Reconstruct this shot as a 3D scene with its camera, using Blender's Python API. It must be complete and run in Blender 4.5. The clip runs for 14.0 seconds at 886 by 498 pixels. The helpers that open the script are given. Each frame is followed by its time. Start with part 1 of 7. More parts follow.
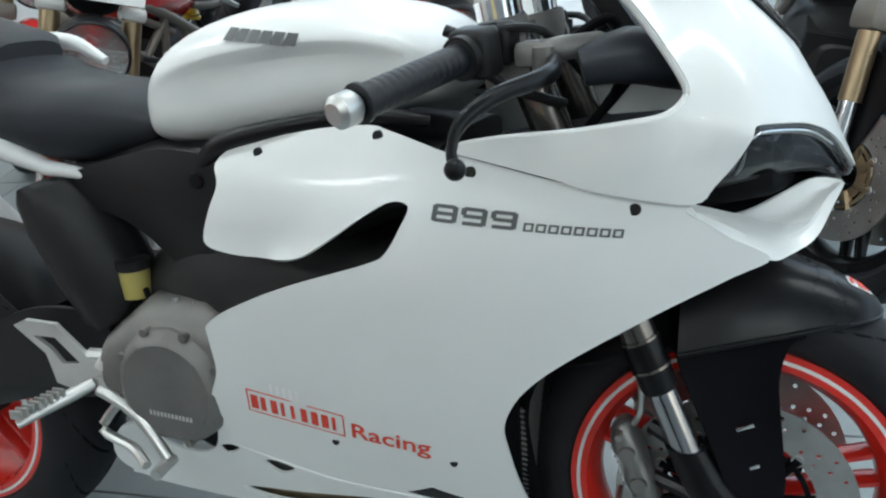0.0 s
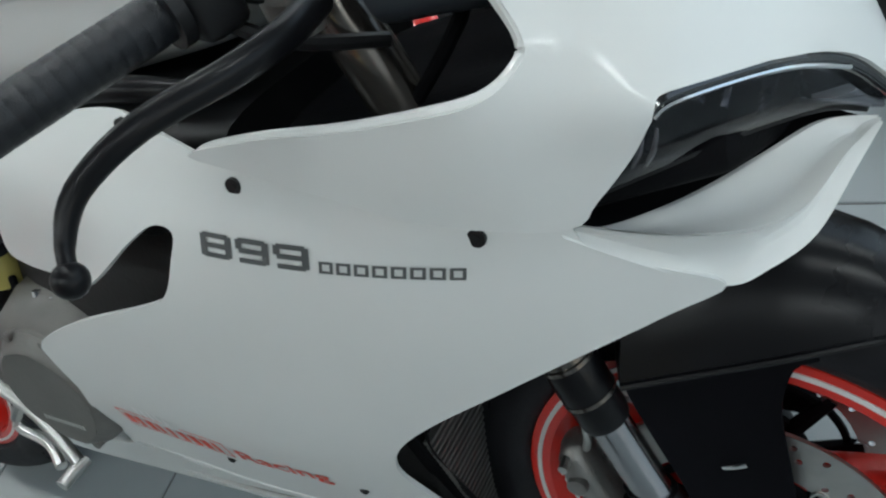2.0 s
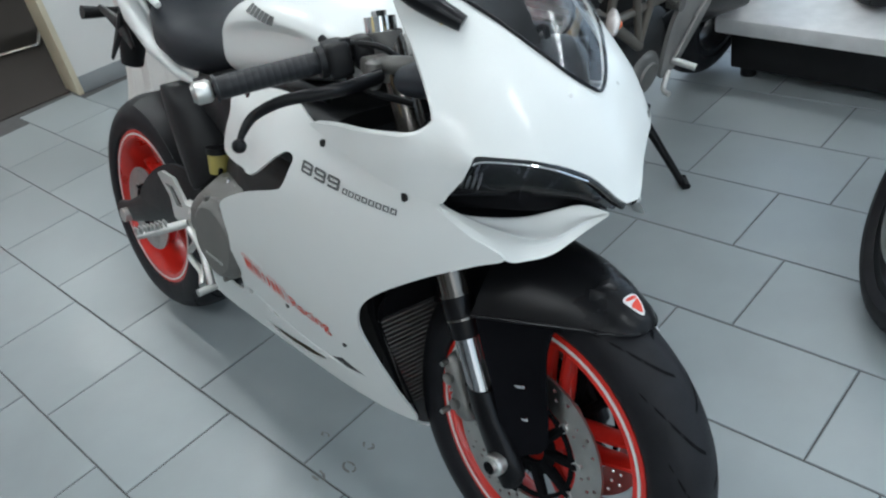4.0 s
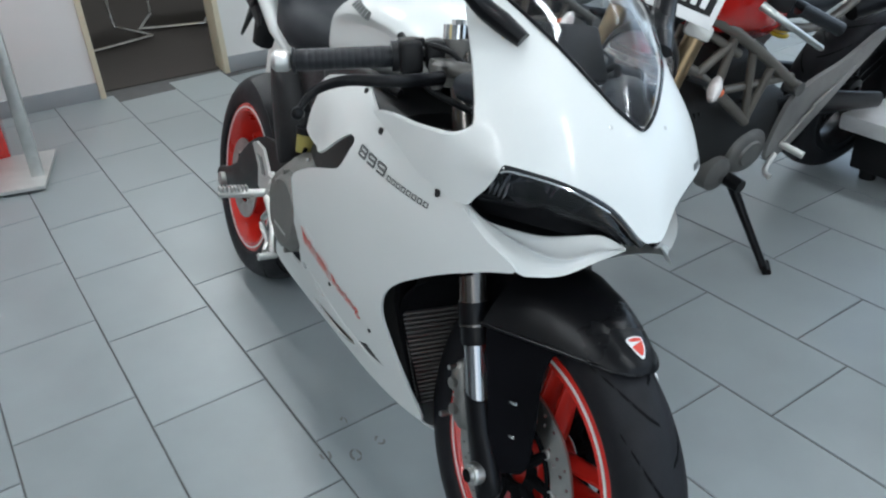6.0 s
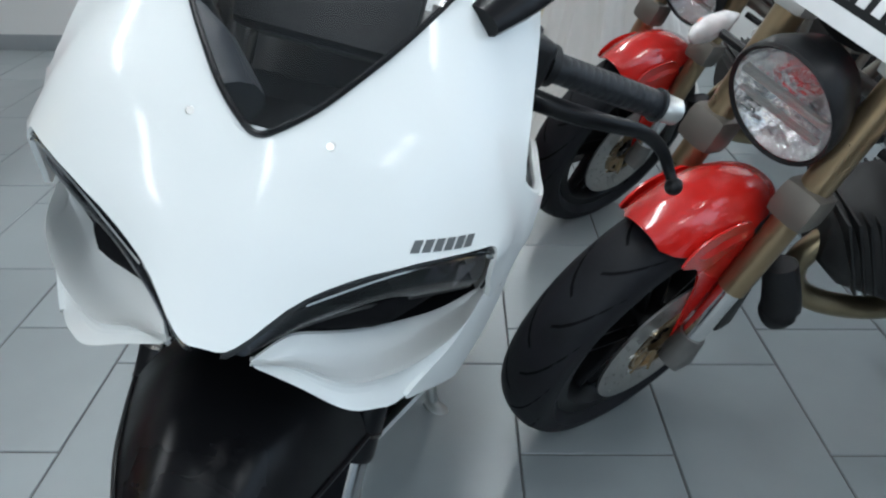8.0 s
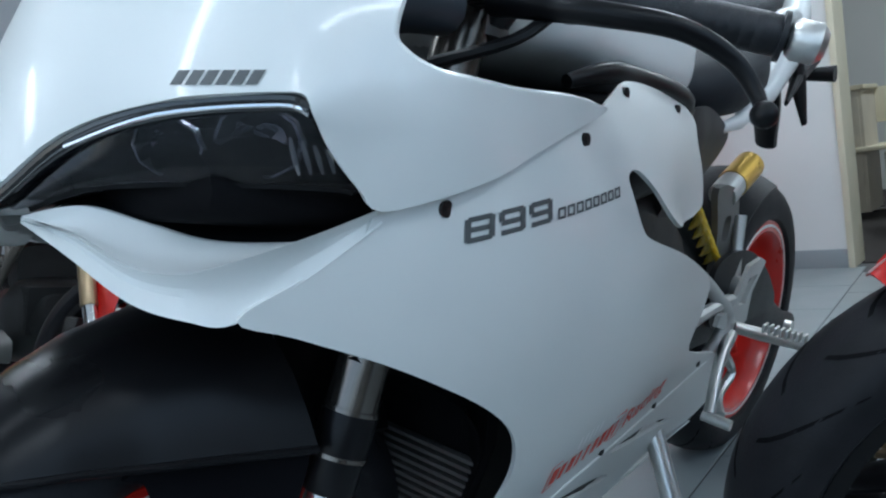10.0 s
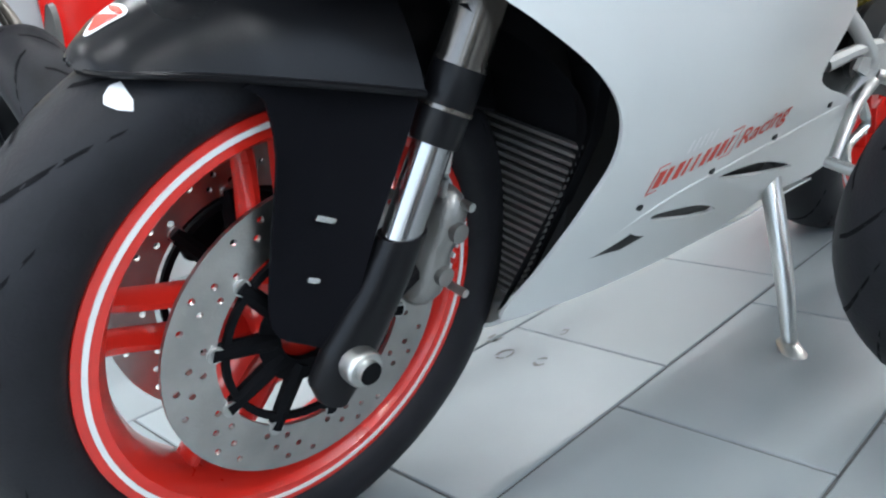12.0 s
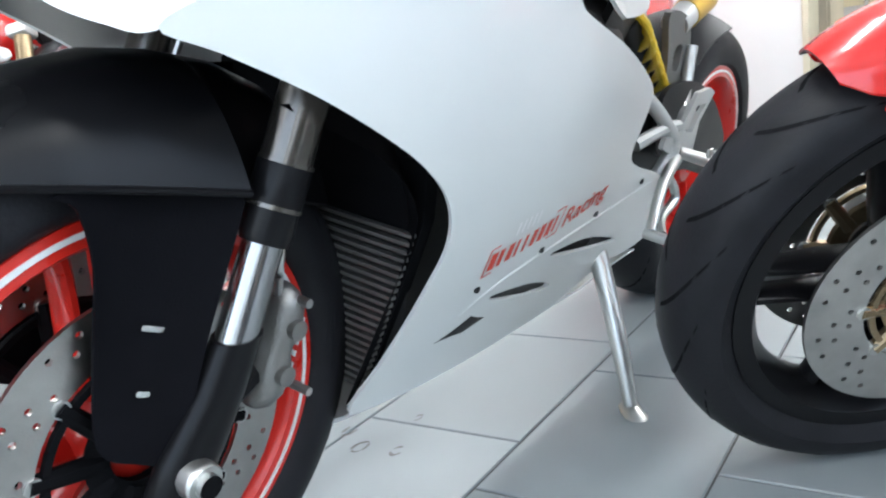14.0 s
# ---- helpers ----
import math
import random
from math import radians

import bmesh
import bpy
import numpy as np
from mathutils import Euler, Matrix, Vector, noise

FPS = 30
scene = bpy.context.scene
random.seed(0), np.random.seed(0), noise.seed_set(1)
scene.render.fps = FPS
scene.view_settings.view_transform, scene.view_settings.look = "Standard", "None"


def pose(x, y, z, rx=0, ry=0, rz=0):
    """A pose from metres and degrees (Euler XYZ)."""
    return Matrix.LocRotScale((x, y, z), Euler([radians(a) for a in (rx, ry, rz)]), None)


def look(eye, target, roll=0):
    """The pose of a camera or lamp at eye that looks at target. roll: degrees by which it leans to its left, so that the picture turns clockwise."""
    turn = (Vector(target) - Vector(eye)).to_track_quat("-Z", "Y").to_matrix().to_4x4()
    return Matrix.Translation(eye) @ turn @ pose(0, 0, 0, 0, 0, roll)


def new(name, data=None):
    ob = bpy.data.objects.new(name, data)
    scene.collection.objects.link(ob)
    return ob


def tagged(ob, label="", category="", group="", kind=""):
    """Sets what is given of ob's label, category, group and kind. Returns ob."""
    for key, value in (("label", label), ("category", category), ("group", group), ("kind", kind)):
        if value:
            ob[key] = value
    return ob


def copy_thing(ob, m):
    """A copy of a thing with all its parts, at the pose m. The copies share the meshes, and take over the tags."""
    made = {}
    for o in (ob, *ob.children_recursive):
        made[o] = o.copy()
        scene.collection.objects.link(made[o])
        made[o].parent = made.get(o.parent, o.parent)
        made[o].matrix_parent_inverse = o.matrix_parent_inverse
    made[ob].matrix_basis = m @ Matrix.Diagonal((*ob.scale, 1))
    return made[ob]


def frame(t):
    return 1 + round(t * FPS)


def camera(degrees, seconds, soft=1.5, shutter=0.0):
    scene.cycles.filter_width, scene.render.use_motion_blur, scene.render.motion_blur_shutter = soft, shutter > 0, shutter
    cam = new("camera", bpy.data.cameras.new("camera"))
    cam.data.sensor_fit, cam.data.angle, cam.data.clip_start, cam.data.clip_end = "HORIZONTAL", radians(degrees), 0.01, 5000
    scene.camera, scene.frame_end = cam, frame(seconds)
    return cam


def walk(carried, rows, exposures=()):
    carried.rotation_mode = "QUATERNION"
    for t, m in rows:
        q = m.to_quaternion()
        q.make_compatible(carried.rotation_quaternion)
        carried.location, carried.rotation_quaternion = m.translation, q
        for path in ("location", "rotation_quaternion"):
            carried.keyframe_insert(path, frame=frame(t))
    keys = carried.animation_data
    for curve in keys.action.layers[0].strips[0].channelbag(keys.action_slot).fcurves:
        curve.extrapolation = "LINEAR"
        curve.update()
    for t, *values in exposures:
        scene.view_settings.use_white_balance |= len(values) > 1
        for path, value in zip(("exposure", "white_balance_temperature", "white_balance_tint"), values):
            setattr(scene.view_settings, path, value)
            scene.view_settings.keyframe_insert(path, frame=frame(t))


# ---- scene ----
cam = camera(58.19, 14.0, soft=2.2, shutter=0.0)
PATH = [
    (0, (-0.031, -0.7993, 1.235), (-0.6708, 0.7975, 0.2148), -8.96),
    (0.5, (-0.0606, -0.6184, 1.1773), (-0.8461, 0.9181, 0.1663), -8.60),
    (1, (-0.0699, -0.4791, 1.169), (-0.6776, 1.1072, 0.1134), -12.98),
    (1.5, (0.0127, -0.3661, 1.1325), (-0.7646, 1.0459, -0.0516), -14.22),
    (2, (0.1164, -0.3322, 1.1595), (-0.8323, 0.7892, -0.1978), -25.65),
    (2.5, (0.2873, -0.4047, 1.2295), (-0.8425, 0.5944, -0.0841), -33.32),
    (5, (0.8309, -0.6516, 1.4076), (-0.6008, 0.2973, 0.383), -1.71),
    (5.5, (0.8349, -0.6699, 1.4029), (-0.6385, 0.2512, 0.4126), -3.49),
    (6, (0.8584, -0.5333, 1.3327), (-0.6769, 0.2739, 0.3371), -3.88),
    (6.5, (0.8948, -0.2701, 1.2476), (-0.6954, 0.4296, 0.2568), -2.30),
    (7, (0.9048, -0.0341, 1.198), (-0.6976, 0.5029, 0.1284), -1.05),
    (7.5, (0.7973, 0.1683, 1.162), (-0.8792, 0.5719, 0.1488), 1.82),
    (8, (0.5931, 0.4079, 1.0908), (-1.1691, 0.245, 0.1593), -0.40),
    (8.2, (0.5366, 0.4687, 1.0621), (-1.1885, 0.1196, 0.1123), -1.77),
    (10.5, (0.3463, 0.7973, 0.6496), (-1.0799, -0.601, 0.5471), -7.68),
    (11, (0.3704, 0.791, 0.6037), (-0.919, -0.7195, 0.3672), -7.11),
    (11.5, (0.3804, 0.7876, 0.5959), (-0.7837, -0.7865, 0.1869), -6.67),
    (12, (0.3758, 0.7961, 0.5869), (-0.8418, -0.6724, -0.0138), -6.56),
    (12.5, (0.3699, 0.7903, 0.5792), (-0.8962, -0.605, -0.0918), -6.51),
    (13, (0.3612, 0.8053, 0.5876), (-1.0581, -0.5034, 0.0651), -4.54),
    (13.5, (0.3573, 0.8113, 0.5906), (-1.1618, -0.4264, 0.19), -6.64),
    (14, (0.3629, 0.8078, 0.5927), (-1.1565, -0.4151, 0.15), -7.73),
]
walk(cam, [(t, look(eye, target, roll)) for t, eye, target, roll in PATH],
     exposures=[(0.0, -0.08, 5650, 3), (0.9, -0.42, 5680, 3), (2.4, -0.46, 5700, 3), (5.0, -0.1, 5600, 6), (7.0, -0.27, 5600, 6), (8.2, -0.27, 5600, 6), (10.4, -0.32, 5100, 4), (11.0, 0.08, 5150, 4), (12.0, 0.9, 5750, 9), (14.0, 1.05, 5750, 9)])

# ---- light ----
world = bpy.data.worlds.new("showroom_world")
scene.world = world
world.use_nodes = True
wn = world.node_tree
sky = wn.nodes.new("ShaderNodeTexSky")
sky.sky_type = "NISHITA"
sky.sun_disc = False
sky.sun_elevation, sky.sun_rotation = radians(28), radians(120)
wn.nodes["Background"].inputs["Strength"].default_value = 0.08
wn.links.new(sky.outputs["Color"], wn.nodes["Background"].inputs["Color"])

ROOM_X0, ROOM_X1, ROOM_Y0, ROOM_Y1, ROOM_H = -3.7, 3.6, -3.8, 4.2, 2.9


def area_lamp(name, where, target, sx, sy, watts, colour):
    data = bpy.data.lights.new(name, "AREA")
    data.shape, data.size, data.size_y, data.energy, data.color = "RECTANGLE", sx, sy, watts, colour
    lamp = new(name, data)
    lamp.matrix_world = look(where, target)
    return lamp


# ---- materials ----
def nodes_of(name):
    m = bpy.data.materials.new(name)
    m.use_nodes = True
    t = m.node_tree
    return m, t, t.nodes["Principled BSDF"]


def surface(name, base, rough=0.5, metal=0.0, coat=0.0, vary=0.08, scale=14.0, bump=0.0, bump_scale=220.0,
            rough_vary=0.12, random_piece=0.0, wear=None, spec=0.5):
    """A procedural surface: colour varied at two scales, uneven gloss, fine relief."""
    m, t, b = nodes_of(name)
    n, l = t.nodes, t.links
    coord = n.new("ShaderNodeTexCoord")
    big = n.new("ShaderNodeTexNoise")
    big.inputs["Scale"].default_value, big.inputs["Detail"].default_value = scale, 4
    fine = n.new("ShaderNodeTexNoise")
    fine.inputs["Scale"].default_value, fine.inputs["Detail"].default_value = bump_scale, 3
    for k in (big, fine):
        l.new(coord.outputs["Object"], k.inputs["Vector"])
    ramp = n.new("ShaderNodeMapRange")
    ramp.inputs["From Min"].default_value, ramp.inputs["From Max"].default_value = 0.3, 0.7
    ramp.inputs["To Min"].default_value, ramp.inputs["To Max"].default_value = 1 - vary, 1 + vary
    l.new(big.outputs["Fac"], ramp.inputs["Value"])
    mul = n.new("ShaderNodeMix")
    mul.data_type, mul.blend_type = "RGBA", "MULTIPLY"
    mul.inputs["Factor"].default_value = 1.0
    mul.inputs["A"].default_value = (*base, 1)
    l.new(ramp.outputs["Result"], mul.inputs["B"])
    out = mul.outputs["Result"]
    if random_piece:
        info = n.new("ShaderNodeObjectInfo")
        r2 = n.new("ShaderNodeMapRange")
        r2.inputs["To Min"].default_value, r2.inputs["To Max"].default_value = 1 - random_piece, 1 + random_piece
        l.new(info.outputs["Random"], r2.inputs["Value"])
        m2 = n.new("ShaderNodeMix")
        m2.data_type, m2.blend_type = "RGBA", "MULTIPLY"
        m2.inputs["Factor"].default_value = 1.0
        l.new(out, m2.inputs["A"])
        l.new(r2.outputs["Result"], m2.inputs["B"])
        out = m2.outputs["Result"]
    if wear:
        spots = n.new("ShaderNodeTexNoise")
        spots.inputs["Scale"].default_value, spots.inputs["Detail"].default_value = wear[1], 6
        l.new(coord.outputs["Object"], spots.inputs["Vector"])
        edge = n.new("ShaderNodeMapRange")
        edge.inputs["From Min"].default_value, edge.inputs["From Max"].default_value = wear[2], wear[2] + 0.12
        edge.inputs["To Max"].default_value = wear[3]
        l.new(spots.outputs["Fac"], edge.inputs["Value"])
        m3 = n.new("ShaderNodeMix")
        m3.data_type = "RGBA"
        l.new(edge.outputs["Result"], m3.inputs["Factor"])
        l.new(out, m3.inputs["A"])
        m3.inputs["B"].default_value = (*wear[0], 1)
        out = m3.outputs["Result"]
    l.new(out, b.inputs["Base Color"])
    rr = n.new("ShaderNodeMapRange")
    rr.inputs["From Min"].default_value, rr.inputs["From Max"].default_value = 0.3, 0.7
    rr.inputs["To Min"].default_value, rr.inputs["To Max"].default_value = max(0.02, rough * (1 - rough_vary)), min(1, rough * (1 + rough_vary))
    l.new(big.outputs["Fac"], rr.inputs["Value"])
    l.new(rr.outputs["Result"], b.inputs["Roughness"])
    b.inputs["Metallic"].default_value = metal
    b.inputs["Coat Weight"].default_value = coat
    b.inputs["Specular IOR Level"].default_value = spec
    b.inputs["Coat Roughness"].default_value = 0.08
    if bump:
        bp = n.new("ShaderNodeBump")
        bp.inputs["Strength"].default_value, bp.inputs["Distance"].default_value = bump, 0.002
        l.new(fine.outputs["Fac"], bp.inputs["Height"])
        l.new(bp.outputs["Normal"], b.inputs["Normal"])
    return m


def clear(name, colour, rough=0.02, alpha_mix=0.75, ior=1.45):
    """Thin clear sheet: mostly see-through, with a reflecting coat."""
    m, t, b = nodes_of(name)
    n, l = t.nodes, t.links
    see = n.new("ShaderNodeBsdfTransparent")
    see.inputs["Color"].default_value = (*colour, 1)
    gloss = n.new("ShaderNodeBsdfGlossy")
    gloss.inputs["Roughness"].default_value = rough
    face = n.new("ShaderNodeLayerWeight")
    face.inputs["Blend"].default_value = 0.5
    steep = n.new("ShaderNodeMath")
    steep.operation = "POWER"
    steep.inputs[1].default_value = 5.0
    l.new(face.outputs["Facing"], steep.inputs[0])
    fres = n.new("ShaderNodeMath")
    fres.operation = "MULTIPLY_ADD"
    fres.inputs[1].default_value = 0.85
    fres.inputs[2].default_value = ((ior - 1) / (ior + 1)) ** 2
    l.new(steep.outputs["Value"], fres.inputs[0])
    mix = n.new("ShaderNodeMixShader")
    l.new(fres.outputs["Value"], mix.inputs["Fac"])
    l.new(see.outputs["BSDF"], mix.inputs[1])
    l.new(gloss.outputs["BSDF"], mix.inputs[2])
    l.new(mix.outputs["Shader"], n["Material Output"].inputs["Surface"])
    n.remove(b)
    return m


def glow(name, colour, strength):
    m, t, b = nodes_of(name)
    b.inputs["Base Color"].default_value = (*colour, 1)
    b.inputs["Emission Color"].default_value = (*colour, 1)
    b.inputs["Emission Strength"].default_value = strength
    return m


WHITE = surface("pearl_white_paint", (0.74, 0.755, 0.74), 0.36, 0.0, 0.35, 0.015, 5, 0.03, 900)
MATT_BLACK = surface("matt_black_plastic", (0.013, 0.013, 0.014), 0.42, 0, 0, 0.2, 9, 0.15, 700, spec=0.26)
# darker copy of MATT_BLACK: the fork shields' shade is in its colour
SHADED_BLACK = surface("shaded_black_plastic", (0.0045, 0.0045, 0.006), 0.6, 0, 0, 0.2, 9, 0.2, 700, spec=0.05)
SATIN_BLACK = surface("satin_black_paint", (0.006, 0.006, 0.007), 0.3, 0, 0, 0.15, 7, 0.05, 500, spec=0.2)
DEEP_BLACK = surface("dark_inner_plastic", (0.006, 0.006, 0.007), 0.75, 0, 0, 0.25, 12, 0.2, 300, spec=0.06)
RUBBER = surface("tyre_rubber", (0.013, 0.013, 0.0155), 0.52, 0, 0, 0.25, 18, 0.2, 260, spec=0.2)
GRIP = surface("grip_rubber", (0.012, 0.013, 0.016), 0.36, 0, 0, 0.2, 30, 0.3, 800, spec=0.4)
SEAT = surface("seat_vinyl", (0.018, 0.02, 0.024), 0.5, 0, 0, 0.2, 10, 0.3, 900, spec=0.25)
RED_WHEEL = surface("red_wheel_paint", (0.62, 0.022, 0.012), 0.3, 0, 0.5, 0.06, 10)
RED_TANK = surface("red_tank_paint", (0.55, 0.012, 0.008), 0.22, 0, 0.8, 0.05, 6)
PIN_WHITE = surface("white_pinstripe", (0.78, 0.78, 0.76), 0.4, 0, 0, 0.03)
ALU = surface("bare_aluminium", (0.62, 0.62, 0.6), 0.36, 1.0, 0, 0.1, 20, 0.15, 500)
ALU_WHITE = surface("silver_grey_bracket", (0.6, 0.6, 0.58), 0.42, 0.6, 0, 0.08, 14, 0.1, 500)
CHROME = surface("polished_chrome", (0.78, 0.78, 0.78), 0.12, 1.0, 0, 0.05, 20)
STEEL = surface("brushed_brake_steel", (0.5, 0.49, 0.47), 0.33, 1.0, 0, 0.12, 25, 0.2, 400)
ENGINE = surface("grey_cast_engine", (0.19, 0.185, 0.175), 0.5, 0.55, 0, 0.15, 16, 0.3, 300)
ENGINE_DARK = surface("dark_cast_engine", (0.02, 0.02, 0.02), 0.55, 0.3, 0, 0.25, 16, 0.3, 250)
FRAME_GREY = surface("bronze_grey_frame_paint", (0.15, 0.135, 0.115), 0.42, 0.3, 0.1, 0.1, 12)
BRACKET = surface("grey_cast_bracket", (0.34, 0.33, 0.315), 0.45, 0.5, 0, 0.12, 18, 0.3, 300)
FORK_GOLD = surface("bronze_fork_anodised", (0.33, 0.25, 0.15), 0.3, 0.85, 0, 0.08, 12)
SLIDER = surface("hard_chrome_slider", (0.42, 0.42, 0.43), 0.2, 1.0, 0, 0.06, 20)
FORK_DARK = surface("dark_fork_tube", (0.17, 0.155, 0.14), 0.22, 0.9, 0, 0.1, 10)
GOLD = surface("gold_anodised", (0.72, 0.47, 0.08), 0.3, 0.9, 0, 0.06, 15)
SPRING_YELLOW = surface("yellow_spring_paint", (0.72, 0.5, 0.02), 0.4, 0, 0.2, 0.08, 12)
BRONZE = surface("heat_tinted_muffler", (0.3, 0.25, 0.16), 0.32, 0.9, 0, 0.2, 9)
GREY_TEXT = surface("grey_lettering", (0.1, 0.105, 0.105), 0.5, 0, 0, 0.03)
RED_TEXT = surface("red_lettering", (0.66, 0.05, 0.022), 0.45, 0, 0, 0.03)
COCKPIT = surface("blue_grey_cockpit_plastic", (0.035, 0.04, 0.048), 0.4, 0, 0, 0.12, 10, 0.1, 600, spec=0.35)
BOLT = surface("dark_bolt", (0.03, 0.03, 0.03), 0.45, 0.6, 0, 0.1)
LENS_BLACK = surface("smoked_headlight_lens", (0.006, 0.006, 0.007), 0.07, 0, 0.8, 0.1)
SCREEN = clear("tinted_screen", (0.93, 0.93, 0.935), 0.02)
LAMP_GLASS = clear("lamp_unit_glass", (0.62, 0.62, 0.65), 0.02)
LENS_CLEAR = clear("headlight_glass", (0.9, 0.9, 0.9), 0.02)
REFLECTOR = surface("headlight_reflector", (0.92, 0.92, 0.92), 0.12, 1.0, 0, 0.15, 42, 3.0, 55)
LAMP_CHROME = surface("lamp_reflector_chrome", (0.42, 0.43, 0.46), 0.16, 1.0, 0, 0.5, 60, 1.6, 70)
INDICATOR = surface("clear_indicator_lens", (0.72, 0.68, 0.66), 0.2, 0, 0.6, 0.15, 40, 0.3, 90)
INDICATOR_RED = surface("orange_bulb", (0.75, 0.16, 0.05), 0.35)
STICKER_WHITE = surface("white_sticker", (0.8, 0.8, 0.8), 0.5)
FLUID = surface("brake_fluid_pot", (0.42, 0.36, 0.1), 0.35, 0, 0.3)
CALIPER = surface("cast_caliper_grey", (0.24, 0.235, 0.225), 0.36, 0.7, 0, 0.12, 20, 0.3, 300)
RADIATOR = surface("radiator_fins", (0.2, 0.195, 0.185), 0.5, 0.6, 0, 0.15, 30)
TILE = surface("grey_floor_tile", (0.28, 0.31, 0.318), 0.34, 0, 0, 0.06, 5, 0.06, 500, 0.25, 0.05, wear=((0.2, 0.2, 0.19), 2.3, 0.66, 0.35))
GROUT = surface("dark_grout", (0.1, 0.1, 0.1), 0.9, 0, 0, 0.2, 20, 0.3, 200)
WALL = surface("white_wall_paint", (0.76, 0.76, 0.74), 0.85, 0, 0, 0.02, 2, 0.15, 160)
WALL_GREY = surface("grey_wall_paint", (0.3, 0.31, 0.32), 0.85, 0, 0, 0.05, 2, 0.15, 160)
CEILING = surface("white_ceiling_paint", (0.78, 0.78, 0.77), 0.9, 0, 0, 0.02, 2)
BASEBOARD = surface("grey_skirting_tile", (0.3, 0.32, 0.33), 0.45, 0, 0, 0.06, 6)
CARPET = surface("dark_brown_carpet", (0.045, 0.038, 0.034), 0.95, 0, 0, 0.25, 30, 0.6, 400)
JAMB = surface("cream_door_jamb", (0.68, 0.62, 0.46), 0.6, 0, 0, 0.04, 6)
CLOTH = surface("white_tablecloth", (0.74, 0.72, 0.69), 0.9, 0, 0, 0.04, 8, 0.3, 300)
BEECH = surface("beech_sideboard", (0.55, 0.5, 0.4), 0.5, 0, 0, 0.08, 8)
TUBE_LIGHT = glow("fluorescent_tube", (1.0, 0.98, 0.95), 9.0)
YELLOW_CARD = surface("yellow_tag", (0.72, 0.55, 0.1), 0.6)


# ---- building tools ----
def part(name, bm, material, parent, label="", smooth=True, angle=40):
    me = bpy.data.meshes.new(name)
    bmesh.ops.recalc_face_normals(bm, faces=bm.faces[:])
    if smooth:
        for f in bm.faces:
            f.smooth = True
        for e in bm.edges:
            if len(e.link_faces) == 2 and e.calc_face_angle(0) > radians(angle):
                e.smooth = False
    bm.to_mesh(me)
    bm.free()
    me.materials.append(material)
    ob = new(name, me)
    if parent:
        ob.parent = parent
    if label:
        ob["label"] = label
    return ob


def thing(name, label, category, group="", m=None):
    ob = new(name)
    ob.empty_display_size = 0.1
    if m is not None:
        ob.matrix_world = m
    return tagged(ob, label, category, group)


def curve(points, steps=6, closed=False):
    """Catmull-Rom through the points."""
    p = [Vector(q) for q in points]
    out = []
    n = len(p)
    for i in range(n if closed else n - 1):
        if closed:
            a, b, c, d = p[(i - 1) % n], p[i], p[(i + 1) % n], p[(i + 2) % n]
        else:
            a, b, c, d = p[max(i - 1, 0)], p[i], p[i + 1], p[min(i + 2, n - 1)]
        for k in range(steps):
            t = k / steps
            out.append(0.5 * ((2 * b) + (c - a) * t + (2 * a - 5 * b + 4 * c - d) * t * t + (3 * b - a - 3 * c + d) * t ** 3))
    if not closed:
        out.append(p[-1])
    return out


def tube(bm, points, r, sides=10, steps=0, cap=True, flat=1.0):
    """Sweep a round (or flattened) section along points; r may be a list."""
    pts = curve(points, steps) if steps else [Vector(p) for p in points]
    n = len(pts)
    rads = r if isinstance(r, (list, tuple)) else [r]
    up = Vector((0.13, 0.21, 0.97))
    rings = []
    for i, p in enumerate(pts):
        d = (pts[min(i + 1, n - 1)] - pts[max(i - 1, 0)]).normalized()
        s = d.cross(up)
        if s.length < 0.05:
            s = d.cross(Vector((0, 1, 0)))
        s.normalize()
        w = s.cross(d).normalized()
        f = i / max(n - 1, 1) * (len(rads) - 1)
        k = min(int(f), len(rads) - 1)
        rad = rads[k] + (rads[min(k + 1, len(rads) - 1)] - rads[k]) * (f - k)
        rings.append([bm.verts.new(p + (s * math.cos(a) * flat + w * math.sin(a)) * rad)
                      for a in [2 * math.pi * j / sides for j in range(sides)]])
    for a, b in zip(rings, rings[1:]):
        for j in range(sides):
            bm.faces.new((a[j], a[(j + 1) % sides], b[(j + 1) % sides], b[j]))
    if cap:
        bm.faces.new(rings[0][::-1])
        bm.faces.new(rings[-1])
    return bm


def loft(bm, rings, cap=True, closed=False):
    vs = [[bm.verts.new(p) for p in ring] for ring in rings]
    n = len(vs[0])
    pairs = list(zip(vs, vs[1:])) + ([(vs[-1], vs[0])] if closed else [])
    for a, b in pairs:
        for j in range(n):
            bm.faces.new((a[j], a[(j + 1) % n], b[(j + 1) % n], b[j]))
    if cap and not closed:
        bm.faces.new(vs[0][::-1])
        bm.faces.new(vs[-1])
    return bm


def oval(cx, cy, cz, hy, hz, power=2.6, n=28):
    """A superellipse ring in the plane x = cx."""
    out = []
    for j in range(n):
        a = 2 * math.pi * j / n
        c, s = math.cos(a), math.sin(a)
        out.append(Vector((cx, cy + hy * math.copysign(abs(c) ** (2 / power), c), cz + hz * math.copysign(abs(s) ** (2 / power), s))))
    return out


def lathe(bm, profile, sides=64, centre=(0, 0, 0)):
    """Turn a closed profile of (radius, y) about the y axis."""
    c = Vector(centre)
    rings = []
    for i in range(sides):
        a = 2 * math.pi * i / sides
        rings.append([c + Vector((r * math.cos(a), y, r * math.sin(a))) for r, y in profile])
    return loft(bm, rings, False, True)


def rod(bm, a, b, r, sides=14, r2=None):
    return tube(bm, [a, b], [r, r2 if r2 is not None else r], sides)


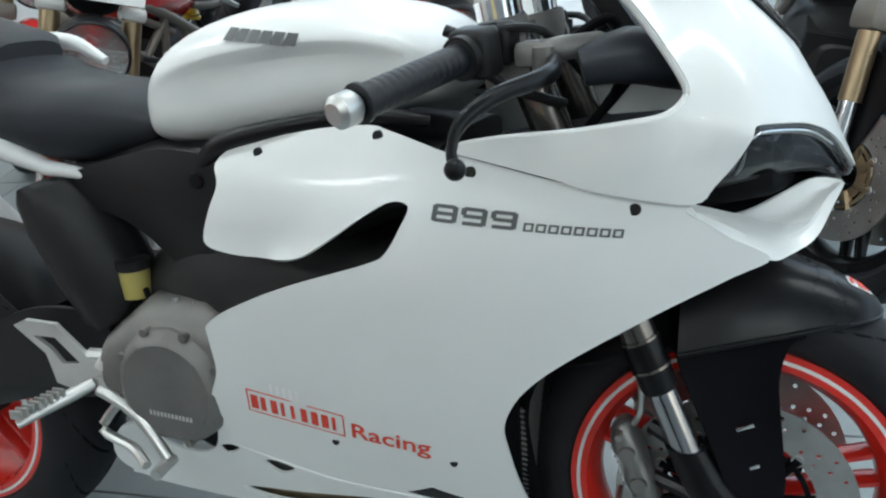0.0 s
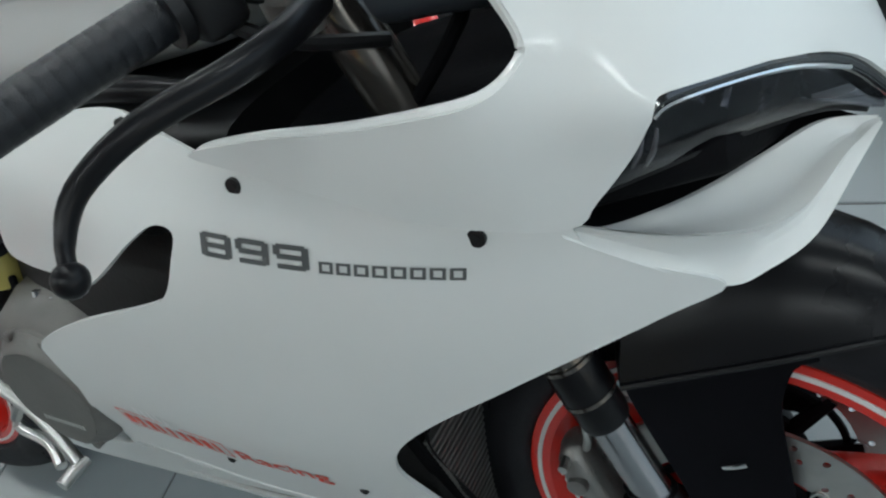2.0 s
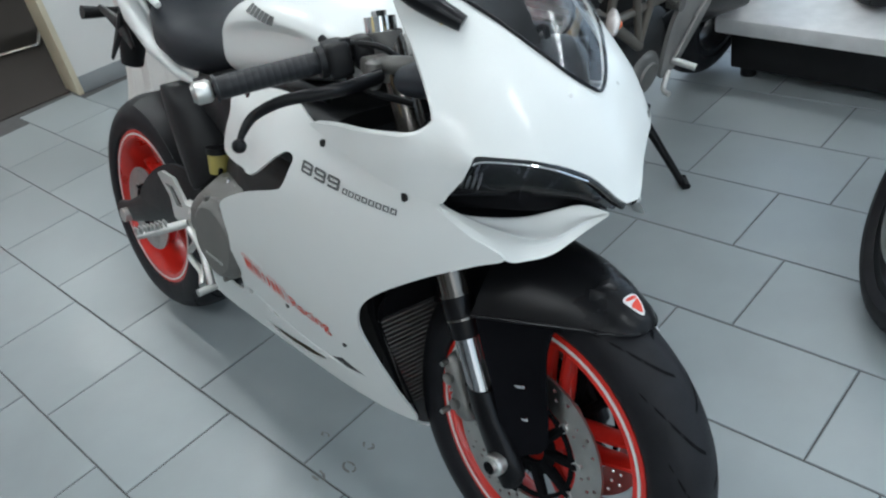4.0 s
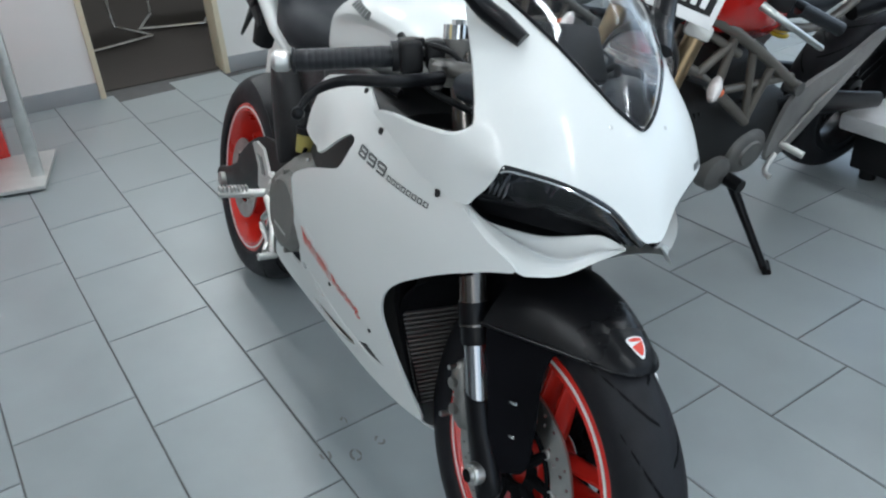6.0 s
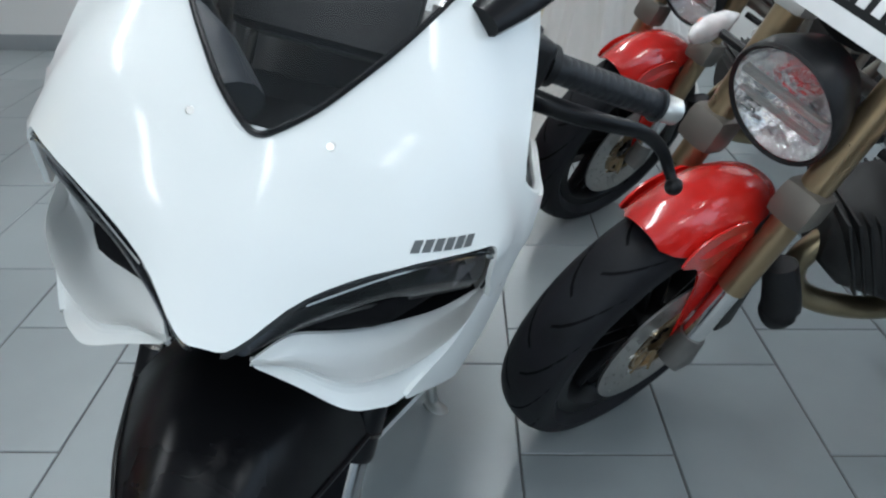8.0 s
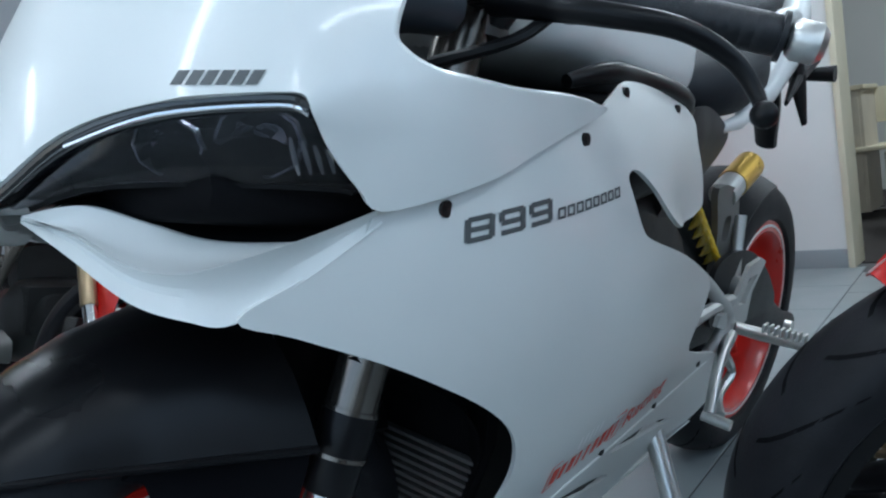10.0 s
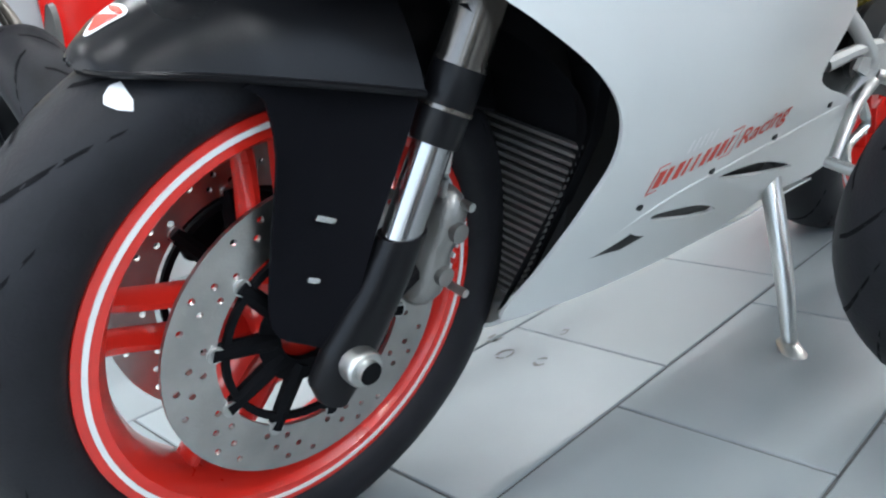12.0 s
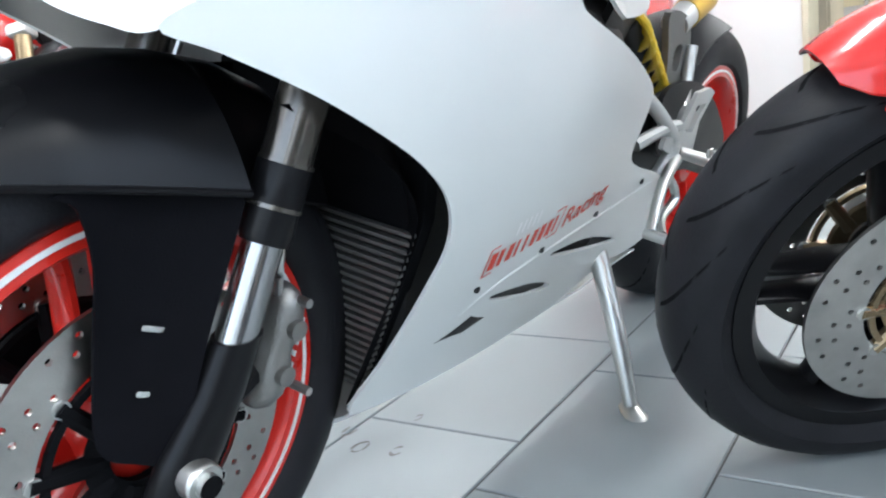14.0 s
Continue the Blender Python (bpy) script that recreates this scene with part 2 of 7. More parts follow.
def box(bm, centre, size, bevel=0.0, m=None, segments=2):
    got = bmesh.ops.create_cube(bm, size=1.0)["verts"]
    bmesh.ops.scale(bm, vec=size, verts=got)
    if bevel:
        edges = list({e for v in got for e in v.link_edges})
        made = bmesh.ops.bevel(bm, geom=edges, offset=bevel, segments=segments, profile=0.6, affect="EDGES")
        got = list({v for f in made["faces"] for v in f.verts} | {v for v in got if v.is_valid})
    if m is not None:
        bmesh.ops.transform(bm, matrix=m, verts=got)
    bmesh.ops.translate(bm, vec=centre, verts=got)
    return bm


def slab(bm, outline, thick, place):
    """A flat plate: outline of (u, v), made solid; place(u, v, w) gives the point."""
    top = [bm.verts.new(place(u, v, thick / 2)) for u, v in outline]
    low = [bm.verts.new(place(u, v, -thick / 2)) for u, v in outline]
    n = len(top)
    for j in range(n):
        bm.faces.new((top[j], top[(j + 1) % n], low[(j + 1) % n], low[j]))
    for ring in (top, low):
        e = [bm.edges.get((ring[j], ring[(j + 1) % n])) for j in range(n)]
        bmesh.ops.triangle_fill(bm, edges=e, use_beauty=True)
    return bm


from mathutils.geometry import delaunay_2d_cdt


def inside(p, poly):
    hit = False
    for i in range(len(poly)):
        (x1, y1), (x2, y2) = poly[i], poly[i - 1]
        if (y1 > p[1]) != (y2 > p[1]) and p[0] < (x2 - x1) * (p[1] - y1) / (y2 - y1) + x1:
            hit = not hit
    return hit


def dense(outline, step, smooth=True):
    pts = [(p.x, p.y) for p in curve([(u, v, 0) for u, v in outline], 4, True)] if smooth else list(outline)
    out = []
    for i, a in enumerate(pts):
        b = pts[(i + 1) % len(pts)]
        k = max(1, int(math.dist(a, b) / step))
        out += [(a[0] + (b[0] - a[0]) * j / k, a[1] + (b[1] - a[1]) * j / k) for j in range(k)]
    return out


def sheet(bm, place, outline, step=0.018, thick=0.004, holes=(), smooth=True, edge=0.0):
    """A curved panel: the outline in (u, v) is filled with an even net, laid on place(u, v) and made solid inwards."""
    loops = [dense(outline, step, smooth)] + [dense(h, step * 0.6, smooth) for h in holes]
    pts, edges = [], []
    for loop in loops:
        base = len(pts)
        pts += loop
        edges += [(base + i, base + (i + 1) % len(loop)) for i in range(len(loop))]
    us, vs = [p[0] for p in loops[0]], [p[1] for p in loops[0]]
    rim = np.array(pts)
    v, row = min(vs) + step, 0
    while v < max(vs):
        u = min(us) + step * (0.5 + 0.5 * (row % 2))
        while u < max(us):
            if inside((u, v), loops[0]) and not any(inside((u, v), h) for h in loops[1:]):
                if np.min(np.hypot(rim[:, 0] - u, rim[:, 1] - v)) > step * 0.55:
                    pts.append((u, v))
            u += step
        v += step * 0.87
        row += 1
    got, _, faces, *_ = delaunay_2d_cdt([Vector(p) for p in pts], edges, [], 0, 1e-6)
    keep = []
    for f in faces:
        c = (sum(got[i].x for i in f) / len(f), sum(got[i].y for i in f) / len(f))
        if inside(c, loops[0]) and not any(inside(c, h) for h in loops[1:]):
            keep.append(f)
    place3 = [Vector(place(p.x, p.y)) for p in got]
    e = 1e-3
    normal = []
    for p in got:
        du = Vector(place(p.x + e, p.y)) - Vector(place(p.x - e, p.y))
        dv = Vector(place(p.x, p.y + e)) - Vector(place(p.x, p.y - e))
        normal.append(du.cross(dv).normalized())
    outer = [bm.verts.new(q) for q in place3]
    inner = [bm.verts.new(q - nn * thick) for q, nn in zip(place3, normal)]
    count = {}
    for f in keep:
        bm.faces.new([outer[i] for i in f])
        bm.faces.new([inner[i] for i in reversed(f)])
        for i, j in zip(f, (*f[1:], f[0])):
            count[(i, j)] = 1
    for (i, j) in list(count):
        if (j, i) not in count:
            bm.faces.new((outer[j], outer[i], inner[i], inner[j]))
    loose = [v for v in bm.verts if not v.link_faces]
    for v in loose:
        bm.verts.remove(v)
    return bm


def letters(name, text, size, parent, place, material, bold=0.0, shear=0.0, spacing=1.0, stretch=1.0, label="", squash=1.0):
    """Lettering laid on a curved face: place(u, v) gives the point for the text's own right and up."""
    c = bpy.data.curves.new(name, "FONT")
    c.body, c.size, c.offset, c.shear, c.space_character, c.extrude = text, size, bold, shear, spacing, 0.0
    c.resolution_u = 3
    tmp = new(name + "_source", c)
    bpy.context.view_layer.update()
    me = bpy.data.meshes.new_from_object(tmp.evaluated_get(bpy.context.evaluated_depsgraph_get()))
    bpy.data.objects.remove(tmp)
    bm = bmesh.new()
    bm.from_mesh(me)
    bpy.data.meshes.remove(me)
    bmesh.ops.triangulate(bm, faces=bm.faces[:])
    for v in bm.verts:
        v.co = Vector(place(v.co.x * stretch, v.co.y * squash))
    me = bpy.data.meshes.new(name)
    bm.to_mesh(me)
    bm.free()
    me.materials.append(material)
    ob = new(name, me)
    ob.parent = parent
    if label:
        ob["label"] = label
    return ob

# ---- the room ----
def wall(name, x0, x1, y0, y1, z0, z1, label, material=WALL):
    bm = bmesh.new()
    box(bm, ((x0 + x1) / 2, (y0 + y1) / 2, (z0 + z1) / 2), (x1 - x0, y1 - y0, z1 - z0), 0.004)
    return tagged(part(name, bm, material, None, label, smooth=False), label, "wall", kind="structure")


DOOR_Y0, DOOR_Y1, DOOR_H = -0.14, 0.53, 2.1
wall("wall_west", ROOM_X0 - 0.16, ROOM_X0, ROOM_Y0, DOOR_Y0, 0, ROOM_H, "white painted plaster wall beside an open doorway")
wall("wall_west", ROOM_X0 - 0.16, ROOM_X0, DOOR_Y1, ROOM_Y1, 0, ROOM_H, "white painted plaster wall with grey tile skirting")
wall("wall_west", ROOM_X0 - 0.16, ROOM_X0, DOOR_Y0, DOOR_Y1, DOOR_H, ROOM_H, "white painted plaster over the doorway")
wall("wall_south", ROOM_X0 - 0.16, ROOM_X1 + 0.16, ROOM_Y0 - 0.16, ROOM_Y0, 0, ROOM_H, "plain grey showroom wall", WALL_GREY)
# opening for an unseen window, added to let fill light in from the north
NW_X0, NW_X1 = -2.6, 3.0
wall("wall_north", ROOM_X0 - 0.16, ROOM_X1 + 0.16, ROOM_Y1, ROOM_Y1 + 0.16, 0, 0.6, "low white wall under the unseen side window")
wall("wall_north", ROOM_X0 - 0.16, ROOM_X1 + 0.16, ROOM_Y1, ROOM_Y1 + 0.16, 2.5, ROOM_H, "white wall over the unseen side window")
wall("wall_north", ROOM_X0 - 0.16, NW_X0, ROOM_Y1, ROOM_Y1 + 0.16, 0.6, 2.5, "white wall beside the unseen side window")
wall("wall_north", NW_X1, ROOM_X1 + 0.16, ROOM_Y1, ROOM_Y1 + 0.16, 0.6, 2.5, "white wall beside the unseen side window")
# front wall with the shop window opening
WIN_Y0, WIN_Y1, WIN_Z0, WIN_Z1 = -3.0, 3.6, 0.35, 2.5
wall("wall_east", ROOM_X1, ROOM_X1 + 0.16, ROOM_Y0, ROOM_Y1, 0, WIN_Z0, "low white wall under the shop window")
wall("wall_east", ROOM_X1, ROOM_X1 + 0.16, ROOM_Y0, ROOM_Y1, WIN_Z1, ROOM_H, "white wall over the shop window")
wall("wall_east", ROOM_X1, ROOM_X1 + 0.16, ROOM_Y0, WIN_Y0, WIN_Z0, WIN_Z1, "white wall beside the shop window")
wall("wall_east", ROOM_X1, ROOM_X1 + 0.16, WIN_Y1, ROOM_Y1, WIN_Z0, WIN_Z1, "white wall beside the shop window")
bm = bmesh.new()
box(bm, ((ROOM_X0 + ROOM_X1) / 2, (ROOM_Y0 + ROOM_Y1) / 2, ROOM_H + 0.06), (ROOM_X1 - ROOM_X0 + 0.3, ROOM_Y1 - ROOM_Y0 + 0.3, 0.12))
tagged(part("ceiling", bm, CEILING, None, smooth=False), "plain white showroom ceiling", "ceiling", kind="structure")
window = thing("window_1", "large shop window with grey frame", "window")
tagged(window, kind="structure")
for k in range(4):
    y = WIN_Y0 + (WIN_Y1 - WIN_Y0) * k / 3
    bm = bmesh.new()
    box(bm, (ROOM_X1 + 0.08, y, (WIN_Z0 + WIN_Z1) / 2), (0.06, 0.06, WIN_Z1 - WIN_Z0), 0.006)
    part("window_frame", bm, ALU_WHITE, window)

# frame of the added window, out of view
fill_window = thing("window_2", "unseen side window with grey frame, added for fill light", "window")
tagged(fill_window, kind="structure")
for k in range(4):
    bm = bmesh.new()
    box(bm, (NW_X0 + (NW_X1 - NW_X0) * k / 3, ROOM_Y1 + 0.08, 1.55), (0.06, 0.06, 1.9), 0.006)
    part("window_frame", bm, ALU_WHITE, fill_window)

# skirting of grey tile along the west wall
for y0, y1 in ((ROOM_Y0, DOOR_Y0 - 0.01), (DOOR_Y1 + 0.01, ROOM_Y1)):
    bm = bmesh.new()
    box(bm, (ROOM_X0 + 0.006, (y0 + y1) / 2, 0.045), (0.012, y1 - y0, 0.09), 0.002)
    tagged(part("baseboard", bm, BASEBOARD, None), "grey tile skirting along the white wall", "skirting", kind="structure")

# doorway lining
door = thing("door_1", "open doorway with a cream painted jamb", "doorway")
tagged(door, kind="structure")
for name, y, h in (("jamb", DOOR_Y0 - 0.008, DOOR_H), ("jamb", DOOR_Y1 + 0.008, DOOR_H)):
    bm = bmesh.new()
    box(bm, (ROOM_X0 - 0.08, y, h / 2), (0.2, 0.03, h), 0.004)
    part(name, bm, JAMB, door)
bm = bmesh.new()
box(bm, (ROOM_X0 - 0.08, (DOOR_Y0 + DOOR_Y1) / 2, DOOR_H), (0.2, DOOR_Y1 - DOOR_Y0 + 0.07, 0.03), 0.004)
part("lintel", bm, JAMB, door)

# the office beyond the doorway
bm = bmesh.new()
box(bm, (ROOM_X0 - 1.96, 0.4, -0.02), (3.7, 5.0, 0.05))
tagged(part("carpet", bm, CARPET, None, smooth=False), "dark brown office carpet beyond the doorway", "carpet", kind="structure")
wall("wall_office", ROOM_X0 - 3.9, ROOM_X0 - 3.8, -2.1, 2.9, 0, 2.6, "pale office wall behind the chairs")
wall("wall_office", ROOM_X0 - 3.8, ROOM_X0 - 0.16, -2.2, -2.1, 0, 2.6, "pale office side wall")
wall("wall_office", ROOM_X0 - 3.8, ROOM_X0 - 0.16, 2.9, 3.0, 0, 2.6, "pale office side wall")
bm = bmesh.new()
box(bm, (ROOM_X0 - 1.98, 0.4, 2.65), (3.7, 5.2, 0.1))
tagged(part("ceiling", bm, CEILING, None, smooth=False), "plain white office ceiling", "ceiling", kind="structure")


def cantilever_chair(m):
    ob = thing("cantilever_chair", "chrome cantilever office chair with a pale yellow seat on dark carpet", "chair", "office chairs", m)
    bm = bmesh.new()
    tube(bm, [(-0.22, 0.22, 0.86), (-0.24, 0.22, 0.46), (0.2, 0.22, 0.44), (0.24, 0.22, 0.38), (0.22, 0.22, 0.03), (0.16, 0.22, 0.014), (-0.24, 0.22, 0.014),
              (-0.27, 0.18, 0.014), (-0.27, -0.18, 0.014), (-0.24, -0.22, 0.014), (0.16, -0.22, 0.014), (0.22, -0.22, 0.03), (0.24, -0.22, 0.38), (0.2, -0.22, 0.44),
              (-0.24, -0.22, 0.46), (-0.22, -0.22, 0.86)], 0.0125, 8, 3)
    part("frame", bm, CHROME, ob)
    bm = bmesh.new()
    box(bm, (0, 0, 0.465), (0.44, 0.42, 0.03), 0.012)
    part("seat", bm, JAMB, ob)
    bm = bmesh.new()
    box(bm, (-0.225, 0, 0.74), (0.02, 0.42, 0.24), 0.008)
    part("backrest", bm, JAMB, ob)
    return ob


chair = cantilever_chair(pose(-5.0, 0.05, 0.005, 0, 0, 200))
copy_thing(chair, pose(-5.25, 0.62, 0.005, 0, 0, 160))
copy_thing(chair, pose(-5.6, -0.35, 0.005, 0, 0, 20))

# ceiling lamps: long twin-tube fittings
def tube_fitting(x, y, turn=0):
    ob = thing("ceiling_light", "long white fluorescent ceiling fitting, lit", "ceiling light", "ceiling lights", pose(x, y, ROOM_H, 0, 0, turn))
    bm = bmesh.new()
    box(bm, (0, 0, -0.03), (1.5, 0.16, 0.06), 0.01)
    part("housing", bm, CEILING, ob)
    for s in (-0.04, 0.04):
        bm = bmesh.new()
        rod(bm, (-0.72, s, -0.078), (0.72, s, -0.078), 0.014, 10)
        part("tube", bm, TUBE_LIGHT, ob, "glowing fluorescent tube")
    return ob


LAMPS = [(x, y) for x in (-2.85, -0.3, 2.1) for y in (-2.2, 0.4, 3.0)]
for x, y in LAMPS:
    tube_fitting(x, y)
    lamp = area_lamp("tube_lamp", (x, y, ROOM_H - 0.1), (x, y, 0), 1.45, 0.14, 22, (1.0, 0.95, 0.86))
area_lamp("window_sky", (ROOM_X1 - 0.02, (WIN_Y0 + WIN_Y1) / 2, (WIN_Z0 + WIN_Z1) / 2), (-2, 0.3, 0.6), WIN_Y1 - WIN_Y0, WIN_Z1 - WIN_Z0, 44, (0.82, 0.92, 1.0))
# cool fill from the added north opening, brightens the bike's left side
area_lamp("side_window_sky", ((NW_X0 + NW_X1) / 2, ROOM_Y1 - 0.02, 1.55), (0, 0, 0.5), NW_X1 - NW_X0, 1.9, 62, (0.82, 0.92, 1.0))
# unseen fill without a fitting, added to brighten the office beyond the doorway
area_lamp("office_lamp", (ROOM_X0 - 1.9, 0.4, 2.58), (ROOM_X0 - 1.9, 0.4, 0), 1.2, 0.3, 34, (1.0, 0.95, 0.85))

# ---- the white sports motorcycle ----
LEAN, STEER, RAKE = 0.2442, radians(0.3), radians(22)
bike = thing("sports_motorcycle", "white faired sports motorcycle with red wheels on its side stand", "motorcycle", m=Matrix.Rotation(-LEAN, 4, "X"))
HEAD = Vector((0, 0, 0.30)) - 0.03 * Vector((math.cos(RAKE), 0, math.sin(RAKE)))
FORK_UP = Vector((-math.sin(RAKE), 0, math.cos(RAKE)))
STEERED = Matrix.Translation((0.011, 0.004, 0.013)) @ Matrix.Translation(HEAD) @ Matrix.Rotation(STEER, 4, FORK_UP) @ Matrix.Translation(-HEAD)


def bpart(name, bm, material, parent=None, label="", m=None, angle=40):
    if m is not None:
        bm.transform(m)
    return part(name, bm, material, parent or bike, label, True, angle)


def side_y(x, z):
    """Half width of the side fairing."""
    y = (-0.045 - 0.5971 * x - 0.1812 * z - 0.995 * x * x - 0.259 * x * z + 1.6336 * z * z
         - 1.326 * z ** 3 + 0.5371 * x * z * z - 0.5152 * x ** 3)
    if x < -0.36 and z > 0.6:
        fold = min(max(0.806 - 0.10 * (x + 0.62) - z, 0.0), 0.1)
        upper = min(max((z - (0.722 + 0.33 * (x + 0.427))) / 0.03, 0), 1) * min(max((-0.42 - x) / 0.16, 0), 1)
        y -= 0.2 * fold * upper * upper * (3 - 2 * upper)
    return max(y, 0.05)


def side_right(x, z):
    return (x, -side_y(x, z), z)


def side_left(x, z):
    return (x, side_y(x, z), z)


def off_side(s, lift):
    return lambda x, z: (x, s * (side_y(x, z) + lift), z)


# main side panels: body below the seam, with the deep notch under the cheek
UPPER_EDGE = [(-0.659, 0.812), (-0.638, 0.83), (-0.598, 0.841), (-0.502, 0.858), (-0.428, 0.864), (-0.397, 0.858), (-0.358, 0.847), (-0.322, 0.836),
              (-0.268, 0.824), (-0.186, 0.803), (-0.114, 0.785), (-0.059, 0.776)]
LIP_EDGE = [(-0.045, 0.757), (-0.01, 0.733), (0.032, 0.703)]
ARCH_EDGE = [(-0.006, 0.685), (-0.07, 0.654), (-0.126, 0.622), (-0.188, 0.582), (-0.234, 0.543), (-0.262, 0.505), (-0.277, 0.462), (-0.276, 0.415), (-0.272, 0.36), (-0.262, 0.30), (-0.245, 0.235)]
NOTCH = [(-0.685, 0.575), (-0.682, 0.596), (-0.643, 0.622), (-0.546, 0.664), (-0.428, 0.703), (-0.398, 0.719), (-0.377, 0.752), (-0.367, 0.776), (-0.39, 0.78), (-0.427, 0.761),
         (-0.491, 0.72), (-0.533, 0.701), (-0.595, 0.694), (-0.651, 0.696), (-0.684, 0.708), (-0.672, 0.749), (-0.655, 0.785)]
BELLY_R = [(-0.30, 0.224), (-0.393, 0.224), (-0.536, 0.227), (-0.66, 0.226), (-0.784, 0.226), (-0.9, 0.246), (-0.955, 0.285), (-0.955, 0.33), (-0.92, 0.375), (-0.885, 0.385), (-0.85, 0.352), (-0.80, 0.335), (-0.755, 0.352),
           (-0.728, 0.41), (-0.714, 0.47), (-0.688, 0.52)]
BELLY_L = [(-0.30, 0.227), (-0.393, 0.228), (-0.536, 0.232), (-0.68, 0.232), (-0.813, 0.268), (-0.93, 0.28), (-0.965, 0.33), (-0.90, 0.41), (-0.85, 0.44), (-0.75, 0.47), (-0.68, 0.505)]
vent_1 = [(-0.745, 0.358), (-0.722, 0.366), (-0.708, 0.358), (-0.738, 0.342)]
vent_2 = [(-0.674, 0.336), (-0.648, 0.342), (-0.622, 0.328), (-0.652, 0.312)]
exhaust_cut = [(-0.74, 0.262), (-0.62, 0.272), (-0.50, 0.285), (-0.486, 0.276), (-0.56, 0.25), (-0.68, 0.243)]
bm = sheet(bmesh.new(), side_right, UPPER_EDGE + LIP_EDGE + ARCH_EDGE + BELLY_R + NOTCH, 0.02, 0.005, [vent_1, vent_2, exhaust_cut])
fairing_r = bpart("side_fairing", bm, WHITE, label="pearl white side fairing panel")
vent_3 = [(-0.432, 0.352), (-0.446, 0.338), (-0.60, 0.30), (-0.612, 0.306), (-0.53, 0.336)]
vent_4 = [(-0.545, 0.378), (-0.66, 0.372), (-0.805, 0.33), (-0.80, 0.324), (-0.68, 0.345)]
bm = sheet(bmesh.new(), side_left, UPPER_EDGE + LIP_EDGE + ARCH_EDGE + BELLY_L + NOTCH, 0.02, -0.005, [vent_3, vent_4])
fairing_l = bpart("side_fairing", bm, WHITE, label="pearl white side fairing panel")

# raised belly step along the foot of each side panel
for s, fair, pts in ((-1, fairing_r, [(-0.30, 0.262), (-0.42, 0.30), (-0.55, 0.318), (-0.66, 0.35), (-0.72, 0.372)]), (1, fairing_l, [(-0.30, 0.29), (-0.42, 0.372), (-0.56, 0.40), (-0.70, 0.412), (-0.85, 0.43)])):
    bm = bmesh.new()
    tube(bm, [off_side(s, -0.001)(x, z) for x, z in pts], [0.0008, 0.003, 0.003, 0.0008], 8, 6)
    bpart("edge_fold", bm, WHITE, fair)

# belly closing between the two sides
bm = bmesh.new()
rings = []
for x in np.linspace(-0.25, -0.95, 15):
    z = 0.226 + max(0, (-x - 0.8)) * 0.25
    y = side_y(x, z) - 0.002
    rings.append([Vector((x, y * c, z - 0.035 * (1 - abs(c) ** 3))) for c in np.linspace(-1, 1, 13)] + [Vector((x, y * c, z - 0.03 * (1 - abs(c) ** 3) + 0.004)) for c in np.linspace(1, -1, 13)])
loft(bm, rings)
bpart("belly_pan", bm, WHITE)

# dark screws
def screw(x, z, s, parent, r=0.0068):
    p = Vector(off_side(s, 0)(x, z))
    n = Vector((0, s, 0.05)).normalized()
    bm = bmesh.new()
    rod(bm, p - n * 0.004, p + n * 0.0012, r, 14)
    rod(bm, p + n * 0.0012, p + n * 0.002, r * 0.55, 6)
    bpart("screw", bm, BOLT, parent)


for x, z in ((-0.588, 0.828), (-0.412, 0.852), (-0.292, 0.815), (-0.112, 0.773)):
    for s, par in ((-1, fairing_r), (1, fairing_l)):
        screw(x, z, s, par)
for x, z in ((-0.72, 0.43), (-0.527, 0.41), (-0.356, 0.39)):
    screw(x, z, -1, fairing_r, 0.0055)
for x, z in ((-0.377, 0.381), (-0.503, 0.402), (-0.646, 0.419), (-0.789, 0.44)):
    screw(x, z, 1, fairing_l, 0.0055)


# nose: sections at each height, round in front and straight at the sides
def ramp(z, zs, vs):
    return float(np.interp(z, zs, vs))


def nose_front(z):
    return ramp(z, (0.70, 0.74, 0.78, 0.85, 0.925, 1.05, 1.15, 1.25), (0.135, 0.13, 0.12, 0.088, 0.047, -0.05, -0.16, -0.28))


def nose_half(z):
    return ramp(z, (0.74, 0.82, 0.9, 1.0, 1.1, 1.2), (0.235, 0.235, 0.23, 0.2, 0.165, 0.14))


def nose_deep(z):
    return 0.184 + min(max(0.85 - z, 0), 0.1) * 2


def nose_place(v, z):
    u, s = abs(v) / 0.3, math.copysign(1, v)
    a, w, f = nose_deep(z), nose_half(z), nose_front(z)
    keel = 0.006 * max(0.0, 1 - u / 0.3) * min(max((0.95 - z) / 0.1, 0), 1)
    if u <= 1:
        x, y = f - a + a * math.cos(u * math.pi / 2) + keel, w * math.sin(u * math.pi / 2)
    else:
        x, y = f - a - (u - 1) * 0.3, w
    # shallow valley in the strut between lamp and cockpit opening
    y -= 0.013 * math.exp(-((x + 0.05 + 0.25 * max(0, z - 0.9)) / 0.032) ** 2) * min(max((z - 0.79) / 0.05, 0), 1)
    return (x, s * y, z)


def nose_uv(x, y, z):
    a, w, f = nose_deep(z), nose_half(z), nose_front(z)
    k = (x - (f - a)) / a
    if k > 0:
        return (math.atan2(y / w, k) / (math.pi / 2) * 0.3, z)
    return (0.3 + (f - a - x), z)


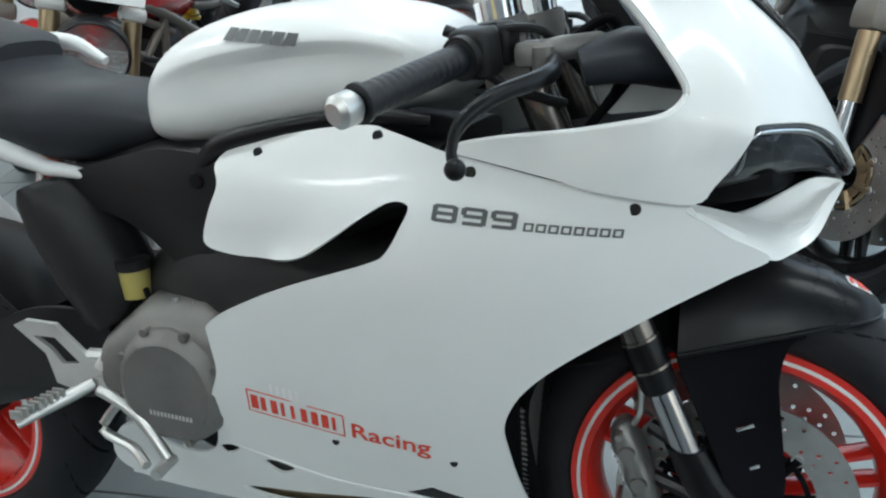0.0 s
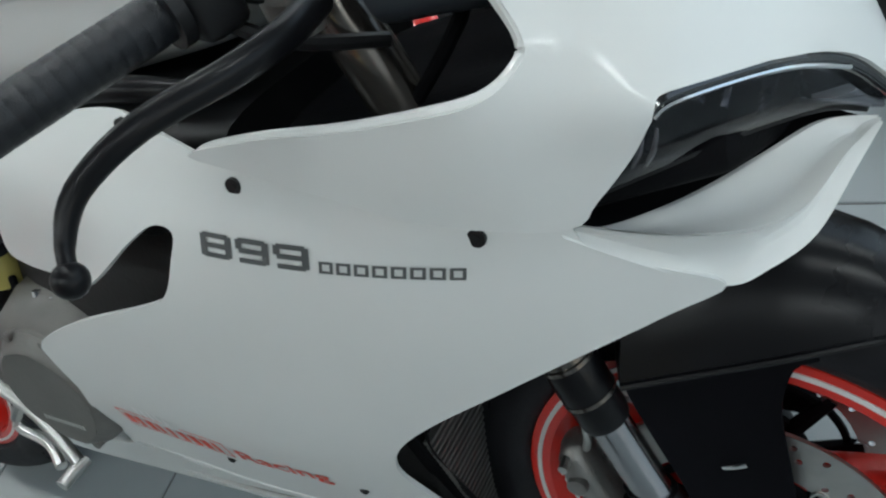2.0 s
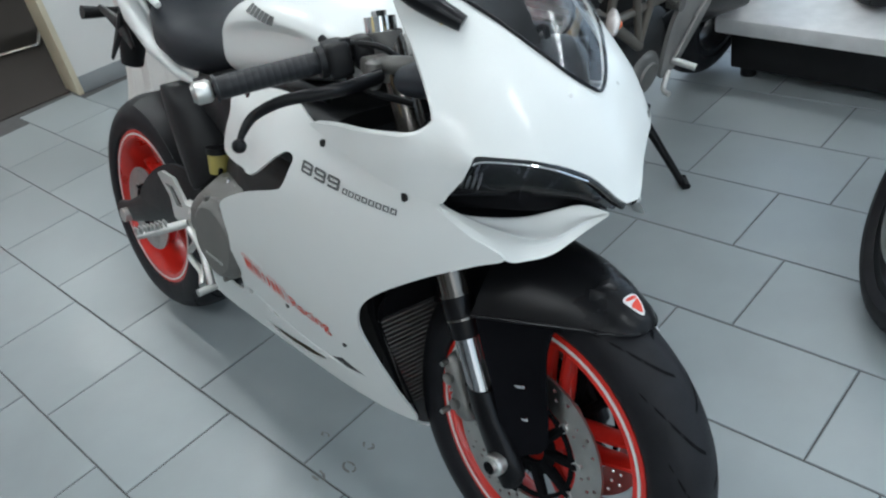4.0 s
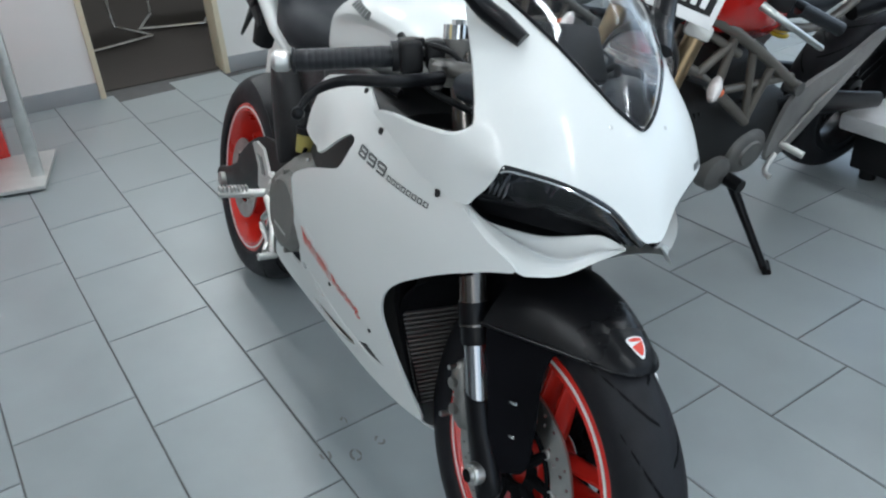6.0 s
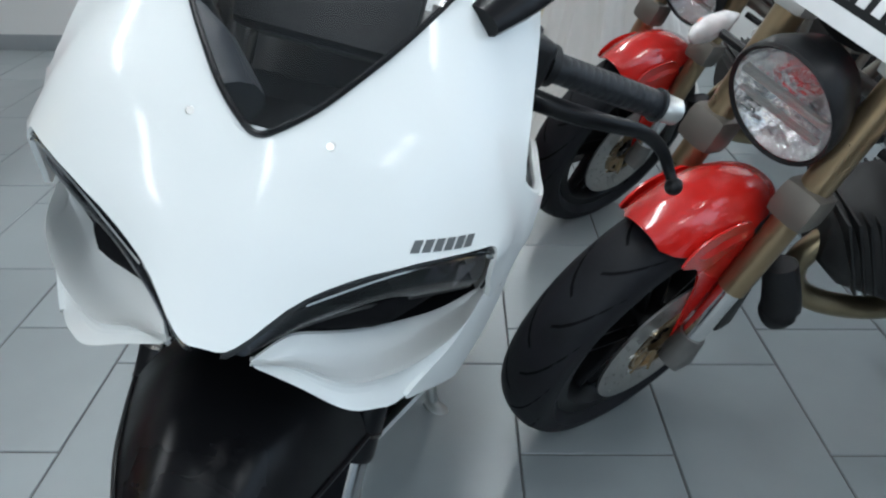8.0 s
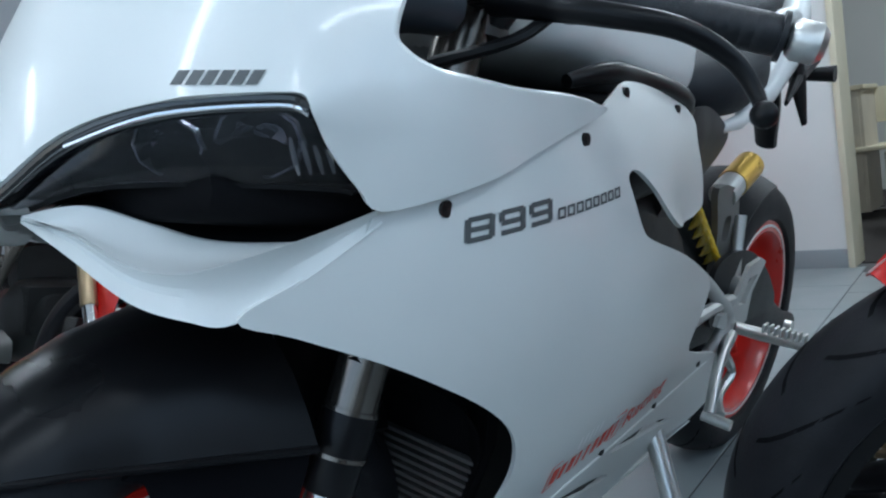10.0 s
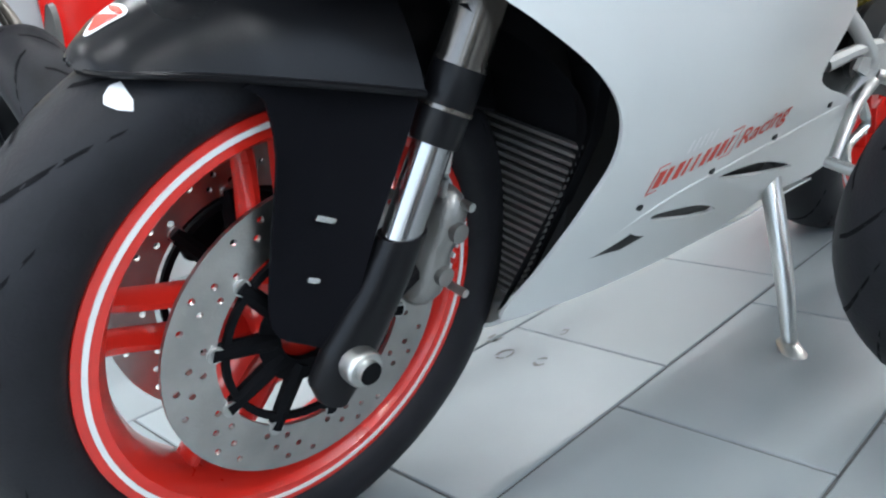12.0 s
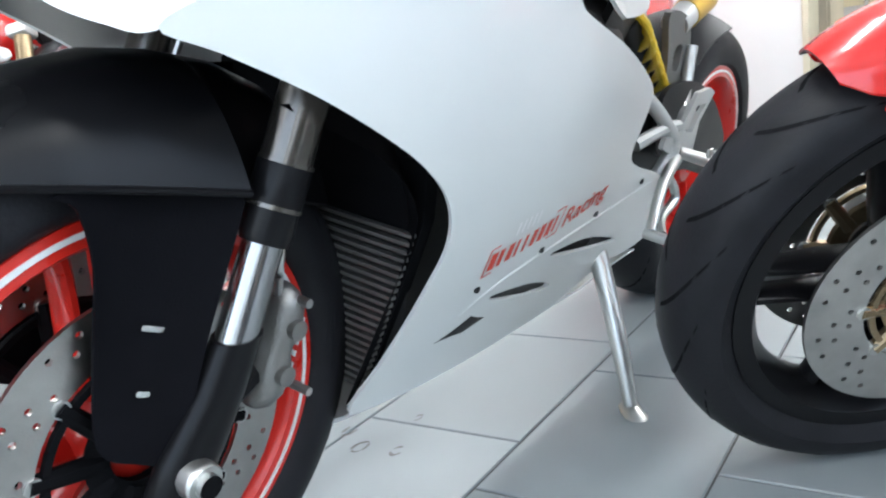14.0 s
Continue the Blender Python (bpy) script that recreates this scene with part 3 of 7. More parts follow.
LAMP_TOP = [(0.118, 0.022, 0.783), (0.09, 0.061, 0.822), (0.061, 0.117, 0.847), (0.015, 0.18, 0.857), (0.0, 0.19, 0.852)]
NOSE_SIDE = [(-0.012, 0.196, 0.826), (-0.035, 0.20, 0.797), (-0.058, 0.2, 0.779), (-0.114, 0.22, 0.788), (-0.186, 0.231, 0.806), (-0.268, 0.234, 0.827), (-0.318, 0.234, 0.84),
             (-0.30, 0.234, 0.847), (-0.247, 0.233, 0.854), (-0.185, 0.233, 0.858), (-0.126, 0.232, 0.866), (-0.085, 0.228, 0.873), (-0.066, 0.222, 0.886), (-0.063, 0.216, 0.9), (-0.078, 0.209, 0.927),
             (-0.102, 0.199, 0.961), (-0.126, 0.191, 0.99), (-0.165, 0.18, 1.03), (-0.205, 0.168, 1.07), (-0.235, 0.16, 1.10)]
SCREEN_EDGE = [(-0.20, 0.142, 1.092), (-0.15, 0.136, 1.066), (-0.1, 0.124, 1.038), (-0.048, 0.104, 1.012), (-0.015, 0.08, 0.988), (0.01, 0.058, 0.965), (0.031, 0.036, 0.943), (0.045, 0.014, 0.927)]
right = [nose_uv(*p) for p in LAMP_TOP + NOSE_SIDE + SCREEN_EDGE]
loop = [(0, 0.779)] + right + [(0, 0.925)] + [(-u, v) for u, v in reversed(right)]
bm = sheet(bmesh.new(), nose_place, loop, 0.02, -0.005)
nose = bpart("nose_fairing", bm, WHITE, label="pearl white nose fairing with side struts")
for s in (-1, 1):
    rim = [Vector(nose_place(s * u, v)) + Vector((0, -0.0015 * s, 0)) for u, v in [nose_uv(*q) for q in NOSE_SIDE[6:19]]]
    bpart("opening_lip", tube(bmesh.new(), rim, [0.002, 0.0045, 0.005, 0.005, 0.004], 8, 4), WHITE, nose)
for s in (-1, 1):
    u, v = nose_uv(0.024, 0.047, 0.922)
    p = Vector(nose_place(s * u, v))
    bm = bmesh.new()
    tube(bm, [p - Vector((0.004, 0, 0.003)), p + Vector((0.002, 0, 0.0015)), p + Vector((0.004, 0, 0.003))], [0.006, 0.006, 0.003], 12)
    bpart("screw", bm, ALU, nose, "small silver screw")

# clear screen
scr = [nose_uv(*p) for p in reversed(SCREEN_EDGE)] + [nose_uv(-0.22, 0.135, 1.13), nose_uv(-0.25, 0.08, 1.19)]
loop = [(0, 0.918)] + scr + [(0, 1.205)] + [(-u, v) for u, v in reversed(scr)]


def screen_place(v, z):
    x, y, zz = nose_place(v, z)
    return (x + 0.006, y * 1.02, zz + 0.003)


screen = bpart("windscreen", sheet(bmesh.new(), screen_place, loop, 0.025, -0.003), SCREEN, label="lightly tinted clear windscreen")
screen.visible_shadow = False
bm = bmesh.new()
edge = [Vector(screen_place(*nose_uv(*p))) for p in SCREEN_EDGE]
edge = edge + [Vector(screen_place(0, 0.921))] + [Vector((p.x, -p.y, p.z)) for p in reversed(edge)]
tube(bm, edge, 0.0028, 8, 4)
bpart("screen_trim", bm, SATIN_BLACK, screen)

# headlights: clear lamp between nose and chin, black intake below it
CHIN_OPEN = [(0.114, 0.033, 0.7665), (0.082, 0.052, 0.7725), (0.048, 0.075, 0.759), (0.016, 0.098, 0.746), (-0.012, 0.132, 0.7455), (-0.0425, 0.170, 0.752), (-0.056, 0.199, 0.775)]
CHIN_FOLD = [(0.116, 0.035, 0.765), (0.098, 0.066, 0.757), (0.078, 0.102, 0.738), (0.056, 0.133, 0.736), (0.032, 0.162, 0.747), (-0.006, 0.190, 0.763), (-0.054, 0.205, 0.777)]
CHIN_FOOT = [(0.117, 0.037, 0.763), (0.103, 0.068, 0.744), (0.083, 0.1082, 0.716), (0.057, 0.134, 0.703), (0.031, 0.154, 0.700), (-0.012, side_y(-0.012, 0.734) + 0.001, 0.7335), (-0.0585, 0.2053, 0.767)]
LENS_FOOT = [(0.108, 0.03, 0.771), (0.082, 0.062, 0.787), (0.04, 0.108, 0.793), (0.0, 0.155, 0.794), (-0.03, 0.186, 0.793), (-0.043, 0.192, 0.79)]


def ruled(a, b, n=18, m=8, bulge=0.0, push=(0, 0, 0)):
    """A net of n by m between two edge curves."""
    ca, cb = curve(a, 6), curve(b, 6)
    pick = lambda c, f: c[min(int(f * (len(c) - 1)), len(c) - 2)].lerp(c[min(int(f * (len(c) - 1)) + 1, len(c) - 1)], f * (len(c) - 1) - min(int(f * (len(c) - 1)), len(c) - 2))
    net = []
    for i in range(n + 1):
        p, q = pick(ca, i / n), pick(cb, i / n)
        net.append([p.lerp(q, j / m) + Vector(push) * (bulge * math.sin(math.pi * j / m)) for j in range(m + 1)])
    return net


def skin(bm, net, thick=0.003, towards=(0, 0, 0)):
    """Make a net solid by a thickness towards a point."""
    t = Vector(towards)
    a = [[bm.verts.new(p) for p in row] for row in net]
    b = [[bm.verts.new(p + (t - p).normalized() * thick) for p in row] for row in net]
    n, m = len(net), len(net[0])
    for i in range(n - 1):
        for j in range(m - 1):
            bm.faces.new((a[i][j], a[i][j + 1], a[i + 1][j + 1], a[i + 1][j]))
            bm.faces.new((b[i][j], b[i + 1][j], b[i + 1][j + 1], b[i][j + 1]))
    ring = [(i, 0) for i in range(n)] + [(n - 1, j) for j in range(1, m)] + [(i, m - 1) for i in range(n - 2, -1, -1)] + [(0, j) for j in range(m - 2, 0, -1)]
    for (i, j), (k, l) in zip(ring, ring[1:] + ring[:1]):
        bm.faces.new((a[i][j], a[k][l], b[k][l], b[i][j]))
    return bm


def mirrored(points, s):
    return [Vector((p[0], p[1] * s, p[2])) for p in points]


for s in (-1, 1):
    inner_half = ruled(mirrored(CHIN_OPEN, s), mirrored(CHIN_FOLD, s), 36, 6, 0.008, (-0.4, -0.3 * s, -0.8))
    outer_half = ruled(mirrored(CHIN_FOLD, s), mirrored(CHIN_FOOT, s), 36, 5, 0.009, (-0.6, -0.6 * s, 0.1))
    chin = bpart("chin_fairing", skin(bmesh.new(), [a + b[1:] for a, b in zip(inner_half, outer_half)], 0.004, (-0.25, 0, 0.75)), WHITE, label="white angular chin scoop under the headlight", angle=22)
    edge = mirrored(CHIN_OPEN, s)
    duct = ruled(edge, [p + Vector((-0.075, -0.03 * s, 0.012)) for p in edge], 20, 4)
    bpart("intake_duct", skin(bmesh.new(), [[p + Vector((-0.004, 0, -0.003)) for p in row] for row in duct], 0.003, (-0.1, 0, 0.6)), DEEP_BLACK, chin)
    top_in = [Vector(nose_place(*((lambda q: (q[0] * s, q[1]))(nose_uv(x, y, z))))) + Vector((-0.004, -0.002 * s, -0.001)) for x, y, z in [(0.119, 0.012, 0.779)] + LAMP_TOP]
    low_in = [p + Vector((0.001, 0.001 * s, -0.010)) for p in top_in]
    lamp = bpart("headlight", skin(bmesh.new(), ruled(top_in, low_in, 24, 5, 0.004, (1, 0.6 * s, 0)), 0.01, (-0.2, 0, 0.8)), LENS_BLACK, label="glossy black light strip over the headlight")
    foot_in = mirrored(LENS_FOOT, s)
    upper = [p + Vector((-0.003, -0.002 * s, 0)) for p in low_in[1:]]
    glass = bpart("headlight_lens", skin(bmesh.new(), ruled(upper, foot_in, 24, 6, 0.006, (0.8, 0.5 * s, -0.2)), 0.002, (-0.3, 0, 0.8)), LAMP_GLASS, lamp, "clear lamp glass")
    glass.visible_shadow = False
    behind = ruled([p + Vector((-0.045, -0.03 * s, -0.004)) for p in upper], [p + Vector((-0.05, -0.028 * s, 0)) for p in foot_in], 16, 4)
    bpart("lamp_housing", skin(bmesh.new(), behind, 0.003, (-0.4, 0, 0.8)), DEEP_BLACK, lamp)
    shelf = ruled(foot_in, [p + Vector((-0.055, -0.03 * s, -0.004)) for p in foot_in], 16, 3)
    bpart("lamp_shelf", skin(bmesh.new(), shelf, 0.004, (0, 0, 0.5)), SATIN_BLACK, lamp)
    # two reflector bowls and a row of bright ribs behind the glass
    for cx, cy, cz, r in ((0.035, 0.092, 0.816, 0.021), (-0.006, 0.138, 0.822, 0.026)):
        axis = Vector((0.86, 0.5 * s, -0.05)).normalized()
        side = axis.cross(Vector((0, 0, 1))).normalized()
        rise = side.cross(axis)
        bm = bmesh.new()
        c0 = Vector((cx, cy * s, cz))
        loft(bm, [[c0 + axis * d + (side * math.cos(t) * 1.25 + rise * math.sin(t)) * r * k for t in [2 * math.pi * j / 10 for j in range(10)]] for d, k in ((0.005, 1.06), (0.008, 1.0), (0.008, 0.93), (-0.006, 0.75), (-0.014, 0.4), (-0.016, 0.05))], False)
        bpart("lamp_reflector", bm, LAMP_CHROME, lamp, "bright faceted lamp reflector", angle=15)
    for k in range(5):
        bm = bmesh.new()
        a = Vector((-0.010 - 0.008 * k, s * (0.172 + 0.003 * k), 0.802))
        tube(bm, [a, a + Vector((0.006, 0.002 * s, 0.012)), a + Vector((0.009, 0.001 * s, 0.026 - 0.003 * k))], [0.001, 0.0022, 0.001], 6, 3)
        bpart("lamp_fin", bm, ALU_WHITE, lamp)
    bm = bmesh.new()
    tube(bm, [p + Vector((0.003, 0.002 * s, -0.001)) for p in top_in], 0.0035, 8, 5)
    bpart("headlight_bezel", bm, LENS_BLACK, lamp)
    bm = bmesh.new()
    tube(bm, [p.lerp(q, 0.55) + Vector((0.0045, 0.003 * s, 0)) for p, q in zip(top_in[2:], low_in[2:])], 0.0016, 6, 5)
    bpart("light_strip", bm, CHROME, lamp, "thin clear light strip")
    # vertical ribs of the intake grille
    for k in range(4):
        f = Vector((0.0 - 0.02 * k, s * (0.105 + 0.022 * k), 0.752))
        bm = rod(bmesh.new(), f + Vector((-0.03, 0, 0)), f + Vector((-0.03, 0, 0.036)), 0.002, 6)
        bpart("intake_rib", bm, SATIN_BLACK, chin)

# dark inside of the nose and the cockpit floor
bm = bmesh.new()
loft(bm, [oval(x, 0, z, hy, hz, 3, 20) for x, z, hy, hz in ((0.06, 0.775, 0.05, 0.02), (0.03, 0.79, 0.13, 0.035), (-0.06, 0.79, 0.175, 0.05), (-0.2, 0.77, 0.19, 0.06), (-0.33, 0.74, 0.19, 0.07))])
bpart("inner_cowl", bm, DEEP_BLACK)
bm = bmesh.new()
loft(bm, [oval(x, 0, z, hy, hz, 4, 20) for x, z, hy, hz in ((-0.285, 0.43, 0.135, 0.17), (-0.4, 0.48, 0.16, 0.22), (-0.6, 0.5, 0.16, 0.24), (-0.75, 0.5, 0.15, 0.22), (-0.88, 0.48, 0.12, 0.16))])
bpart("engine_block", bm, ENGINE_DARK, label="dark cast engine block inside the fairing")
bm = bmesh.new()
loft(bm, [oval(x, 0, z, hy, hz, 4, 20) for x, z, hy, hz in ((-0.36, 0.79, 0.17, 0.04), (-0.5, 0.77, 0.185, 0.075), (-0.66, 0.77, 0.17, 0.07), (-0.8, 0.76, 0.12, 0.07), (-0.98, 0.76, 0.1, 0.05))])
bpart("airbox", bm, MATT_BLACK)

# radiator: tapered to the foot, with horizontal fins
def rad_half(z):
    return float(np.interp(z, (0.24, 0.49, 0.56), (0.08, 0.168, 0.174)))


out = [(-rad_half(z), z) for z in (0.56, 0.49, 0.4, 0.3, 0.245)] + [(rad_half(z), z) for z in (0.245, 0.3, 0.4, 0.49, 0.56)]
bm = sheet(bmesh.new(), lambda y, z: (-0.282 + 0.08 * (z - 0.25), y, z), out, 0.05, 0.02, smooth=False)
radiator = bpart("radiator", bm, DEEP_BLACK, label="black radiator with horizontal fins")
for k in range(22):
    z = 0.256 + k * 0.0105
    bm = bmesh.new()
    box(bm, (-0.277 + 0.08 * (z - 0.25), 0, z), (0.008, 2 * rad_half(z) - 0.006, 0.0042))
    bpart("radiator_fin", bm, RADIATOR, radiator)
for s in (-1, 1):
    bm = skin(bmesh.new(), ruled(mirrored([(-0.10, 0.13, 0.63), (-0.2, 0.165, 0.57), (-0.245, 0.175, 0.5), (-0.25, 0.13, 0.38), (-0.24, 0.085, 0.245)], s),
                                 mirrored([(-0.26, 0.12, 0.62), (-0.27, 0.125, 0.56), (-0.28, 0.125, 0.48), (-0.275, 0.12, 0.37), (-0.27, 0.07, 0.235)], s), 14, 4), 0.004, (-0.5, 0, 0.5))
    bpart("inner_panel", bm, DEEP_BLACK)
bm = bmesh.new()
box(bm, (-0.27, 0, 0.58), (0.03, 0.3, 0.12), 0.02)
bpart("inner_panel", bm, DEEP_BLACK)


# wheels
def wheel(parent, centre, r_out, half, rim_half, m, rear=False, paint=RED_WHEEL, stripe=True, label="bright red cast alloy wheel with a white pinstripe"):
    c = Vector(centre)
    # rim barrel with flanges
    bm = bmesh.new()
    h = rim_half
    prof = [(0.228, h), (0.229, h - 0.004), (0.217, h - 0.010), (0.2, h * 0.55), (0.196, 0), (0.2, -h * 0.55), (0.217, -h + 0.010), (0.229, -h + 0.004), (0.228, -h), (0.205, -h - 0.001),
            (0.2, -h + 0.006), (0.19, -h * 0.5), (0.186, 0), (0.19, h * 0.5), (0.2, h - 0.006), (0.205, h + 0.001)]
    lathe(bm, prof, 96, c)
    rim = bpart("rear_wheel" if rear else "front_wheel", bm, paint, parent, label, m)
    for s in (-1, 1) if stripe else ():
        bm = bmesh.new()
        lathe(bm, [(0.2195, s * (h + 0.002)), (0.2145, s * (h + 0.0024)), (0.2145, s * (h - 0.002)), (0.2195, s * (h - 0.002))], 96, c)
        bpart("pinstripe", bm, PIN_WHITE, rim, "white rim pinstripe", m)
    bm = bmesh.new()
    crown = []
    for k in range(17):
        a = math.pi * k / 16
        y, up = half * math.cos(a), math.sin(a)
        crown.append((0.248 + (r_out - 0.248) * up ** 0.8, y))
    prof = [(0.2275, h - 0.003), (0.234, h * 1.1)] + crown + [(0.234, -h * 1.1), (0.2275, -h + 0.003), (0.221, 0)]
    lathe(bm, prof, 96, c)
    bpart("tyre", bm, RUBBER, rim, "black road tyre with swept tread grooves", m)
    # tread grooves: near-black strips just proud of the rubber, groove shade as colour
    bm = bmesh.new()
    for k in range(16):
        for s in (-1, 1):
            pts = []
            for j in range(6):
                f = j / 5
                a = 2 * math.pi * (k + 0.5 * (s > 0)) / 16 + 0.14 * f + 0.26 * f * f
                th = math.pi / 2 - s * (0.06 + 1.06 * f)
                y, up = half * math.cos(th), math.sin(th)
                r = 0.248 + (r_out - 0.248) * up ** 0.8 + 0.0006
                pts.append((c + Vector((r * math.cos(a), y, r * math.sin(a))), a))
            w = 0.0095
            vs = []
            for j, (p, a) in enumerate(pts):
                ww = w * (0.5 + 0.5 * math.sin(math.pi * (0.1 + 0.8 * j / 5)))
                d = Vector((-math.sin(a), 0, math.cos(a))) * ww / 2
                vs.append((bm.verts.new(p - d), bm.verts.new(p + d)))
            for (a1, a2), (b1, b2) in zip(vs, vs[1:]):
                bm.faces.new((a1, a2, b2, b1))
    tagged(bpart("tread", bm, DEEP_BLACK, rim, "", m), kind="stuff")
    # hub and spokes
    bm = bmesh.new()
    lathe(bm, [(0.02, 0.05), (0.042, 0.045), (0.05, 0.03), (0.044, 0), (0.05, -0.03), (0.042, -0.045), (0.02, -0.05)], 32, c)
    bpart("hub", bm, paint, rim, "", m)
    for k in range(10):
        a = 2 * math.pi * (k // 2) / 5 + (0.40 if k % 2 else -0.40) + 0.25
        b = 2 * math.pi * (k // 2) / 5 + (0.115 if k % 2 else -0.115) + 0.25
        rings = []
        for f in np.linspace(0, 1, 7):
            r = 0.04 + (0.192 - 0.04) * f
            an = a + (b - a) * (1 - (1 - f) ** 2)
            d, n = Vector((math.cos(an), 0, math.sin(an))), Vector((-math.sin(an), 0, math.cos(an)))
            hw, hy = 0.0085 + 0.005 * abs(f - 0.4) ** 2, 0.017 + 0.012 * (1 - f)
            rings.append([c + d * r + n * (hw * math.cos(t)) + Vector((0, hy * math.sin(t), 0)) for t in [2 * math.pi * j / 10 for j in range(10)]])
        bm = loft(bmesh.new(), rings)
        bpart("spoke", bm, paint, rim, "", m)
    return rim


def brake_disc(parent, centre, y, r_out, r_in, m, holes=True, carrier=DEEP_BLACK, arms=10):
    c = Vector(centre)
    ring = lambda r, n: [(r * math.cos(2 * math.pi * j / n), r * math.sin(2 * math.pi * j / n)) for j in range(n)]
    cut = [ring(r_in, 40)]
    if holes:
        for k in range(30):
            for q, rr in enumerate((0.24, 0.5, 0.76)):
                a = 2 * math.pi * (k + q * 0.36) / 30
                r = r_in + (r_out - r_in) * rr
                if (k + q) % 3 != 2:
                    x, z = r * math.cos(a), r * math.sin(a)
                    cut.append([(x + 0.0036 * math.cos(t), z + 0.0036 * math.sin(t)) for t in [2 * math.pi * j / 8 for j in range(8)]])
    loops, pts, edges = [ring(r_out, 72)] + cut, [], []
    for lp in loops:
        base = len(pts)
        pts += lp
        edges += [(base + i, base + (i + 1) % len(lp)) for i in range(len(lp))]
    got, _, faces, *_ = delaunay_2d_cdt([Vector(p) for p in pts], edges, [], 0, 1e-7)
    bm = bmesh.new()
    a = [bm.verts.new(c + Vector((p.x, y + 0.0022, p.y))) for p in got]
    b = [bm.verts.new(c + Vector((p.x, y - 0.0022, p.y))) for p in got]
    seen = set()
    for f in faces:
        q = (sum(got[i].x for i in f) / 3, sum(got[i].y for i in f) / 3)
        if not inside(q, loops[0]) or any(inside(q, lp) for lp in cut):
            continue
        bm.faces.new([a[i] for i in f])
        bm.faces.new([b[i] for i in reversed(f)])
        seen |= set(zip(f, (*f[1:], f[0])))
    for i, j in list(seen):
        if (j, i) not in seen:
            bm.faces.new((a[j], a[i], b[i], b[j]))
    disc = bpart("brake_disc", bm, STEEL, parent, "drilled steel brake disc", m, 30)
    for k in range(arms):
        t = 2 * math.pi * k / arms
        t2 = t + 0.16
        bm = bmesh.new()
        tube(bm, [c + Vector((0.042 * math.cos(t), y * 0.86, 0.042 * math.sin(t))), c + Vector(((r_in + 0.004) * math.cos(t2), y, (r_in + 0.004) * math.sin(t2)))], [0.0105, 0.0085], 8)
        bpart("carrier_arm", bm, carrier, disc, "", m)
    bm = bmesh.new()
    lathe(bm, [(0.036, y * 0.8), (0.058, y * 0.84), (0.06, y * 0.92), (0.036, y * 0.95)], 32, c)
    lathe(bm, [(r_in - 0.014, y - 0.003), (r_in - 0.007, y - 0.003), (r_in - 0.007, y + 0.003), (r_in - 0.014, y + 0.003)], 48, c)
    bpart("disc_carrier", bm, carrier, disc, "", m)
    for k in range(arms):
        t = 2 * math.pi * k / arms + 0.16
        p = c + Vector(((r_in + 0.001) * math.cos(t), y, (r_in + 0.001) * math.sin(t)))
        bpart("bobbin", rod(bmesh.new(), p + Vector((0, -0.005, 0)), p + Vector((0, 0.005, 0)), 0.0085, 10), ALU, disc, "", m)
    return disc


front = wheel(bike, (0, 0, 0.30), 0.312, 0.06, 0.047, STEERED)
for y in (-0.064, 0.064):
    brake_disc(front, (0, 0, 0.30), y, 0.16, 0.108, STEERED)
rear = wheel(bike, (-1.426, 0, 0.322), 0.322, 0.09, 0.078, None, True)
brake_disc(rear, (-1.426, 0, 0.322), -0.088, 0.1225, 0.075, None, True, DEEP_BLACK, 6)

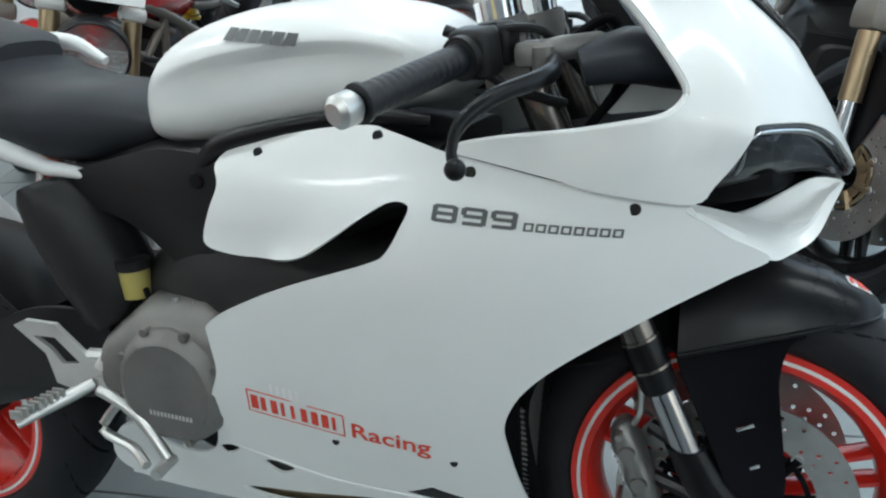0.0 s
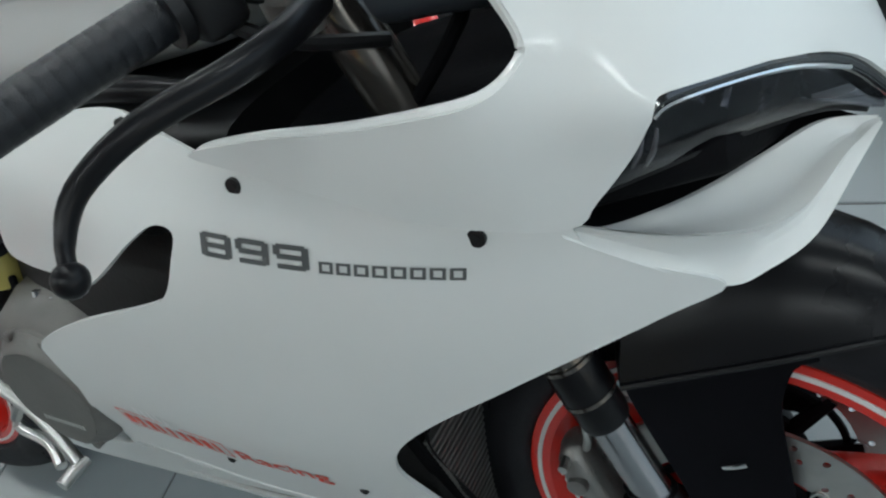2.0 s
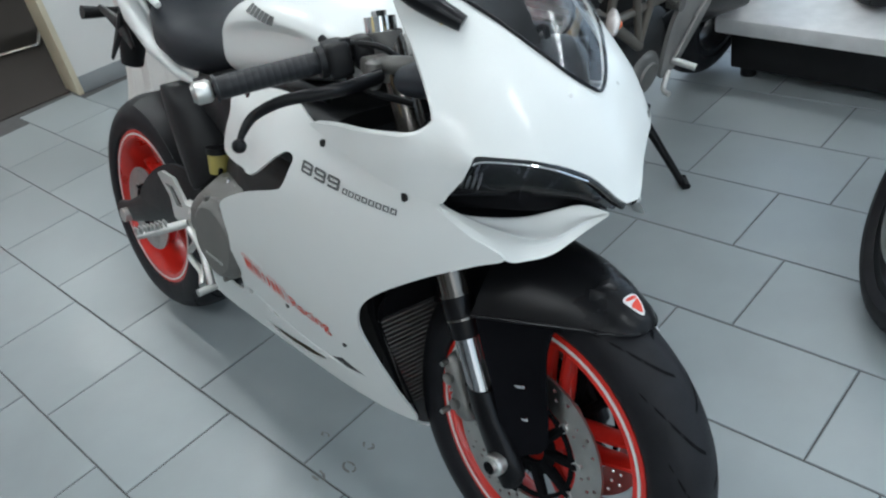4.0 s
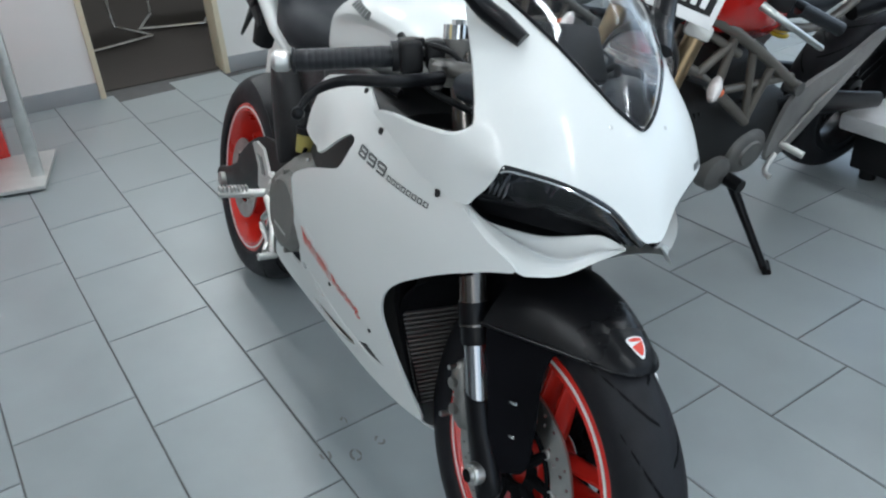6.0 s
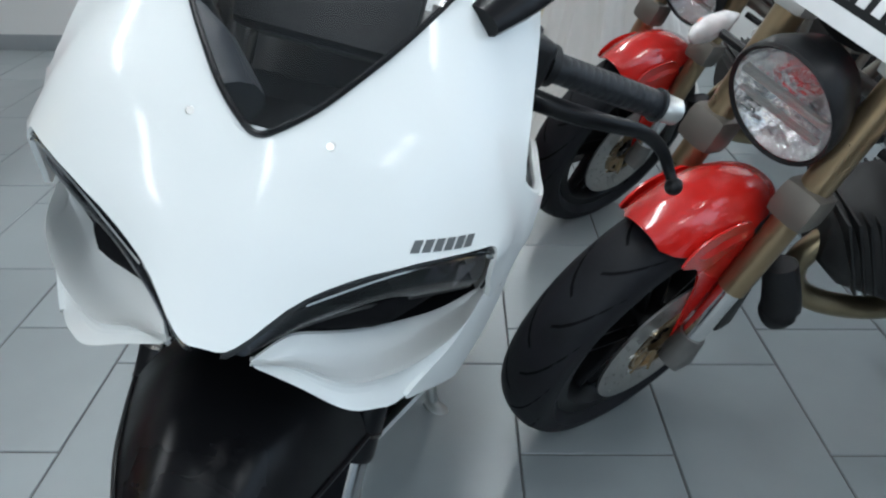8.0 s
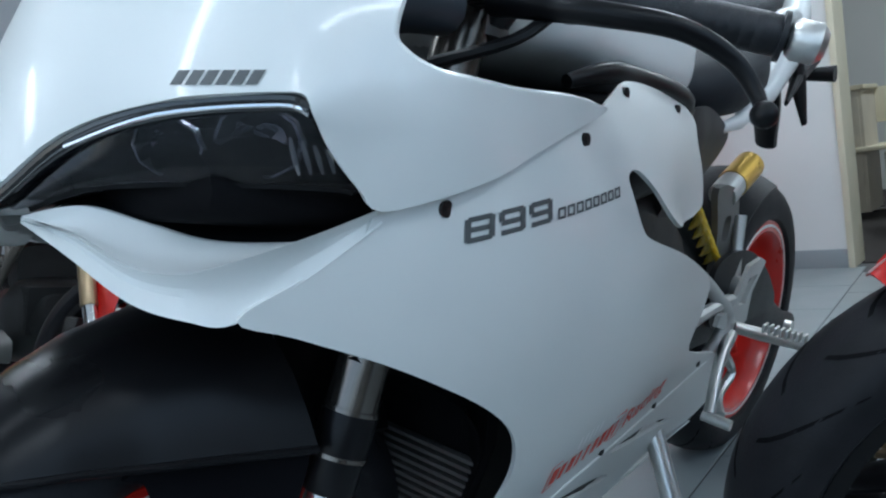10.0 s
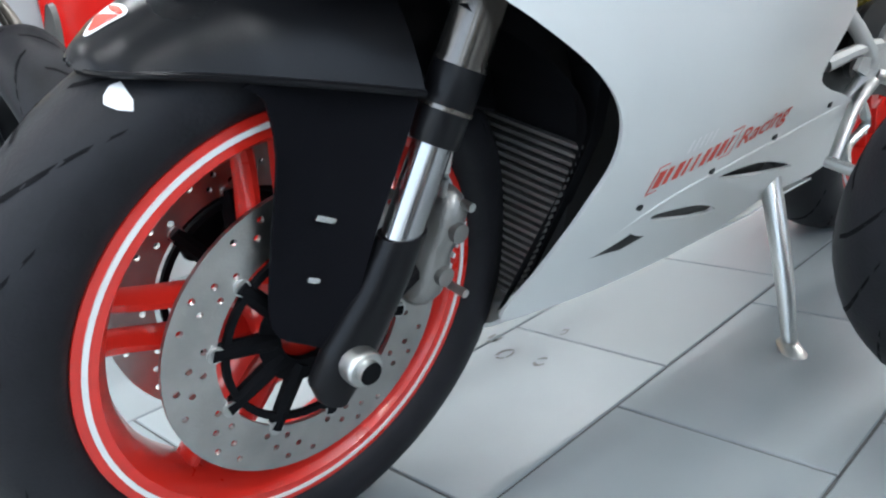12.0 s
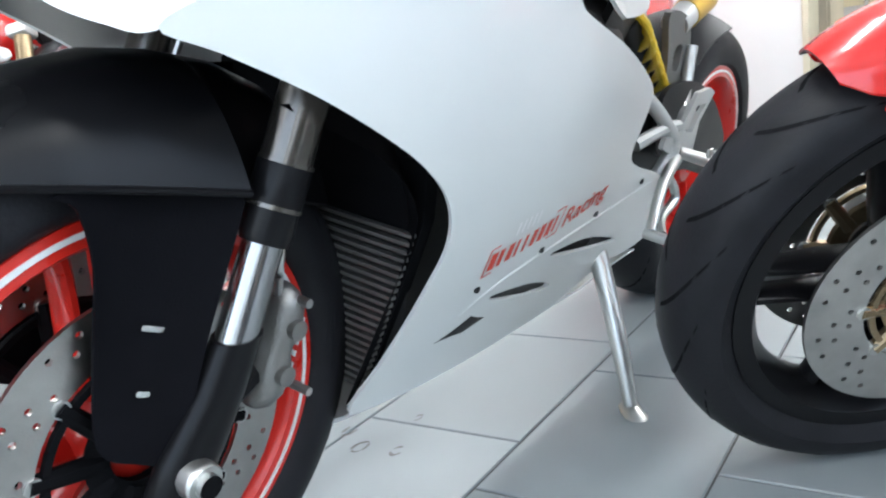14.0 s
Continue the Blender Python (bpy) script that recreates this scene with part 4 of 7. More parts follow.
# forks
for s in (-1, 1):
    base = Vector((0, s * 0.117, 0.30))
    at = lambda d, f=0.0: base + FORK_UP * d + Vector((math.cos(RAKE), 0, math.sin(RAKE))) * (f - 0.019)
    bm = rod(bmesh.new(), at(0.27), at(0.72), 0.0245, 24)
    leg = bpart("fork_leg", bm, FORK_DARK, None, "dark upside-down fork leg", STEERED)
    bm = bmesh.new()
    tube(bm, [at(0.215), at(0.222), at(0.245), at(0.252), at(0.285), at(0.292)], [0.0225, 0.0245, 0.0245, 0.0258, 0.0258, 0.0246], 24)
    bpart("fork_collar", bm, SATIN_BLACK, leg, "", STEERED)
    bm = bmesh.new()
    for d in (0.247, 0.288):
        rod(bm, at(d), at(d + 0.004), 0.0264, 24)
    bpart("fork_ring", bm, FORK_DARK, leg, "", STEERED)
    bm = rod(bmesh.new(), at(0.10), at(0.24), 0.0195, 24)
    bpart("fork_slider", bm, SLIDER, leg, "bright chrome fork slider", STEERED)
    bm = bmesh.new()
    loft(bm, [[at(d, f) + Vector((w * math.cos(t), 0.021 * math.sin(t), 0)) for t in [2 * math.pi * j / 14 for j in range(14)]]
              for d, f, w in ((0.128, 0, 0.026), (0.08, 0.003, 0.029), (0.02, 0.014, 0.036), (-0.02, 0.019, 0.034), (-0.045, 0.019, 0.015))])
    bpart("fork_foot", bm, SATIN_BLACK, leg, "black fork foot", STEERED)
    bm = bmesh.new()
    o = Vector((0, s * 0.132, 0.30))
    tube(bm, [o, o + Vector((0, s * 0.012, 0)), o + Vector((0, s * 0.016, 0)), o + Vector((0, s * 0.018, 0))], [0.0195, 0.0195, 0.0192, 0.0175], 24)
    ring = bmesh.ops.create_cone(bm, cap_ends=False, segments=20, radius1=0.012, radius2=0.012, depth=0.01, matrix=Matrix.Translation(o + Vector((0, s * 0.02, 0))) @ Matrix.Rotation(radians(90), 4, "X"))
    bpart("axle_nut", bm, ALU, leg, "bright aluminium axle nut", STEERED)
    # solid dark plug, its colour stands for the shade inside the hollow axle
    bm = bmesh.new()
    rod(bm, o + Vector((0, s * 0.0185, 0)), o + Vector((0, s * 0.0258, 0)), 0.0115, 16)
    bpart("axle_socket", bm, DEEP_BLACK, leg, "", STEERED)
    # caliper behind the leg
    bm = bmesh.new()
    tilt = Matrix.Rotation(radians(-20), 4, "Y")
    cc = Vector((-0.132, s * 0.088, 0.365))
    lean = Vector((-0.34, 0, 0.94))
    across = Vector((0.94, 0, 0.34))
    loft(bm, [[cc + lean * d + across * (o + w * math.cos(t)) + Vector((0, h * math.sin(t), 0)) for t in [2 * math.pi * j / 16 for j in range(16)]]
              for d, o, w, h in ((-0.066, 0.006, 0.006, 0.01), (-0.06, 0.004, 0.015, 0.02), (-0.045, 0, 0.021, 0.027), (-0.022, 0, 0.0225, 0.03), (-0.004, 0.002, 0.019, 0.026), (0.004, 0.002, 0.019, 0.026),
                                 (0.022, 0, 0.0225, 0.03), (0.045, 0, 0.02, 0.027), (0.06, 0.004, 0.014, 0.02), (0.066, 0.006, 0.006, 0.01))])
    cal = bpart("brake_caliper", bm, CALIPER, leg, "grey cast radial brake caliper", STEERED)
    for d in (-0.024, 0.024):
        bm = bmesh.new()
        tube(bm, [cc + lean * d + Vector((0, s * 0.024, 0)), cc + lean * d + Vector((0, s * 0.033, 0)), cc + lean * d + Vector((0, s * 0.034, 0))], [0.0115, 0.0105, 0.007], 18)
        bpart("caliper_piston_cap", bm, CALIPER, leg, "", STEERED)
    for k in range(6):
        bm = bmesh.new()
        box(bm, cc + lean * (-0.03 + 0.012 * k) + across * -0.021 + Vector((0, s * 0.012, 0)), (0.0015, 0.009, 0.006), 0.0004, tilt)
        bpart("caliper_lettering", bm, STICKER_WHITE, leg, "", STEERED)
    for dz in (-0.05, 0.05):
        bpart("caliper_bolt", rod(bmesh.new(), cc + Vector((-0.018, 0, dz)), cc + Vector((-0.018, s * 0.036, dz)), 0.005, 8), ALU, leg, "", STEERED)
    for a, b in (((0.02, 0, 0.055), (0.08, s * 0.02, 0.03)), ((0.015, 0, -0.02), (0.1, s * 0.02, -0.04))):
        bpart("caliper_mount", rod(bmesh.new(), cc + Vector(a), cc + Vector(b), 0.011, 8), SATIN_BLACK, leg, "", STEERED)
    bm = bmesh.new()
    tube(bm, [cc + Vector((0.0, s * 0.01, 0.06)), cc + Vector((0.01, s * 0.025, 0.1)), cc + Vector((0.0, s * 0.02, 0.16)), cc + Vector((-0.05, 0, 0.3))], 0.0045, 8, 6)
    bpart("brake_hose", bm, ALU, leg, "silver braided brake hose", STEERED)

# front mudguard: a shell over the tyre, pointed in front, deeper beside the fork
GUARD = [(0.170, 0.577, 0.573, 0.008), (0.162, 0.589, 0.574, 0.030), (0.142, 0.604, 0.575, 0.052), (0.10, 0.627, 0.573, 0.072), (0.05, 0.644, 0.567, 0.092), (-0.02, 0.653, 0.556, 0.113),
         (-0.078, 0.648, 0.545, 0.128), (-0.092, 0.645, 0.542, 0.09), (-0.13, 0.636, 0.53, 0.086), (-0.18, 0.612, 0.505, 0.08), (-0.235, 0.56, 0.485, 0.066)]


def guard_place(x, c):
    """x along the bike, c from -1 to 1 across."""
    xs = [g[0] for g in GUARD][::-1]
    top, low, w = (float(np.interp(x, xs, [g[k] for g in GUARD][::-1])) for k in (1, 2, 3))
    return (x, w * math.copysign(abs(c) ** 0.85, c), low + (top - low) * (1 - abs(c) ** 2.4))


stations = [p.x for p in curve([(g[0], 0, 0) for g in GUARD], 4)]
bm = skin(bmesh.new(), [[Vector(guard_place(x, c)) for c in np.linspace(-1, 1, 25)] for x in stations], 0.004, (0, 0, 0.3))
guard = bpart("front_mudguard", bm, SATIN_BLACK, None, "satin black front mudguard", STEERED)
for s in (-1, 1):
    bm = tube(bmesh.new(), [Vector(guard_place(x, s)) for x in (0.166, 0.155, 0.13, 0.1, 0.05, 0.0, -0.04, -0.077)], [0.002, 0.0032, 0.0036, 0.0036], 8, 4)
    bpart("guard_lip", bm, SATIN_BLACK, guard, "rolled lower edge of the mudguard", STEERED)
for s in (-1, 1):
    out = [(0.07, 0.565), (0.055, 0.55), (0.046, 0.5), (0.055, 0.42), (0.062, 0.34), (0.035, 0.318), (0.01, 0.315), (-0.012, 0.36), (-0.034, 0.42), (-0.06, 0.485), (-0.078, 0.535), (-0.075, 0.556), (-0.02, 0.565)]
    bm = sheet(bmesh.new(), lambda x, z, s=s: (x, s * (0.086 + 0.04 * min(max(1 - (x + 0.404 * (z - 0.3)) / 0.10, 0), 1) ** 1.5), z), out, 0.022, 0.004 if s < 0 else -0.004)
    # shield plastic darkened in colour for the shade beneath the guard
    bpart("fork_shield", bm, SHADED_BLACK, guard, "matt black fork shield", STEERED)
    for x, z in ((0.008, 0.438), (0.018, 0.379)):
        bm = bmesh.new()
        box(bm, (x, s * 0.099, z), (0.024, 0.004, 0.006), 0.0018, Matrix.Rotation(radians(-25), 4, "Y"))
        bpart("shield_clip", bm, CHROME, guard, "bright shield clip", STEERED)


# badge on the mudguard: plain red and white shield
def guard_mark(name, outline, lift, material, label=""):
    bm = bmesh.new()
    sheet(bm, lambda a, v: tuple(Vector(guard_place(a, v)) + Vector((0.3, 0, 0.95)) * lift), outline, 0.02, 0.0004, smooth=True)
    bpart(name, bm, material, guard, label, STEERED)


guard_mark("badge", [(0.156, 0.000), (0.149, 0.142), (0.136, 0.209), (0.127, 0.209), (0.124, 0.000), (0.127, -0.209), (0.136, -0.209), (0.149, -0.142)], 0.0012, STICKER_WHITE, "white shield badge")
guard_mark("badge", [(0.152, 0.000), (0.146, 0.104), (0.137, 0.152), (0.133, 0.152), (0.136, 0.000), (0.140, -0.152), (0.146, -0.095)], 0.002, RED_TEXT, "red field of the badge")
guard_mark("badge", [(0.132, 0.152), (0.129, 0.162), (0.127, 0.000), (0.129, -0.162), (0.132, -0.057)], 0.002, RED_TEXT, "red field of the badge")

# torn white label on the front tyre
bm = bmesh.new()
ring = []
for a, v in [(0.004, 0.006), (0.012, 0.003), (0.02, 0.006), (0.025, 0.011), (0.021, 0.019), (0.013, 0.024), (0.007, 0.02)]:
    th, y = radians(62) - a / 0.3, 0.03 + v * 0.9
    up = math.sqrt(max(0, 1 - (y / 0.06) ** 2))
    r = 0.248 + 0.064 * up ** 0.8 + 0.003
    ring.append(Vector((r * math.cos(th), y, 0.30 + r * math.sin(th))))
mid = sum(ring, Vector()) / len(ring) + Vector((0.0015, 0.0008, 0.0025))
hub_v = bm.verts.new(mid)
vs = [bm.verts.new(p) for p in ring]
for j in range(len(vs)):
    bm.faces.new((hub_v, vs[j], vs[(j + 1) % len(vs)]))
bpart("tyre_label", bm, STICKER_WHITE, front, "torn white paper label", STEERED)

# tank
def knee(f):
    """Depth of the knee recess up the tank side: a sharp shoulder above, running out below."""
    return max(0.0, min((0.68 - f) / 0.07, 1, (f - 0.0) / 0.5)) * 1.4


def tank_ring(x, z0, z1, hw, power=2.7, dent=0.0):
    ring = oval(x, 0, (z0 + z1) / 2, hw, (z1 - z0) / 2, power, 72)
    for p in ring:
        p.y -= math.copysign(dent * knee((p.z - z0) / (z1 - z0)), p.y)
    return ring


TANK = [(-0.835, 0.825, 0.868, 0.06, 0), (-0.828, 0.82, 0.90, 0.095, 0), (-0.805, 0.815, 0.945, 0.122, 0.0), (-0.77, 0.812, 0.972, 0.138, 0.002), (-0.72, 0.815, 0.992, 0.148, 0.008), (-0.65, 0.825, 1.008, 0.156, 0.014),
        (-0.57, 0.838, 1.014, 0.164, 0.016), (-0.5, 0.85, 1.012, 0.168, 0.014), (-0.44, 0.86, 1.003, 0.168, 0.008), (-0.39, 0.868, 0.985, 0.16, 0.0), (-0.36, 0.875, 0.96, 0.14, 0), (-0.345, 0.885, 0.935, 0.1, 0)]
bm = bmesh.new()
loft(bm, [tank_ring(x, a, b, w, 2.9, d) for x, a, b, w, d in TANK])
tank = bpart("fuel_tank", bm, WHITE, label="pearl white fuel tank")
sub = tank.modifiers.new("smooth", "SUBSURF")
sub.levels = sub.render_levels = 1


def letter_bars(name, n, start, along, up, w, h, gap, place, material, parent, thick=0.0006, lean=0.25, shapes=None):
    """Unreadable or withheld lettering as a row of plain blocks; along and up are (u, v) directions."""
    for k in range(n):
        o = ((w + gap) * k)
        ww = w if not shapes else w * shapes[k % len(shapes)]
        quad = [(0, 0), (ww, 0), (ww + lean * h, h), (lean * h, h)]
        bm = bmesh.new()
        vs = []
        for a, b in quad:
            vs.append(bm.verts.new(place(start[0] + along[0] * (o + a) + up[0] * b, start[1] + along[1] * (o + a) + up[1] * b)))
        bm.faces.new(vs)
        bpart(name, bm, material, parent)


def tank_side(s):
    def place(x, z):
        ws = [t[0] for t in TANK]
        a, b, w, d = (float(np.interp(x, ws, [t[k] for t in TANK])) for k in (1, 2, 3, 4))
        f = min(max((z - (a + b) / 2) / ((b - a) / 2), -0.99), 0.99)
        return (x, s * (w * (1 - abs(f) ** 2.9) ** (1 / 2.9) - d * knee((z - a) / (b - a)) + 0.0025), z)
    return place


letter_bars("tank_lettering", 6, (-0.648, 0.968), (0.99, -0.1), (0.1, 0.99), 0.0165, 0.016, 0.003, tank_side(-1), GREY_TEXT, tank, lean=0.3)
letter_bars("tank_lettering", 6, (-0.53, 0.965), (-0.99, 0.05), (0.05, 0.99), 0.0165, 0.016, 0.003, tank_side(1), GREY_TEXT, tank, lean=-0.3)
u0 = nose_uv(0.05, 0.121, 0.859)
letter_bars("nose_lettering", 6, (u0[0], u0[1]), (0.995, 0.06), (-0.04, 1.0), 0.0068, 0.009, 0.0018, lambda u, v: tuple(Vector(nose_place(u, v)) + Vector((0.0044, 0.004, 0.0008))), GREY_TEXT, nose, lean=0.25)


# lettering on the side panels
def panel_text(s, x0, z0, dx, dz):
    n = math.hypot(dx, dz)
    dx, dz = dx / n, dz / n
    return lambda u, v: off_side(s, 0.0009)(x0 + dx * u - (dz if s < 0 else -dz) * v, z0 + dz * u + (abs(dx)) * v)


place_r = panel_text(-1, -0.338, 0.761, 0.212, -0.019)
place_l = panel_text(1, -0.128, 0.744, -0.245, 0.018)
for s, place, par in ((-1, place_r, fairing_r), (1, place_l, fairing_l)):
    for k, digit in enumerate("899"):
        bm = bmesh.new()
        w, h, o, e, r = 0.0305, 0.0205, 0.0345 * k, 0.0062, 0.0042
        bars = [(0.003, 0, w - 0.003, r), (0.003, h - r, w - 0.003, h), (0.003, (h - r) / 2, w - 0.003, (h + r) / 2), (w - e, 0.0015, w, h - 0.0015), (0, (h if digit == "9" else 0) / 2 + 0.001, e, h - 0.0015)]
        for a, b, c, d in bars:
            n = 4
            rows = [[bm.verts.new(place(o + a + (c - a) * i / n + 0.1 * q, q)) for i in range(n + 1)] for q in (b, d)]
            for i in range(n):
                bm.faces.new((rows[0][i], rows[0][i + 1], rows[1][i + 1], rows[1][i]))
        bpart("model_number", bm, GREY_TEXT, par, "dark grey squared numeral on the panel")
    for k in range(8):
        w, h, o = 0.0112, 0.0098, 0.107 + k * 0.0138
        bm = bmesh.new()
        for a, b, c, d in ((0, 0, 0.0026, 1), (0.0026, 0.78, w, 1), (0.0026, 0, w, 0.22), (w - 0.0026, 0.22, w, 0.78)):
            bm.faces.new([bm.verts.new(place(o + p + 0.12 * q * h, q * h)) for p, q in ((a, b), (c, b), (c, d), (a, d))])
        bpart("model_lettering", bm, GREY_TEXT, par)
# dealer mark and word low on the panel
for s, x0, z0, dx, dz, par in ((-1, -0.655, 0.452, 0.30, -0.058, fairing_r), (1, -0.37, 0.398, -0.30, 0.052, fairing_l)):
    place = panel_text(s, x0, z0, dx, dz)
    bm = bmesh.new()
    for a, b, c, d in ((0, 0, 0.15, 0.0022), (0, 0.042, 0.15, 0.0442), (0, 0, 0.0022, 0.0442), (0.148, 0, 0.15, 0.0442)):
        bm.faces.new([bm.verts.new(place(p, q)) for p, q in ((a, b), (c, b), (c, d), (a, d))])
    bpart("dealer_mark", bm, RED_TEXT, par, "thin red outline of the dealer mark")
    letter_bars("dealer_lettering", 9, (0.006, 0.008), (1, 0), (0, 1), 0.0115, 0.027, 0.0042, lambda u, v, place=place: place(u, v), RED_TEXT, par, lean=0.0, shapes=(1.0, 0.7, 0.9, 0.5, 0.5, 0.8, 0.9, 0.9, 0.5))
    letter_bars("dealer_stroke", 5, (0.04, 0.047), (1, 0), (0, 1), 0.004, 0.02, 0.006, lambda u, v, place=place: place(u, v), STICKER_WHITE, par, lean=0.0)
    letters("dealer_word", "Racing", 0.042, par, lambda u, v, place=place: place(u + 0.158, v + 0.004), RED_TEXT, 0.0006, 0.0, 1.0, 1.05, "red word on the panel")

# seam line between nose and side panels, as a fine dark gap strip
for s, par in ((-1, fairing_r), (1, fairing_l)):
    bm = bmesh.new()
    tube(bm, [off_side(s, -0.0012)(x, z + 0.0022) for x, z in [(-0.322, 0.836), (-0.268, 0.824), (-0.186, 0.803), (-0.114, 0.785), (-0.059, 0.776)]], 0.0016, 6, 5)
    bpart("panel_gap", bm, BOLT, par)

# trim strip between tank and panel
for s in (-1, 1):
    bm = bmesh.new()
    tube(bm, [(-0.71, s * 0.15, 0.80), (-0.66, s * 0.172, 0.833), (-0.6, s * 0.178, 0.85), (-0.5, s * 0.18, 0.866), (-0.42, s * 0.185, 0.872), (-0.36, s * 0.17, 0.862)], [0.012, 0.014, 0.013, 0.012, 0.012, 0.008], 10, 5)
    bpart("frame_trim", bm, SATIN_BLACK)

# seat, tail and pillion pad
bm = bmesh.new()
loft(bm, [oval(x, 0, z, w, h, 2.8, 32) for x, z, w, h in ((-0.835, 0.838, 0.075, 0.02), (-0.87, 0.84, 0.1, 0.04), (-0.93, 0.845, 0.135, 0.06), (-1.0, 0.85, 0.15, 0.062), (-1.08, 0.868, 0.145, 0.058), (-1.12, 0.9, 0.13, 0.05), (-1.14, 0.91, 0.11, 0.035))])
bpart("seat", bm, SEAT, label="black vinyl rider seat")
bm = bmesh.new()
loft(bm, [oval(x, 0, z, w, h, 2.8, 28) for x, z, w, h in ((-1.12, 0.955, 0.07, 0.02), (-1.15, 0.962, 0.1, 0.032), (-1.24, 0.985, 0.1, 0.036), (-1.32, 1.01, 0.08, 0.03), (-1.36, 1.02, 0.05, 0.016))])
bpart("pillion_pad", bm, SEAT, label="black pillion seat pad")
for s in (-1, 1):
    bm = bmesh.new()
    loft(bm, [[Vector((x, s * (y + w * math.cos(t)), z + h * math.sin(t))) for t in [2 * math.pi * j / 12 for j in range(12)]]
              for x, y, z, w, h in ((-0.9, 0.115, 0.772, 0.006, 0.006), (-1.0, 0.13, 0.79, 0.012, 0.013), (-1.12, 0.128, 0.835, 0.022, 0.026), (-1.24, 0.115, 0.905, 0.034, 0.044), (-1.36, 0.088, 0.98, 0.034, 0.046), (-1.46, 0.05, 1.03, 0.014, 0.018))])
    bpart("tail_fairing", bm, WHITE, label="white tail fairing")
    bm = bmesh.new()
    tube(bm, [(-1.08, s * 0.125, 0.93), (-1.15, s * 0.13, 0.965), (-1.22, s * 0.13, 0.97), (-1.27, s * 0.125, 0.94)], [0.008, 0.014, 0.014, 0.008], 10, 5)
    bpart("tail_loop", bm, WHITE)
bm = bmesh.new()
tube(bm, [(-1.34, 0, 0.95), (-1.45, 0, 0.9), (-1.55, 0, 0.8), (-1.6, 0, 0.7)], [0.03, 0.03, 0.025, 0.02], 10, 5, flat=1.6)
hanger = bpart("number_plate_hanger", bm, MATT_BLACK)
for s in (-1, 1):
    bm = bmesh.new()
    tube(bm, [(-1.5, 0, 0.86), (-1.5, s * 0.09, 0.865), (-1.5, s * 0.15, 0.87)], [0.012, 0.014, 0.018], 10, 4)
    bpart("rear_indicator", bm, MATT_BLACK, hanger)

for s in (-1, 1):
    bm = bmesh.new()
    o = Vector((-1.30, s * 0.13, 0.86))
    for dx, dz in ((-0.10, 0.035), (0.05, 0.07), (0.075, -0.045), (-0.07, -0.09)):
        tube(bm, [o, o + Vector((dx, 0.008 * s, dz))], [0.020, 0.007], 8, flat=0.6)
    bpart("pillion_bracket", bm, MATT_BLACK, label="black star-shaped pillion bracket")

# frame, tail unit and mechanical parts at the rear
for s in (-1, 1):
    out = [(-0.66, 0.80), (-0.70, 0.82), (-0.80, 0.822), (-0.99, 0.772), (-0.96, 0.735), (-0.86, 0.70), (-0.78, 0.62), (-0.72, 0.60), (-0.69, 0.64), (-0.70, 0.72)]
    bm = sheet(bmesh.new(), lambda x, z, s=s: (x, s * (0.148 + 0.2 * (x + 0.75) * (x < -0.75) + 0.02 * math.sin(18 * z)), z), out, 0.03, 0.012 if s < 0 else -0.012)
    cover = bpart("frame_cover", bm, MATT_BLACK, label="matt black frame side cover")
    bm = bmesh.new()
    o = Vector((-0.707, s * 0.15, 0.783))
    rod(bm, o, o + Vector((0, s * 0.016, 0)), 0.021, 20)
    rod(bm, o + Vector((0, s * 0.016, 0)), o + Vector((0, s * 0.02, 0)), 0.012, 8)
    bpart("frame_bolt", bm, SATIN_BLACK, cover)
bm = bmesh.new()
loft(bm, [[Vector((-0.98, -0.095, 0.66)) + Vector((-0.42, 0, 0.91)) * d + Vector((0.91, 0, 0.42)) * (w * math.cos(t)) + Vector((0, 0.075 * math.sin(t), 0)) for t in [2 * math.pi * j / 20 for j in range(20)]]
          for d, w in ((-0.13, 0.03), (-0.11, 0.062), (-0.04, 0.078), (0.05, 0.078), (0.1, 0.062), (0.115, 0.03))])
bpart("exhaust_shield", bm, MATT_BLACK, label="matt black heat shield behind the engine")
bm = rod(bmesh.new(), (-0.885, -0.12, 0.585), (-0.885, -0.12, 0.63), 0.024, 16)
pot = bpart("brake_fluid_pot", bm, FLUID, label="yellowish rear brake fluid pot")
bm = rod(bmesh.new(), (-0.885, -0.12, 0.63), (-0.885, -0.12, 0.645), 0.026, 16)
bpart("pot_cap", bm, MATT_BLACK, pot)
bm = bmesh.new()
tube(bm, [(-0.885, -0.12, 0.585), (-0.89, -0.13, 0.55), (-0.92, -0.14, 0.52), (-0.95, -0.13, 0.49)], 0.006, 8, 5)
tube(bm, [(-0.86, -0.13, 0.60), (-0.84, -0.15, 0.57), (-0.88, -0.15, 0.53), (-0.97, -0.12, 0.53)], 0.005, 8, 5)
bpart("hose", bm, DEEP_BLACK)

# clutch cover, right side of the engine
C = Vector((-0.794, -0.165, 0.468))
bm = bmesh.new()
prof = [(0.0, 0.0), (0.075, 0.0), (0.083, 0.004), (0.088, 0.014), (0.094, 0.018), (0.098, 0.05), (0.1, 0.09), (0.0, 0.09)]
rings = []
for i in range(48):
    a = 2 * math.pi * i / 48
    lobe = 1 + 0.025 * max(0, math.cos(9 * a)) ** 6
    rings.append([C + Vector((r * lobe * math.cos(a), -0.04 + y, r * lobe * math.sin(a))) for r, y in prof[1:-1]])
loft(bm, rings, False, True)
bm.faces.new([bm.verts.new(C + Vector((0.075 * math.cos(2 * math.pi * i / 48), -0.0402, 0.075 * math.sin(2 * math.pi * i / 48)))) for i in range(48)])
clutch = bpart("clutch_cover", bm, ENGINE, label="round grey cast clutch cover")
